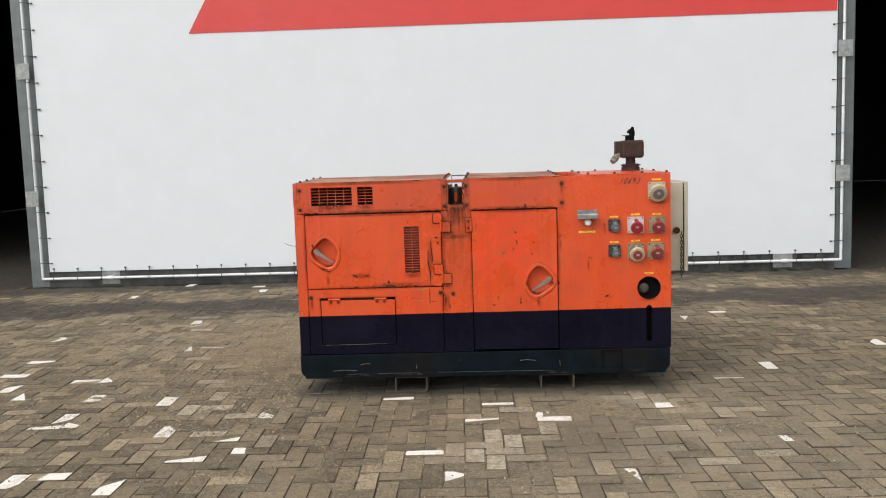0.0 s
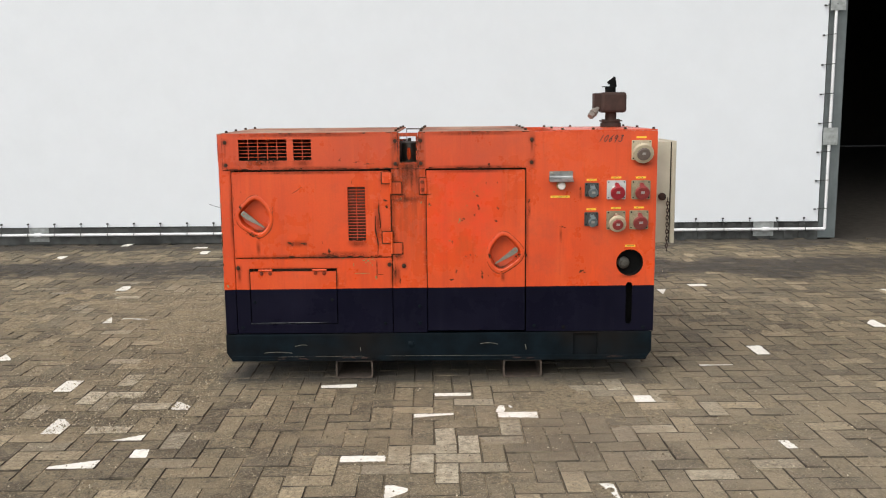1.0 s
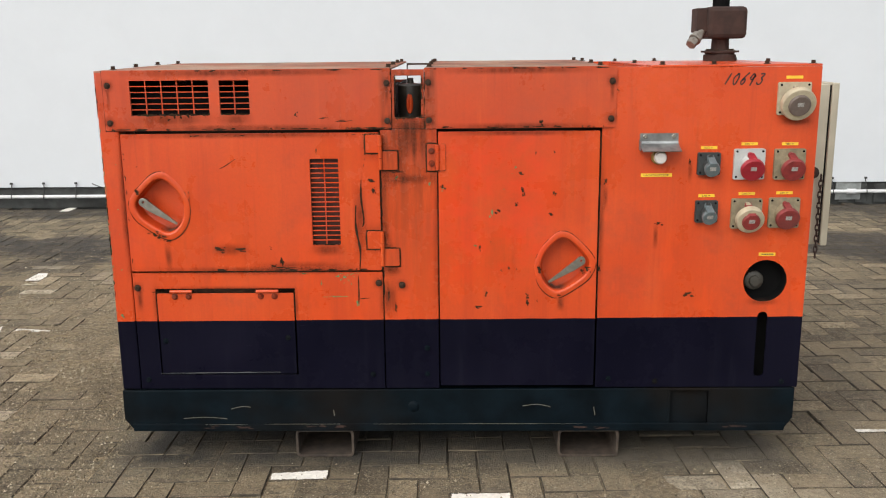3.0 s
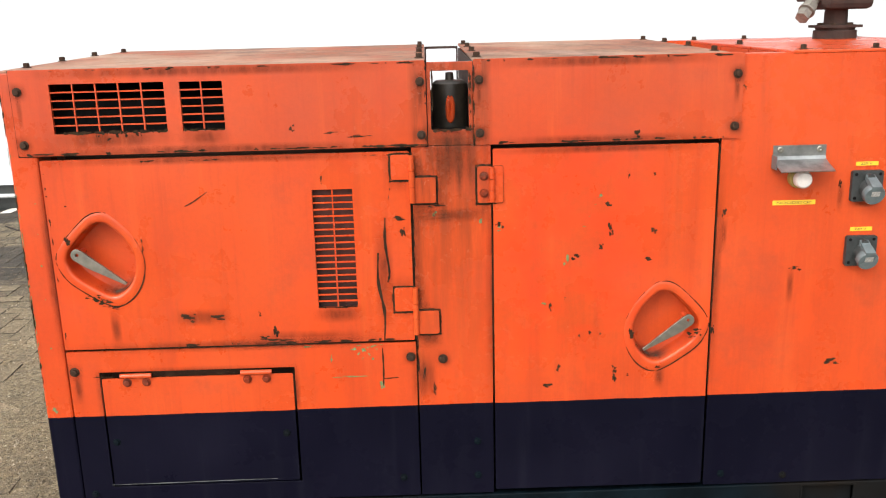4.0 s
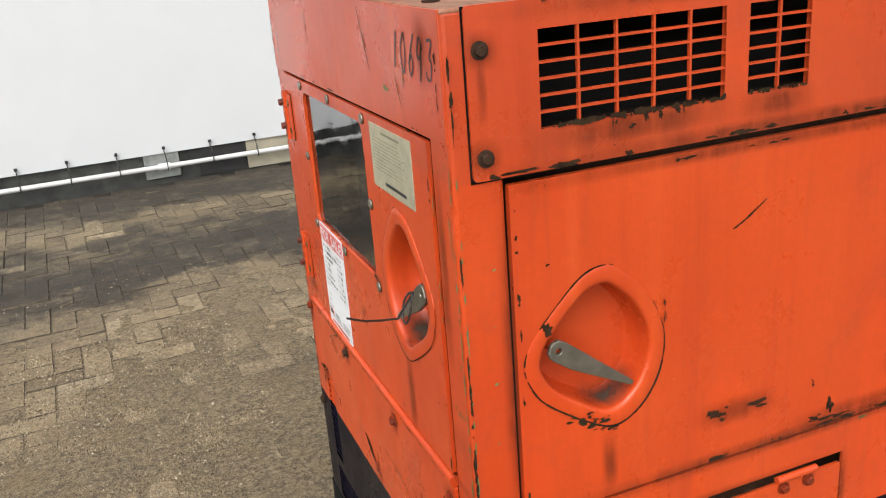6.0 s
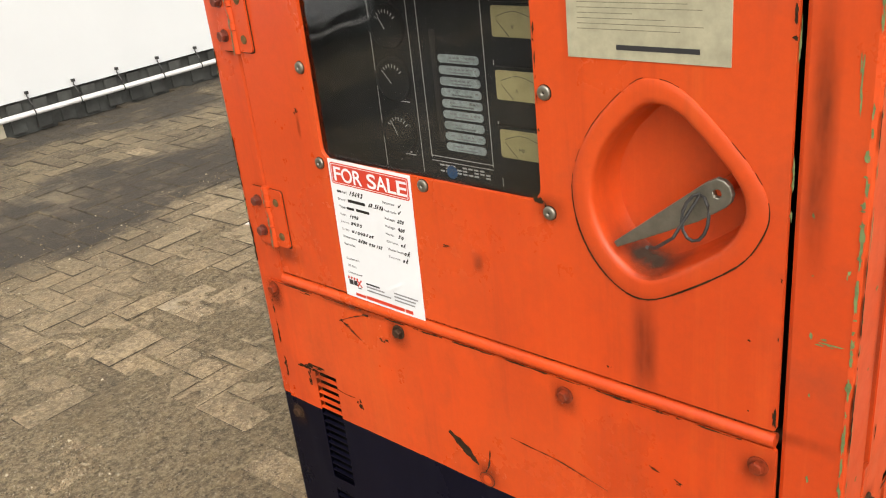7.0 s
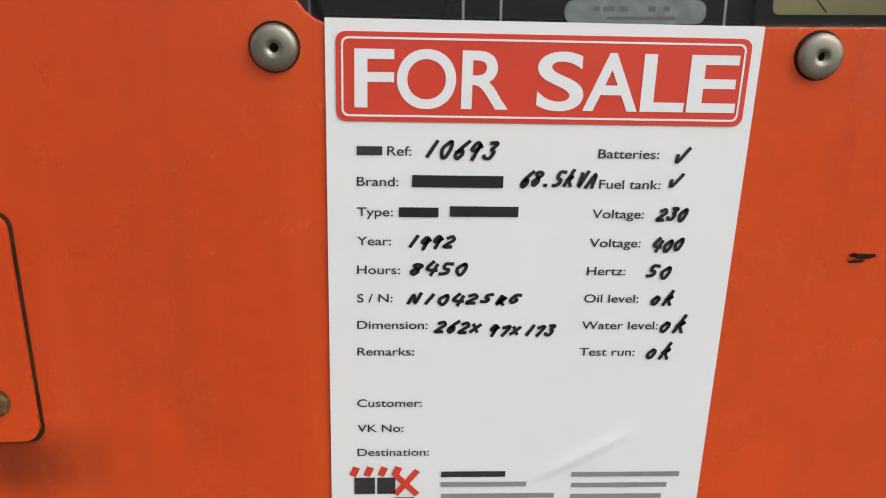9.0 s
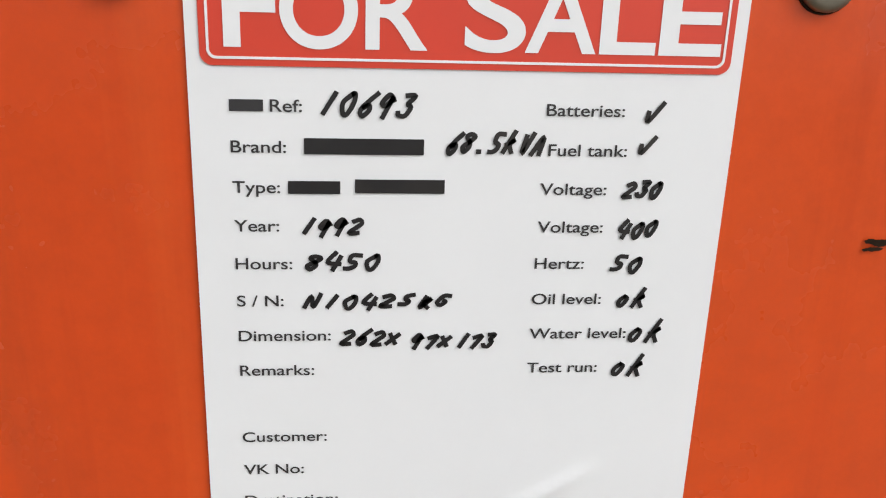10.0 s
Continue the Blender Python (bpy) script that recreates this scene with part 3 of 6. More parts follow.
def sand_sheet(x0, x1, y0, y1, step):
    """Sand that fills most joints and lies over stones here and there, deepest beside the control end."""
    xs, ys = np.arange(x0, x1, step), np.arange(y0, y1, step)
    gx, gy = np.meshgrid(xs, ys)
    deep = np.clip((1.7 - gx) / 1.3, 0, 1) * np.clip((gy + 0.35) / 0.8, 0, 1) * np.clip((4.6 - gy) / 2.0, 0.62, 1)
    apron = np.exp(-(gy + 0.50) ** 2 / 0.14) * np.clip((gx + 0.5) / 0.6, 0, 1) * np.clip((3.0 - gx) / 0.6, 0, 1)
    full = np.exp(-(gx - 0.8) ** 2 / 1.5 - (gy - 2.05) ** 2 / 0.9)
    gz = -0.0105 + 0.0042 * deep + 0.0034 * np.exp(-((gx + 0.45) ** 2 + (gy - 1.3) ** 2) / 0.5) + 0.0049 * full + 0.0040 * apron + (0.0078 - 0.0040 * full) * (lattice(gx, gy, 0.37, 1) - 0.5) + 0.0054 * (lattice(gx, gy, 0.13, 2) - 0.5) + 0.0036 * lattice(gx, gy, 0.032, 3)
    pts = np.stack((gx.ravel(), gy.ravel(), gz.ravel()), 1)
    nx, ny = len(xs), len(ys)
    faces = [(j * nx + i, j * nx + i + 1, (j + 1) * nx + i + 1, (j + 1) * nx + i) for j in range(ny - 1) for i in range(nx - 1)]
    return pts, faces


sand_pts, sand_faces = sand_sheet(-3.4, 4.6, -2.2, 5.4, 0.015)
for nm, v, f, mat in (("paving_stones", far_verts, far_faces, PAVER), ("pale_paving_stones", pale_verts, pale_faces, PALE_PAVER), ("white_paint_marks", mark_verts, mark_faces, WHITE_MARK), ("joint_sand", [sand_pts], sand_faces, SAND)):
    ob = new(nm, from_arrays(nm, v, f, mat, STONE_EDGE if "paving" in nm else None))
    ob.parent = pavement
    tagged(ob, kind="stuff")

# ==== hall front with the banner ====
WALL_Y = 5.5
BANNER = simple("white_tarpaulin", (0.545, 0.574, 0.592), 0.55, vary=0.03, scale=3, dirt=(0.52, 0.535, 0.545), dirty=0.25, bump=0.05)
RED = simple("red_print", (0.50, 0.034, 0.028), 0.5, vary=0.08, scale=4, dirty=0.05, bump=0.0)
PLINTH = simple("stained_grey_plinth", (0.060, 0.064, 0.060), 0.8, vary=0.6, scale=7, dirt=(0.018, 0.018, 0.016), dirty=0.9)
FRAME = simple("grey_steel_profile", (0.115, 0.135, 0.135), 0.5, 0.2, vary=0.25, scale=6, dirty=0.3)
HALL = simple("dark_hall_cladding", (0.02, 0.02, 0.02), 0.8, scale=4)
PIPE = simple("white_pipe", (0.60, 0.61, 0.61), 0.35, 0.0, vary=0.1, scale=10, dirty=0.25)

banner = thing("banner", "white tarpaulin banner with a red printed field", "banner")
bm = bmesh.new()
cols, rows = 80, 44
grid = [[bm.verts.new((-4.47 + 10.09 * i / cols, WALL_Y + 0.004 * math.sin(i * 0.9 + 0.3 * math.sin(j)) * (j / rows) * (1 - j / rows), 0.205 + 4.9 * j / rows)) for i in range(cols + 1)] for j in range(rows + 1)]
for j in range(rows):
    for i in range(cols):
        bm.faces.new((grid[j][i], grid[j][i + 1], grid[j + 1][i + 1], grid[j + 1][i]))
hem = [grid[0][i] for i in range(cols + 1)] + [grid[j][cols] for j in range(1, rows + 1)] + [grid[rows][i] for i in range(cols - 1, -1, -1)] + [grid[j][0] for j in range(rows - 1, 0, -1)]
fold = [bm.verts.new(q.co + Vector((0, 0.004, 0))) for q in hem]
for k in range(len(hem)):
    bm.faces.new((hem[k - 1], fold[k - 1], fold[k], hem[k]))
part("sheet", bm, BANNER, banner, smooth=True)
part("red_field", plate(lambda u, v, w: Vector((u, WALL_Y - 0.005 - w, v)), [(-2.43, 3.20), (5.61, 3.18), (5.61, 5.0), (-1.4, 5.0)], w0=0.001, w1=0), RED, banner, "red printed field")

hall = thing("hall", "large dark hall with open doorways beside the banner", "hall", kind="structure")
part("column", boxed((-4.735, -4.49, WALL_Y + 0.03, WALL_Y + 0.25, 0, 5.2)), FRAME, hall, bevel=0.006)
part("column", boxed((5.64, 5.845, WALL_Y + 0.03, WALL_Y + 0.25, 0, 5.2)), FRAME, hall, bevel=0.006)
part("plinth", boxed((-4.49, 5.64, WALL_Y + 0.04, WALL_Y + 0.2, -0.02, 0.6)), PLINTH, hall)
part("backing", boxed((-4.49, 5.64, WALL_Y + 0.06, WALL_Y + 0.2, 0.6, 5.2)), FRAME, hall)
part("lintel", boxed((-16, 18, WALL_Y + 0.05, WALL_Y + 0.3, 5.2, 7.5)), FRAME, hall)
part("side_wall", boxed((-16.2, -16, WALL_Y, 30, 0, 7.5), ), HALL, hall)
part("side_wall", boxed((18, 18.2, WALL_Y, 30, 0, 7.5), ), HALL, hall)
part("back_wall", boxed((-16, 18, 30, 30.2, 0, 7.5), ), HALL, hall)
part("front_wall", boxed((-16, -9.5, WALL_Y + 0.05, WALL_Y + 0.3, 0, 5.2)), FRAME, hall)
part("front_wall", boxed((10.5, 18, WALL_Y + 0.05, WALL_Y + 0.3, 0, 5.2)), FRAME, hall)
ceiling = part("ceiling", boxed((-16.2, 18.2, WALL_Y + 0.3, 30.2, 7.5, 7.7)), HALL)
tagged(ceiling, "dark ceiling of the hall", "ceiling", kind="structure")


# ==== marks and writing ====
CHIP = simple("bare_rusted_chip", (0.042, 0.024, 0.013), 0.8, 0.0, vary=0.65, scale=90, dirt=(0.034, 0.028, 0.013), dirty=0.8)
PRIMER = simple("green_primer", (0.15, 0.21, 0.08), 0.6, vary=0.35, scale=120, dirty=0.4)
CHIP.node_tree.nodes["Principled BSDF"].inputs["Specular IOR Level"].default_value = 0.08
INK = simple("black_marker_ink", (0.010, 0.010, 0.012), 0.4, vary=0.2, scale=200, bump=0)
RED_INK = simple("red_print_ink", (0.53, 0.040, 0.018), 0.5, vary=0.05, scale=60, dirty=0.05, bump=0)
GREY_INK = simple("grey_print_ink", (0.022, 0.022, 0.025), 0.5, vary=0.1, scale=80, bump=0)
PALE_INK = simple("pale_grey_print", (0.22, 0.22, 0.23), 0.5, vary=0.1, scale=80, bump=0)
PAPER = simple("white_paper", (0.64, 0.665, 0.69), 0.55, vary=0.02, scale=40, dirt=(0.7, 0.7, 0.7), dirty=0.1, bump=0.02)
YELLOW = simple("yellow_label_tape", (0.78, 0.50, 0.03), 0.5, vary=0.15, scale=50, dirty=0.2)


def grime_material(name, colour, strength):
    """Thin dirt film that fades out towards the edges of its patch."""
    m, n, l, s = material(name)
    uv = n.new("ShaderNodeUVMap").outputs[0]
    xyz = n.new("ShaderNodeSeparateXYZ")
    l.new(uv, xyz.inputs[0])

    def hump(v):
        d = calc(n, l, "ABSOLUTE", calc(n, l, "SUBTRACT", v, 0.5))
        return spread(n, l, d, 0.5, 0.12)
    fade = calc(n, l, "MULTIPLY", hump(xyz.outputs[0]), hump(xyz.outputs[1]))
    rough = spread(n, l, grain(n, l, 45, 6, 0.7, stretch=(1.0, 1.0, 0.22)), 0.10, 0.78)
    fac = calc(n, l, "MULTIPLY", calc(n, l, "MULTIPLY", fade, rough), strength, True)
    s.inputs["Base Color"].default_value, s.inputs["Roughness"].default_value = rgb(colour), 0.8
    s.inputs["Specular IOR Level"].default_value = 0.08
    l.new(fac, s.inputs["Alpha"])
    return m


GRIME = grime_material("thin_grime", (0.045, 0.022, 0.013), 0.72)
SETTLED = grime_material("settled_dirt", (0.058, 0.042, 0.031), 1.5)


def irregular(bm, side, u, v, du, dv, w, seed):
    """A ragged flake."""
    r = random.Random(seed)
    n = 23
    loop, reach = [], 0.75
    for k in range(n):
        a = 2 * math.pi * k / n
        reach = min(1.15, max(0.28, reach + r.uniform(-0.38, 0.38)))
        q = reach * r.uniform(0.8, 1.12)
        loop.append(side(u + 0.5 * du * q * math.cos(a), v + 0.5 * dv * q * math.sin(a), w))
    bm.faces.new([bm.verts.new(p) for p in loop])


def surface(side, u, v):
    """How far the outer sheet stands proud at a place of a side."""
    if side is front:
        if v > 1.225 and u < 1.787:
            return 0.005
        if 0.075 < u < 0.973 and 0.722 < v < 1.211 or 1.177 < u < 1.738 and 0.287 < v < 1.211:
            return 0.003
        return 0.0
    if 0.07 < u < 0.862 and 0.783 < v < 1.268:
        return 0.003
    if v > 1.273:
        return 0.002
    return 0.004 if v < 0.762 and 0.068 < u < 0.908 else 0.0


def chips(name, side, rows, mat, parent, lift=0.0007):
    """Clusters of ragged flakes: u, v and the extent of each cluster."""
    bm = bmesh.new()
    for k, (u, v, du, dv) in enumerate(rows):
        r = random.Random(name + str(k))
        w = surface(side, u, v) + lift
        irregular(bm, side, u, v, du * 0.62, dv * 0.62, w, name + str(k))
        for j in range(4 if max(du, dv) > 0.015 else 2):
            s = r.uniform(0.20, 0.50)
            irregular(bm, side, u + du * r.uniform(-0.42, 0.42), v + dv * r.uniform(-0.42, 0.42), du * s, dv * s, w + 0.00004 * (j + 1), name + str(k) + "f" + str(j))
    return part(name, bm, mat, parent, kind="stuff")


def smudges(name, side, rows, parent):
    bm = bmesh.new()
    uv = bm.loops.layers.uv.new("UVMap")
    for u, v, du, dv in rows:
        w = surface(side, u, v) + 0.0011
        f = bm.faces.new([bm.verts.new(side(u + a * du / 2, v + b * dv / 2, w)) for a, b in ((-1, -1), (1, -1), (1, 1), (-1, 1))])
        for lp, c in zip(f.loops, ((0, 0), (1, 0), (1, 1), (0, 1))):
            lp[uv].uv = c
    ob = part(name, bm, GRIME, parent, kind="stuff")
    ob.visible_shadow = False
    return ob


def ribbon(bm, side, pts, width, w, rough=0.0):
    """A flat pen stroke through points of a side; a rough one is ragged and runs out thin."""
    r = random.Random(len(pts) + int(pts[0][0] * 1000))
    if rough and len(pts) == 2:
        pts = [pts[0], ((pts[0][0] + pts[1][0]) / 2 + 0.001, (pts[0][1] + pts[1][1]) / 2), pts[1]]
    p = [Vector(q) for q in pts]
    if len(p) > 2:
        fine = []
        for i in range(len(p) - 1):
            a, b, c, d = p[max(i - 1, 0)], p[i], p[i + 1], p[min(i + 2, len(p) - 1)]
            for k in range(5):
                t = k / 5
                fine.append(0.5 * ((2 * b) + (c - a) * t + (2 * a - 5 * b + 4 * c - d) * t * t + (3 * b - a - 3 * c + d) * t ** 3))
        p = fine + [p[-1]]
    left, right = [], []
    for i, q in enumerate(p):
        d = (p[min(i + 1, len(p) - 1)] - p[max(i - 1, 0)])
        d = d.normalized() if d.length > 1e-9 else Vector((1, 0))
        thin = 1.0 if not rough else max(0.12, 1 - rough * r.random()) * (0.2 + 0.8 * math.sin(math.pi * (i + 0.7) / (len(p) + 0.4)) ** 0.6)
        nrm = Vector((-d.y, d.x)) * width / 2 * thin
        out = d * width * 0.4 * (-1 if i == 0 else 1 if i == len(p) - 1 else 0)
        left.append(bm.verts.new(side(*(q + nrm + out), w)))
        right.append(bm.verts.new(side(*(q - nrm + out), w)))
    for i in range(len(p) - 1):
        bm.faces.new((left[i], right[i], right[i + 1], left[i + 1]))


# strokes on a grid nine wide and nine high, two digits a point
STROKES = {
    "0": "48 15 31 51 65 58 48", "1": "58 31", "2": "17 48 66 44 11 61", "3": "28 68 45 64 51 21 12", "4": "39 14 73 67 50", "5": "68 28 25 54 52 31 11",
    "6": "69 36 13 31 53 45 24", "7": "17 68 31", "8": "45 17 38 67 45 13 31 53 45", "9": "66 38 15 34 56 57 40", "k": "39 11 14 56 34 61", "V": "28 41 69",
    "A": "11 48 61 24 53", "x": "16 61 66 11", ".": "31 41", "o": "35 13 21 41 54 35", "v": "15 31 79", "N": "11 28 51 69", "S": "68 37 35 54 42 12", "K": "38 21 67 34 61",
    "G": "67 37 13 31 53 44", "H": "28 21 68 61 25 65", "E": "68 28 21 61 25 55",
}


def handwriting(bm, side, text, u, v, height, width, pen, w, slant=0.28, jitter=0.0):
    """Marker strokes of a text that starts at u, v on a side and runs along rising u."""
    r = random.Random(text)
    for k, ch in enumerate(text):
        rise = r.uniform(-jitter, jitter) * height
        groups = STROKES.get(ch, "")
        pts = []
        for pair in groups.split():
            x, y = int(pair[0]) / 9, int(pair[1]) / 9
            pts.append((u + k * width + x * width + y * height * slant, v + rise + y * height))
        if ch in "xkAHE4" and len(pts) > 3:
            cut = {"x": 2, "k": 2, "A": 3, "H": 2, "E": 4, "4": 3}[ch]
            ribbon(bm, side, pts[:cut], pen, w)
            ribbon(bm, side, pts[cut:], pen, w + 0.0001)
        elif pts:
            ribbon(bm, side, pts, pen, w)
    return bm


def lettering(name, text, side, u, v, height, mat, parent, w, stretch=1.0, flip=False, width=None, weight=0.0, spacing=1.0):
    """Printed words as a flat mesh; u, v is the start of the base line. flip: u falls to the reader's right."""
    cu = bpy.data.curves.new(name, "FONT")
    cu.body, cu.size, cu.fill_mode, cu.offset, cu.space_character = text, 1.0, "FRONT", weight, spacing
    tmp = bpy.data.objects.new(name, cu)
    scene.collection.objects.link(tmp)
    dg = bpy.context.evaluated_depsgraph_get()
    me = bpy.data.meshes.new_from_object(tmp.evaluated_get(dg))
    bpy.data.objects.remove(tmp)
    xs = [q.co.x for q in me.vertices]
    k = height / 0.69
    kx = k * stretch if width is None else width / (max(xs) - min(xs))
    x0 = min(xs)
    for q in me.vertices:
        du = (q.co.x - x0) * kx
        q.co = side(u - du if flip else u + du, v + q.co.y * k, w)
    me.name = name
    me.materials.clear()
    me.materials.append(mat)
    ob = new(name, me)
    ob.parent = parent
    return ob


def bars(name, side, rows, mat, parent, w):
    """Plain bars that stand for writing too small or not to be told: u0, u1, v0, v1."""
    bm = bmesh.new()
    for u0, u1, v0, v1 in rows:
        bm.faces.new([bm.verts.new(side(u, v, w)) for u, v in ((u0, v0), (u1, v0), (u1, v1), (u0, v1))])
    return part(name, bm, mat, parent)


# ==== generator ====
L, D, H = 2.477, 0.935, 1.43
gen = thing("generator", "worn orange and dark blue generator in a steel housing", "generator")

# -- housing --
part("corner_post", boxed((0, 0.069, 0, 0.066, 0.272, 1.428)), PAINT, gen, bevel=0.006)
part("corner_post", boxed((0, 0.05, 0.868, D, 0.272, 1.428)), PAINT, gen, bevel=0.006)
part("corner_post", boxed((L - 0.05, L - 0.002, D - 0.05, D, 0.272, 1.428)), PAINT, gen, bevel=0.004)
for hollow in ((0.16, L - 0.03, 0.06, D - 0.03, 0.285, 1.258), (0.03, 0.15, 0.06, D - 0.03, 0.285, 0.90), (0.06, 1.005, 0.05, D - 0.03, 1.2605, 1.352), (1.145, L - 0.03, 0.05, D - 0.03, 1.2605, 1.33)):
    part("inner_shell", boxed(hollow), DARK, gen, "black inside of the housing")
part("back_panel", boxed((0.05, L - 0.05, D - 0.02, D - 0.004, 0.275, 1.25)), PAINT, gen)
part("end_panel", boxed((L - 0.01, L, 0.003, D - 0.05, 0.275, 1.405)), PAINT, gen)

VENTS = [(0.120, 0.392, 1.277, 1.396, 5, 6), (0.429, 0.531, 1.278, 1.395, 2, 6)]
apron = part("roof_apron", plate(front, rounded(rect(0.027, 1.018, 1.225, 1.431), 0.006), [rect(*v[:4]) for v in VENTS], 0.005, 0.001), PAINT, gen, bevel=0.0018)
# Thin black plate that shows as a dark seam round the apron.
part("dark_seam", plate(front, rect(0.0245, 1.0205, 1.2222, 1.430), [rect(0.06, 0.98, 1.26, 1.40)], 0.0012, 0.0004), DARK, apron)
part("roof_apron", plate(front, rounded(rect(1.132, 1.787, 1.225, 1.431), 0.006), [], 0.005, 0.001), PAINT, gen, bevel=0.0018)
column = part("centre_panel", plate(front, rect(0.978, 1.173, 0.275, 1.224), [], 0.0, -0.01), PAINT, gen, bevel=0.002)
part("lifting_plate", plate(front, rect(1.019, 1.131, 1.2255, 1.426), [rounded(rect(1.029, 1.121, 1.263, 1.405), 0.004)], 0.001, -0.008), PAINT, gen, bevel=0.0015)
# The rear plate's backlit shade is put into its colour with dark RUST.
part("lifting_plate", plate(lambda u, v, w: Vector((u, D + w, v)), rect(1.019, 1.131, 1.2255, 1.432), [rounded(rect(1.024, 1.126, 1.285, 1.424), 0.004)], 0.0, -0.008), RUST, gen, bevel=0.0015)
part("lower_panel", plate(front, rect(0.072, 0.974, 0.275, 0.716), [rect(0.150, 0.656, 0.329, 0.657)], 0.0, -0.006), PAINT, gen, bevel=0.0015)
right = part("socket_panel", plate(front, rounded(rect(1.743, L, 0.278, 1.424), 0.004), [ring(2.335, 0.676, 0.077, 40), rounded(rect(2.316, 2.353, 0.318, 0.563), 0.018)], 0.0, -0.006), PAINT, gen, bevel=0.0015)
part("filler_hole", lofted(bmesh.new(), [[front(u, v, w) for u, v in ring(2.335, 0.676, rr, 40)] for rr, w in ((0.0775, -0.004), (0.076, -0.055), (0.02, -0.058))]), DARK, right, "black round opening of the fuel filler")
cap = part("filler_cap", turned(front, 2.306, 0.670, [(0.034, -0.05), (0.034, -0.034), (0.030, -0.030), (0.020, -0.029), (0.018, -0.022), (0.008, -0.021)], 28), simple("dull_grey_cap", (0.06, 0.056, 0.045), 0.5, 0.3, vary=0.4, scale=60, dirty=0.5), right, "dull grey fuel filler cap", smooth=True)

# -- roof --
def roof_sheet(x0, x1, holes=()):
    bm = plate(top, rect(x0, x1, 0.0, D), holes, 0.0, -0.006)
    for q in bm.verts:
        q.co.z += H + 0.010 * min(1, q.co.y / 0.5)
    return bm


part("roof", roof_sheet(0.0, 1.018), ROOF, gen, "roof sheet brown with rust and dirt", bevel=0.002)
part("roof", roof_sheet(1.132, 1.765), ROOF, gen, "roof sheet brown with rust and dirt", bevel=0.002)
part("roof", plate(top, rect(1.905, L, 0.0, D), [], 1.432, 1.4245), PAINT, gen, "orange roof sheet", bevel=0.002)
part("roof_strip", boxed((1.765, 1.905, 0.003, 0.05, 1.405, 1.427)), PAINT, gen)
part("roof_strip", boxed((1.765, 1.905, 0.88, D, 1.41, 1.432)), PAINT, gen)
part("outlet_wall", boxed((1.899, 1.905, 0.05, 0.88, 1.33, 1.4240), (1.759, 1.765, 0.05, 0.88, 1.33, 1.42)), PAINT, gen)
part("roof_side", boxed((0.0, 0.86, D - 0.01, D, 1.25, 1.432), (0.86, 1.018, D - 0.01, D, 1.25, 1.362), (1.132, L, D - 0.01, D, 1.25, 1.424)), PAINT, gen)
# RUST in place of enamel makes the inside of the channel darker.
part("channel_wall", boxed((1.012, 1.018, 0.01, D - 0.012, 1.225, 1.362)), RUST, gen)
part("channel_wall", boxed((1.132, 1.138, 0.01, D - 0.012, 1.225, 1.424)), RUST, gen)
part("channel_floor", boxed((1.0185, 1.1315, 0.0085, D - 0.0085, 1.226, 1.252)), RUST, gen)
lug = part("lifting_lug", turned(top, 1.079, 0.13, [(0.046, 1.252), (0.047, 1.352), (0.045, 1.366), (0.037, 1.373), (0.011, 1.375), (0.010, 1.392), (0.004, 1.394)], 28), simple("greasy_brown_steel", (0.034, 0.027, 0.019), 0.45, 0.2, vary=0.5, scale=40, dirty=0.5), gen, "dark greasy lifting lug", smooth=True)
part("hook", tube([(1.078 + 0.006 * math.sin(a), 0.070 - 0.004 * math.cos(a), 1.306 + 0.030 * math.cos(a)) for a in [2 * math.pi * k / 20 for k in range(21)]], 0.006), PAINT, lug, "orange painted shackle")

apron_bolt = hex_bolt("bolt", 0.0076, 0.008)
blue_bolt = hex_bolt("blue_bolt", 0.007, 0.006, SKID)
bolt_mesh, bolt_orange, stud = hex_bolt("bolt", 0.0086, 0.008), hex_bolt("painted_bolt", 0.0080, 0.009, BOLT_ORANGE), hex_bolt("roof_bolt", 0.008, 0.012, BOLT)
for x in (0.03, 1.003, 1.147, 1.745):
    for y in (0.1, 0.33, 0.58, 0.85):
        shared("bolt", stud, pose(x, y, H + 0.010 * min(1, y / 0.5), 0, 0, 40 * y), gen)
for x, y in ((1.95, 0.05), (2.12, 0.03), (2.3, 0.03), (2.46, 0.04), (1.93, 0.9), (2.1, 0.9), (2.45, 0.9), (2.46, 0.5), (1.93, 0.45)):
    shared("bolt", stud, pose(x, y, 1.432, 0, 0, 90 * y), gen)
APRON_BOLTS = ((0.044, 1.380), (0.044, 1.2525), (1.004, 1.381), (1.004, 1.253), (1.146, 1.382), (1.147, 1.254), (1.772, 1.381), (1.771, 1.255))
for u, v in APRON_BOLTS:
    shared("bolt", apron_bolt, facing(front, u, v, 0.005, u * 9), gen)
for u, v in ((0.088, 0.661), (0.960, 0.676), (1.043, 0.668)):
    shared("bolt", bolt_mesh, facing(front, u, v, 0.0, u * 9), gen)
for u, v in ((1.96, 0.3), (2.42, 0.298), (1.79, 0.31), (0.1, 0.31), (0.93, 0.33), (1.13, 0.43), (1.13, 0.33)):
    shared("bolt", blue_bolt, facing(front, u, v, 0.0, u * 7), gen)


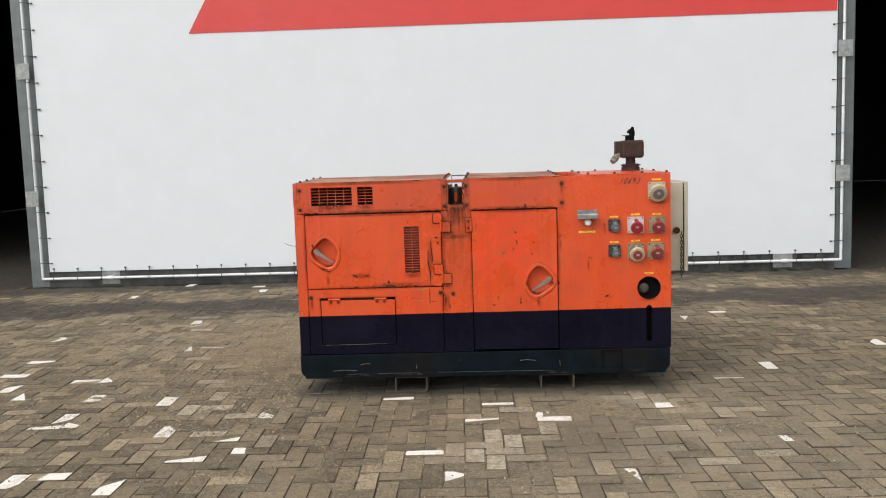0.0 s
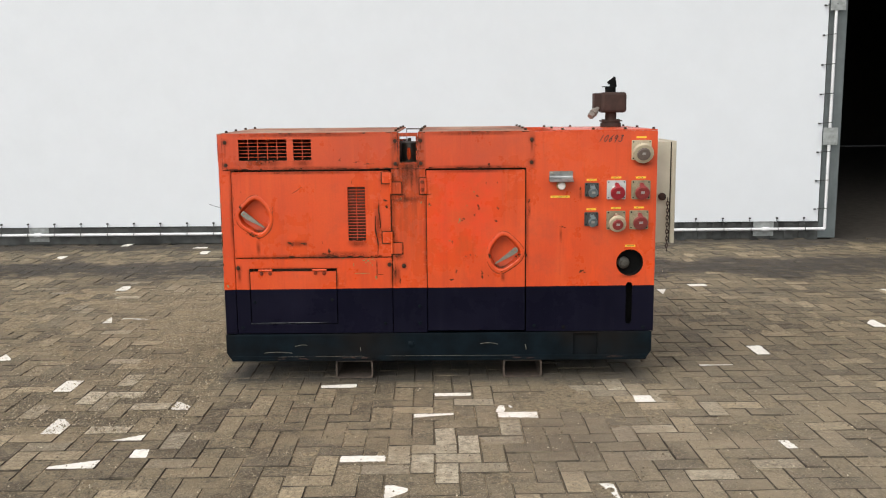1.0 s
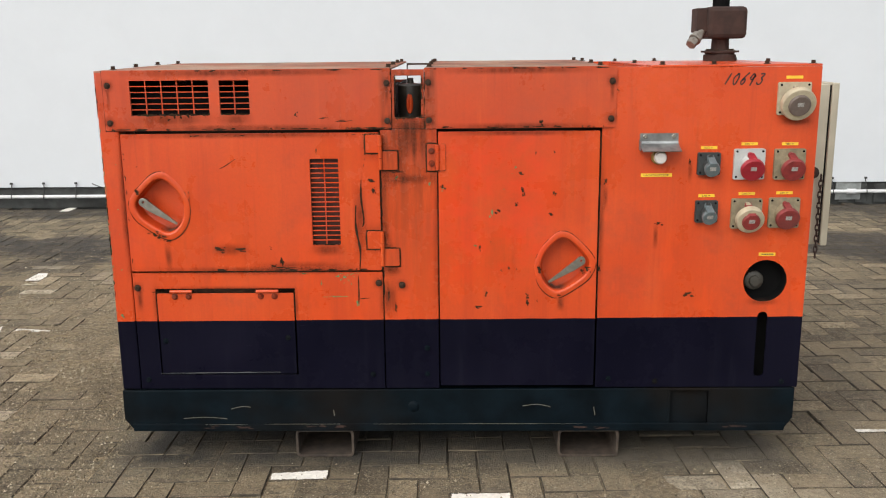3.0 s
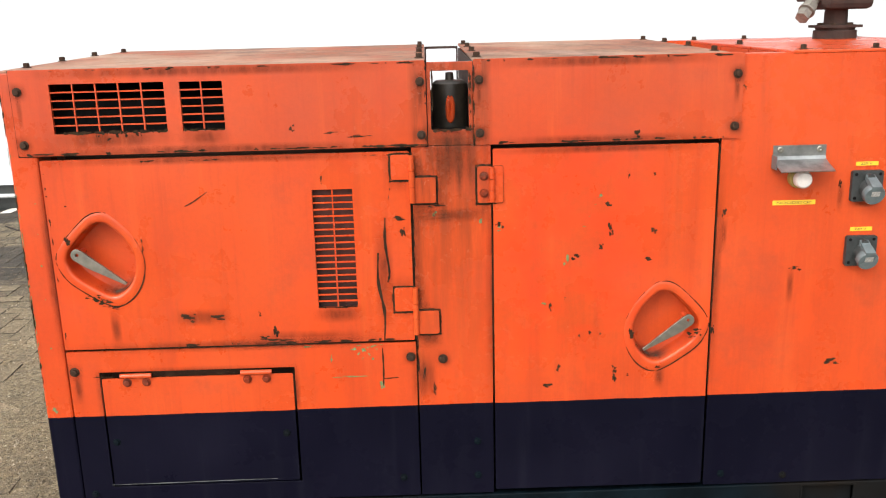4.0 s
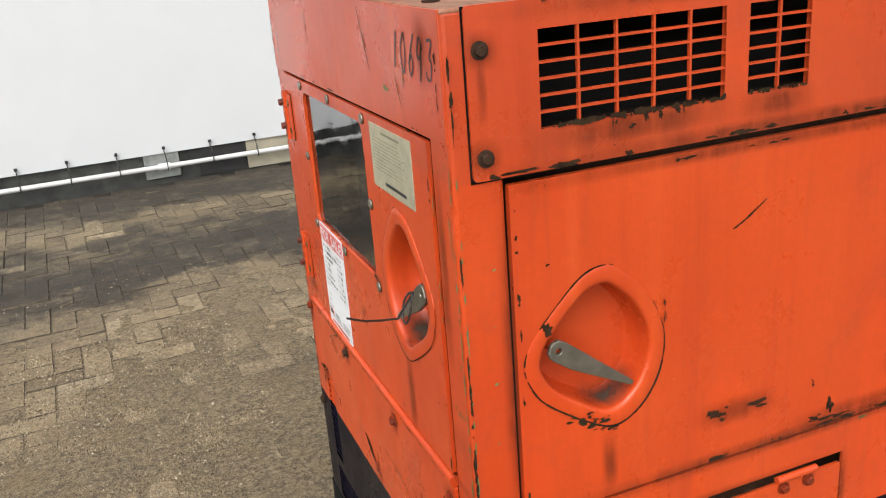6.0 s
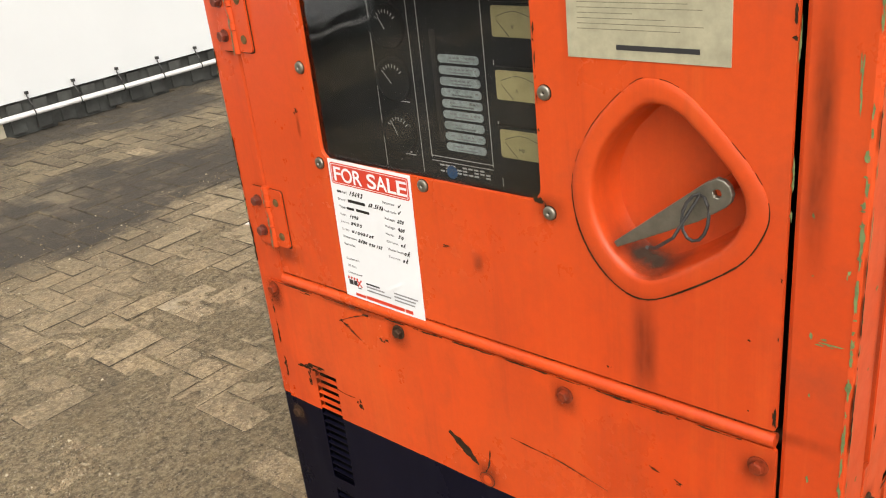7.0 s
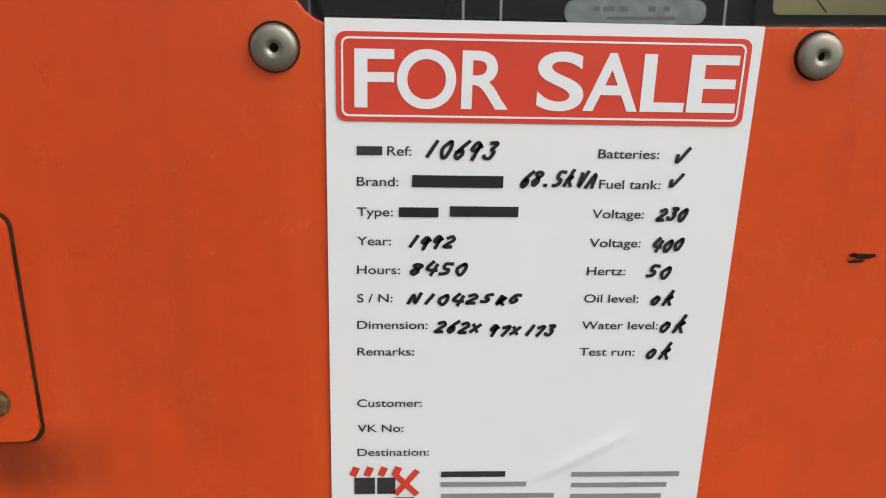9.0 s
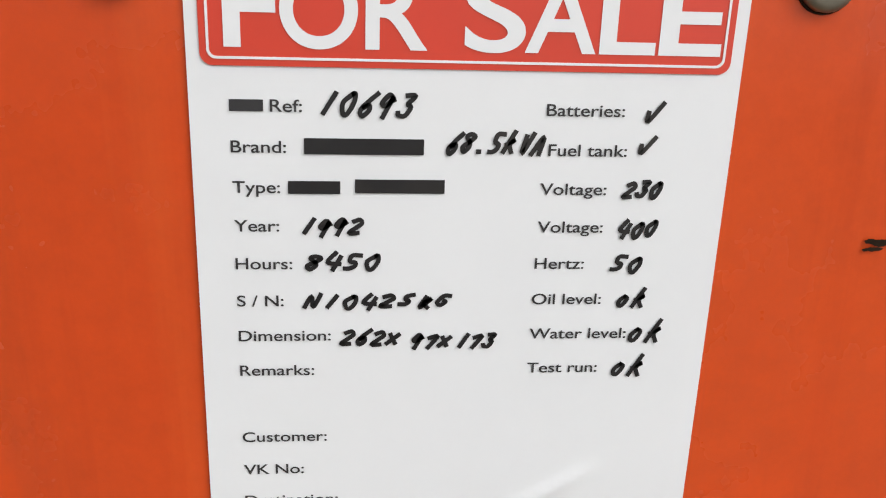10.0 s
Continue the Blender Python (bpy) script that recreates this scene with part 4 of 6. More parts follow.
# -- louvres --
def louvre(name, side, u0, u1, v0, v1, cols, rows, w, parent):
    """Slats and uprights that cross an opening, each a bar of its own."""
    frame_ob = part(name, plate(side, rect(u0 - 0.002, u1 + 0.002, v0 - 0.002, v1 + 0.002), [rect(u0, u1, v0, v1)], w - 0.002, w - 0.009), PAINT, parent)
    du, dv = (u1 - u0) / cols, (v1 - v0) / rows
    th = min(0.0023, dv * 0.15)
    for k in range(1, rows):
        v = v0 + k * dv
        bm = bmesh.new()
        a = [side(u, vv, ww) for u in (u0, u1) for vv, ww in ((v - th / 2, w - 0.001), (v + th / 2, w - 0.001), (v + th / 2 + 0.0010, w - 0.006), (v - th / 2 + 0.0008, w - 0.006))]
        vs = [bm.verts.new(p) for p in a]
        for f in ((0, 1, 5, 4), (1, 2, 6, 5), (2, 3, 7, 6), (3, 0, 4, 7)):
            bm.faces.new([vs[i] for i in f])
        part("slat", bm, PAINT, frame_ob)
    for k in range(1, cols):
        u = u0 + k * du
        part("upright", plate(side, rect(u - 0.0016, u + 0.0016, v0, v1), [], w - 0.0008, w - 0.006), PAINT, frame_ob)
    return frame_ob


for u0, u1, v0, v1, c, r in VENTS:
    louvre("louvre", front, u0, u1, v0, v1, c, r, 0.005, gen)


# -- doors with sunk handles --
PICK = [(-0.1155, 0.003), (-0.1000, 0.040), (-0.0500, 0.0935), (-0.020, 0.117), (0.007, 0.124), (0.034, 0.116), (0.0815, 0.067), (0.108, 0.009), (0.106, -0.045), (0.085, -0.091), (0.0515, -0.121), (0.0176, -0.127), (-0.025, -0.106), (-0.0836, -0.064), (-0.1076, -0.030)]


def smooth_loop(points, n):
    """A closed curve through the points."""
    out, count = [], len(points)
    for i in range(count):
        a, b, c, d = (Vector(points[(i + k) % count]) for k in (-1, 0, 1, 2))
        for k in range(n):
            t = k / n
            q = 0.5 * ((2 * b) + (c - a) * t + (2 * a - 5 * b + 4 * c - d) * t * t + (3 * b - a - 3 * c + d) * t ** 3)
            out.append((q.x, q.y))
    return out


def pick_loop(cu, cv, size, mirror=1):
    return [(cu + mirror * u * size * 0.968, cv + v * size * 0.968) for u, v in smooth_loop(PICK, 4)]


def sunk_handle(side, cu, cv, mirror, w, parent):
    """Raised rounded rim, sunk dish and a tapered steel lever on a pivot."""
    bm = bmesh.new()
    stages = ((1.0, w - 0.0004), (0.996, w + 0.0010), (0.975, w + 0.0018), (0.93, w + 0.0024), (0.86, w + 0.0024), (0.815, w + 0.0017), (0.792, w - 0.0006), (0.780, w - 0.005), (0.772, w - 0.014), (0.764, w - 0.028), (0.748, w - 0.040), (0.71, w - 0.047), (0.60, w - 0.049))
    lofted(bm, [[side(u, v, ww) for u, v in pick_loop(cu, cv, s, mirror)] for s, ww in stages], False, True)
    dish = part("handle_dish", bm, PAINT, parent, smooth=True)
    bm = bmesh.new()
    uv = bm.loops.layers.uv.new("UVMap")
    low = [k for k, (u, v) in enumerate(pick_loop(0, 0, 1.0)) if v < -0.060 and u > -0.045]
    levels = ((0.781, 0.002), (0.770, 0.012), (0.762, 0.022), (0.752, 0.032), (0.738, 0.040), (0.700, 0.0460), (0.60, 0.0482))
    rows = [[bm.verts.new(side(*pick_loop(cu, cv, z, mirror)[k], w - d)) for k in low] for z, d in levels]
    for a in range(len(levels) - 1):
        for b in range(len(low) - 1):
            f = bm.faces.new((rows[a][b], rows[a][b + 1], rows[a + 1][b + 1], rows[a + 1][b]))
            for lp, (p, q) in zip(f.loops, ((a, b), (a, b + 1), (a + 1, b + 1), (a + 1, b))):
                lp[uv].uv = (q / (len(low) - 1), p / (len(levels) - 1))
    part("bowl_dirt", bm, SETTLED, parent, kind="stuff").visible_shadow = False
    p, q = Vector((-0.060, 0.012)), Vector((0.055, -0.066))
    d = (q - p).normalized()
    nrm = Vector((-d.y, d.x))
    outline = [p + nrm * 0.015 + d * 0.004, q + nrm * 0.0035, q - nrm * 0.0035, p - nrm * 0.0165 + d * 0.035, p - nrm * 0.016]
    outline += [p - 0.016 * (nrm * math.cos(a) + d * math.sin(a)) for a in (0.5, 1.0, 1.6, 2.1, 2.6)]
    loop = [(cu + mirror * o.x, cv + o.y) for o in outline]
    hole = [(cu + mirror * (p.x + x), cv + p.y + y) for x, y in ring(0, 0, 0.0042, 12)]
    lever = part("lever", plate(side, loop, [hole], w + 0.001, w - 0.006), STEEL, parent, "bare steel lever", bevel=0.0015)
    part("pivot", turned(side, cu + mirror * p.x, cv + p.y, [(0.008, w - 0.048), (0.008, w - 0.007)], 14), PAINT, parent)
    return dish


def leaf(side, u0, u1, v0, v1, w, parent, name="leaf"):
    ob = part(name, plate(side, rounded(rect(u0, u1, v0, v1), 0.006), [], w + 0.004, w), PAINT, parent, bevel=0.001)
    part("caked_dirt", plate(side, rounded(rect(u0 - 0.0010, u1 + 0.0008, v0 - 0.0018, v1 + 0.0006), 0.006), [], w + 0.0012, w), CHIP, ob if parent is gen else parent)
    return ob


def hinge(side, u, v0, v1, w, left, right_, parent, radius=0.0075, rise=0.006):
    """Two leaves and a barrel in three knuckles; each leaf is given as (u0, u1, v0, v1)."""
    base = leaf(side, *left, w, parent, "hinge")
    leaf(side, *right_, w, base)
    step = (v1 - v0) / 3
    for k in range(3):
        b = bmesh.new()
        loops = []
        for v in (v0 + k * step + 0.0006, v0 + (k + 1) * step - 0.0006):
            loops.append([side(u + radius * math.cos(a), v, w + rise + radius * math.sin(a)) for a in [2 * math.pi * j / 14 for j in range(14)]])
        part("knuckle", lofted(b, loops, True, True), PAINT, base, smooth=True)
    return base


c1, c2, ce = (0.194, 0.962), (1.621, 0.742), (0.199, 1.025)
GRILLE = (0.729, 0.829, 0.817, 1.124)
door_a = part("door", plate(front, rounded(rect(0.0730, 0.9715, 0.7235, 1.2135), 0.004), [pick_loop(*c1, 0.985), rect(*GRILLE)], 0.003, -0.008), PAINT, gen, "orange door with a slatted opening", bevel=0.0025)
louvre("louvre", front, *GRILLE, 2, 18, 0.003, gen)
part("inner_sheet", plate(front, rect(0.715, 0.843, 0.805, 1.136), [], -0.016, -0.018), simple("grimy_red_brown_sheet", (0.085, 0.016, 0.008), 0.7, vary=0.6, scale=18, dirt=(0.012, 0.008, 0.006), dirty=0.9), door_a, "grimy red-brown sheet behind the slats")
sunk_handle(front, *c1, 1, 0.003, door_a)
door_b = part("door", plate(front, rounded(rect(1.178, 1.7355, 0.287, 1.2135), 0.004), [pick_loop(*c2, 0.985, -1)], 0.003, -0.008), PAINT, gen, "tall orange and blue door", bevel=0.0025)
sunk_handle(front, *c2, -1, 0.003, door_b)
hinge(front, 0.977, 1.085, 1.205, 0.003, (0.926, 0.974, 1.144, 1.206), (0.980, 1.036, 1.084, 1.148), gen)
hinge(front, 0.977, 0.740, 0.866, 0.003, (0.924, 0.974, 0.803, 0.866), (0.980, 1.036, 0.740, 0.802), gen)
hb = hinge(front, 1.175, 1.082, 1.170, 0.003, (1.139, 1.172, 1.080, 1.172), (1.178, 1.203, 1.080, 1.172), gen)
for v in (1.105, 1.148):
    shared("bolt", bolt_orange, facing(front, 1.155, v, 0.007, v), hb)
flap = part("flap", plate(front, rounded(rect(0.1555, 0.6505, 0.334, 0.640), 0.004), [], 0.002, -0.003), PAINT, gen, "hinged flap over the battery space", bevel=0.0015)
for u in (0.205, 0.5165):
    rod = part("flap_hinge", tube([(u, -0.004, 0.6475), (u + 0.08, -0.004, 0.6475)], 0.0065, 10), PAINT, flap, smooth=True)
    for k in (0.016, 0.066):
        shared("bolt", bolt_orange, facing(front, u + k, 0.629, 0.002, k * 50), rod)
bmr = bmesh.new()
ribbon(bmr, front, [(0.15, 0.3365), (0.30, 0.3375), (0.45, 0.339), (0.59, 0.340)], 0.0030, 0.0030, 0.7)
part("flap_lip", bmr, ZINC, flap)
for u, v in ((0.175, 0.461), (0.624, 0.472)):
    shared("bolt", blue_bolt, facing(front, u, v, 0.002, u * 7), flap)

# -- control end --
part("end_top_panel", plate(end, rect(0.003, D - 0.003, 1.273, 1.4295), [], 0.002, -0.005), PAINT, gen, bevel=0.0018)
WIN = rounded(rect(0.349, 0.721, 0.992, 1.247), 0.018)
door_e = part("door", plate(end, rounded(rect(0.070, 0.862, 0.784, 1.268), 0.004), [WIN, pick_loop(*ce, 0.985)], 0.003, -0.003), PAINT, gen, "orange door with a clear window over gauges", bevel=0.0025)
sunk_handle(end, *ce, 1, 0.003, door_e)
rail = bmesh.new()
loops = []
for u in (0.07, 0.864):
    loops.append([end(u, 0.772 + 0.0085 * math.cos(a), 0.0005 + 0.0085 * math.sin(a)) for a in [2 * math.pi * j / 16 for j in range(16)]])
part("door_sill", lofted(rail, loops, True, True), PAINT, gen, smooth=True)
SLOTS = [(0.777, 0.829, 0.395, 0.612), (0.640, 0.829, 0.288, 0.368)]
low_e = part("lower_panel", plate(end, rounded(rect(0.068, 0.908, 0.275, 0.762), 0.005), [rect(*s) for s in SLOTS], 0.004, -0.002), PAINT, gen, bevel=0.002)
louvre("louvre", end, *SLOTS[0], 1, 15, 0.004, gen)
louvre("louvre", end, *SLOTS[1], 2, 6, 0.004, gen)
WORN = simple("worn_hinge_metal", (0.20, 0.19, 0.12), 0.5, 0.3, vary=0.5, scale=150, dirt=(0.10, 0.13, 0.06), dirty=0.8)
hinge(end, 0.863, 0.829, 0.930, 0.003, (0.868, 0.899, 0.832, 0.926), (0.827, 0.858, 0.832, 0.926), gen, 0.0064, 0.0024)
hinge(end, 0.863, 1.132, 1.232, 0.003, (0.868, 0.899, 1.135, 1.228), (0.827, 0.858, 1.135, 1.228), gen, 0.0064, 0.0024)
for v0, v1 in ((0.829, 0.930), (1.132, 1.232)):
    bm = bmesh.new()
    for a, b, off, wd in ((v0 + 0.07, v1 - 0.005, 0.002, 0.0055), (v0 + 0.012, v0 + 0.06, -0.001, 0.006), (v0 + 0.001, v0 + 0.012, 0.001, 0.007)):
        ribbon(bm, end, [(0.863 + off + 0.0012 * math.sin(9 * k), a + (b - a) * k / 5) for k in range(6)], wd * 0.8, 0.0121, 0.8)
    part("bare_metal", bm, WORN, door_e, "paint worn off the hinge barrel", kind="stuff")
hinge_bolt = hex_bolt("hinge_bolt", 0.0076, 0.010, simple("rusty_painted_bolt", (0.16, 0.030, 0.014), 0.6, 0.1, vary=0.6, scale=120, dirt=(0.035, 0.014, 0.009), dirty=0.9, bump=0.4), 1.2)
for v in (0.854, 0.904, 1.157, 1.206):
    shared("bolt", hinge_bolt, facing(end, 0.885, v, 0.0073, v * 20), door_e)
rivet = hex_bolt("rivet", 0.006, 0.0034, simple("olive_rivet", (0.13, 0.075, 0.022), 0.6, 0.2, vary=0.5, scale=200, dirt=(0.07, 0.09, 0.03), dirty=0.7), 0.88)
for v in (0.850, 0.906, 1.153, 1.208):
    shared("rivet", rivet, facing(end, 0.842, v, 0.0055, v * 20), door_e)
for u, v, me in ((0.893, 0.747, bolt_orange), (0.614, 0.746, apron_bolt), (0.331, 0.739, bolt_orange), (0.086, 0.735, bolt_orange), (0.893, 0.508, bolt_mesh), (0.086, 0.50, bolt_mesh)):
    shared("bolt", me, facing(end, u, v, 0.004, u * 9), low_e)

# window screws with a small hollow in the head
bm = bmesh.new()
lofted(bm, [[Vector((u, v, z)) for u, v in ring(0, 0, r, 24)] for r, z in ((0.0083, 0), (0.0083, 0.0014), (0.0077, 0.0024), (0.0062, 0.0030), (0.0036, 0.0032), (0.0018, 0.0031), (0.0015, 0.0008))], True, True)
bmesh.ops.recalc_face_normals(bm, faces=bm.faces)
screw_mesh = bpy.data.meshes.new("screw")
bm.to_mesh(screw_mesh)
bm.free()
for p in screw_mesh.polygons:
    p.use_smooth = True
screw_mesh.materials.append(STEEL)
for u, v in ((0.7265, 0.9855), (0.532, 0.9825), (0.338, 0.9805), (0.339, 1.255), (0.535, 1.258), (0.730, 1.257), (0.735, 1.12), (0.336, 1.12)):
    shared("screw", screw_mesh, facing(end, u, v, 0.0036), door_e)
    # Thin dark disc added under the head to draw a ring round it.
    part("dark_ring", turned(end, u, v, [(0.0091, 0.0028), (0.0089, 0.0036)], 24), CHIP, door_e)
    part("screw_hole", turned(end, u, v, [(0.0016, 0.0040), (0.0013, 0.0052)], 12), DARK, door_e)


# -- gauges behind the window --
PANEL = simple("dark_grey_gauge_panel", (0.026, 0.0275, 0.030), 0.6, vary=0.2, scale=25, dirt=(0.02, 0.02, 0.02), dirty=0.3)
PANEL.node_tree.nodes["Principled BSDF"].inputs["Specular IOR Level"].default_value = 0.1
LINE = simple("white_panel_print", (0.50, 0.51, 0.51), 0.5, vary=0.1, scale=80, bump=0)
LAMP = simple("dusty_indicator_strip", (0.40, 0.46, 0.46), 0.45, vary=0.35, scale=140, dirt=(0.12, 0.13, 0.13), dirty=0.6)
CREAM = simple("yellowed_dial", (0.50, 0.43, 0.21), 0.5, vary=0.2, scale=70, dirt=(0.25, 0.2, 0.1), dirty=0.4)
BLUE_MARK = simple("blue_sticker", (0.02, 0.10, 0.26), 0.5, scale=60)
glass, gn, gl, gs = material("clear_acrylic")
gs.inputs["Base Color"].default_value, gs.inputs["Roughness"].default_value = (0.80, 0.82, 0.82, 1), 0.02
gs.inputs["Transmission Weight"].default_value, gs.inputs["IOR"].default_value = 1.0, 1.45
relief(gn, gl, gs, grain(gn, gl, 7.0, 2, 0.4), 0.25, 0.004)
pane = part("window_pane", plate(end, rounded(rect(0.345, 0.725, 0.988, 1.251), 0.018), [], -0.0032, -0.0055), glass, door_e, "clear acrylic window pane")
pane.visible_shadow = False
DEEP = 0.128


def behind(u, v, w=0.0):
    """On the gauge panel, set back behind the window."""
    return end(u + 0.159 * (u - 0.03), v + 0.159 * (v - 1.30), w - DEEP)


gauges = part("gauge_panel", plate(end, rect(0.312, 0.860, 0.915, 1.256), [], -DEEP, -DEEP - 0.003), PANEL, gen, "dark grey panel with gauges and printed lines")
part("gauge_box", boxed((0.012, DEEP, 0.309, 0.312, 0.912, 1.259), (0.012, DEEP, 0.860, 0.863, 0.912, 1.259), (0.012, DEEP, 0.312, 0.860, 0.912, 0.915), (0.012, DEEP, 0.312, 0.860, 1.256, 1.259)), DARK, door_e, "black sides of the gauge compartment")
bm = bmesh.new()
for u in (0.6305, 0.566, 0.550, 0.4536, 0.4407, 0.370, 0.3587):
    ribbon(bm, behind, [(u, 1.012 if u in (0.550, 0.4536) else 0.99), (u, 1.245)], 0.0011, 0.0004)
for v in (1.014, 1.008):
    ribbon(bm, behind, [(0.4536, v), (0.550, v)], 0.0010, 0.0004)
part("printed_lines", bm, LINE, gauges)
bars("small_print", behind, [(0.459 + 0.009 * k, 0.466 + 0.009 * k, z, z + 0.0022) for k in range(9) for z in (1.0025, 0.9985, 0.9945) if (k * 7 + int(z * 4000)) % 5], LINE, gauges, 0.0004)
bars("small_print", behind, [(0.577, 0.608, 1.078, 1.0795), (0.584, 0.60, 1.081, 1.0835), (0.577, 0.608, 1.0095, 1.011), (0.584, 0.60, 1.0125, 1.015), (0.393, 0.417, 1.080, 1.0815), (0.396, 0.414, 1.083, 1.0855), (0.393, 0.417, 1.0105, 1.012)], LINE, gauges, 0.0004)
part("blue_mark", turned(behind, 0.519, 0.996, [(0.0085, 0.0002), (0.0085, 0.0009)], 20), BLUE_MARK, gauges, "blue round mark")
for gv, needle in ((1.106, 2.6), (1.039, 2.3), (1.172, 2.4), (1.226, 2.5)):
    dial = part("gauge", turned(behind, 0.599, gv, [(0.0285, 0.0), (0.0285, 0.0055), (0.0270, 0.0065), (0.0255, 0.0045)], 36), PANEL, gen, "round black gauge with white marks", smooth=True)
    bm = bmesh.new()
    for k in range(8):
        a = math.radians(35 + k * 16)
        c, s = -math.cos(a), math.sin(a)
        ribbon(bm, behind, [(0.599 + 0.016 * c, gv + 0.016 * s), (0.599 + 0.0195 * c, gv + 0.0195 * s)], 0.0012, 0.0050)
    ribbon(bm, behind, [(0.599 + 0.002, gv - 0.004), (0.599 + 0.015 * math.cos(math.pi - needle), gv + 0.015 * math.sin(needle))], 0.0012, 0.0053)
    part("dial_marks", bm, LINE, dial)
for k in range(9):
    v = 1.0295 + 0.01345 * k
    strip = part("indicator", plate(behind, rounded(rect(0.462, 0.523, v - 0.005, v + 0.005), 0.0046), [], 0.0012, 0.0), LAMP, gen)
    r = random.Random(k)
    bars("small_print", behind, [(0.466 + 0.006 * j, 0.466 + 0.006 * j + r.uniform(0.002, 0.005), v + 0.0003, v + 0.0024) for j in range(8) if r.random() < 0.7] + [(0.475, 0.505, v - 0.0032, v - 0.0018)], PALE_INK, strip, 0.0014)
for k, word in ((2, "HIGH WATER TEMP"), (4, "EARTH LEAKAGE"), (5, "LOW FUEL LEVEL")):
    lettering("lettering", word, behind, 0.508, 1.0295 + 0.01345 * k - 0.0034, 0.0022, GREY_INK, gauges, 0.0016, flip=True, width=0.034)
lettering("lettering", "30mA", behind, 0.480, 1.0295 + 0.01345 * 4 + 0.0004, 0.0034, GREY_INK, gauges, 0.0016, flip=True, width=0.012)
for word, u, v, wd in (("80", 0.6005, 1.0565, 0.005), ("100", 0.5905, 1.0565, 0.007), ("50", 0.6110, 1.0495, 0.005), ("120", 0.5805, 1.0495, 0.006), ("C", 0.591, 1.038, 0.0025)):
    lettering("lettering", word, behind, u, v, 0.0030, PALE_INK, gauges, 0.0072, flip=True, width=wd)
key = part("key_switch", turned(behind, 0.3285, 1.0275, [(0.0125, 0.0), (0.0125, 0.006), (0.0105, 0.008), (0.009, 0.007)], 24), BLACK, gen, "key switch in the gauge panel", smooth=True)
part("lock", turned(behind, 0.3285, 1.0275, [(0.0078, 0.006), (0.0074, 0.012), (0.0045, 0.0135)], 18), simple("bright_chrome", (0.65, 0.66, 0.66), 0.25, 0.7, vary=0.15, scale=80, bump=0), key, "chromed lock", smooth=True)
lettering("lettering", "STOP", behind, 0.3335, 1.0480, 0.0030, PALE_INK, gauges, 0.0006, flip=True, width=0.009)
lettering("lettering", "ON", behind, 0.3165, 1.0455, 0.0030, PALE_INK, gauges, 0.0006, flip=True, width=0.005)
part("preheat_lamp", turned(behind, 0.3268, 1.094, [(0.011, 0.0), (0.011, 0.003), (0.0085, 0.006), (0.003, 0.0075)], 20), simple("dark_red_brown_lens", (0.045, 0.014, 0.010), 0.3, vary=0.3, scale=60), gauges, "dark red-brown indicator lens", smooth=True)
lettering("lettering", "PREHEAT", behind, 0.3395, 1.0735, 0.0028, PALE_INK, gauges, 0.0006, flip=True, width=0.020)
lettering("lettering", "AMMETER", behind, 0.4150, 1.0730, 0.0026, PALE_INK, gauges, 0.0006, flip=True, width=0.018)
part("black_strip", plate(behind, rect(0.5245, 0.5335, 1.034, 1.17), [], 0.0006, 0.0), BLACK, gauges)
for mv, txt in ((1.097, "A"), (1.029, "Hz"), (1.167, "V")):
    meter = part("meter", plate(behind, rounded(rect(0.3717, 0.4422, mv - 0.026, mv + 0.037), 0.002), [], 0.006, 0.0), PANEL, gen, "square meter with a yellowed dial", bevel=0.001)
    face = part("dial", plate(behind, rounded(rect(0.3787, 0.4352, mv, mv + 0.0335), 0.003), [], 0.0068, 0.006), CREAM, gen, "yellowed dial")
    bm = bmesh.new()
    ribbon(bm, behind, [(0.412, mv + 0.001), (0.428, mv + 0.018)], 0.0008, 0.0071)
    ribbon(bm, behind, [(0.428, mv + 0.022), (0.405, mv + 0.028), (0.382, mv + 0.022)], 0.0006, 0.0070)
    part("needle", bm, GREY_INK, face)
    lettering("lettering", txt, behind, 0.409, mv + 0.009, 0.005, GREY_INK, face, 0.0072, flip=True)

# -- type plate --
PLATE = simple("dull_alloy_plate", (0.44, 0.42, 0.30), 0.5, 0.3, vary=0.2, scale=60, dirty=0.3)
tplate = part("type_plate", plate(end, rect(0.128, 0.303, 1.161, 1.257), [], 0.0042, 0.0028), PLATE, gen, "dull alloy type plate with engraved lines", bevel=0.0004)
r = random.Random(5)
ENGRAVED = simple("dull_engraving", (0.24, 0.225, 0.15), 0.6, vary=0.4, scale=200, bump=0)
rows = [(0.290 - r.uniform(0.06, 0.14), 0.290, 1.237 - 0.0052 * k, 1.2378 - 0.0052 * k) for k in range(10)] + [(0.17, 0.25, 1.246, 1.2495)]
bars("maker_bar", end, [(0.158, 0.246, 1.171, 1.176)], GREY_INK, tplate, 0.0046)
tagged(bars("engraved_lines", end, rows, ENGRAVED, tplate, 0.0046), kind="stuff")

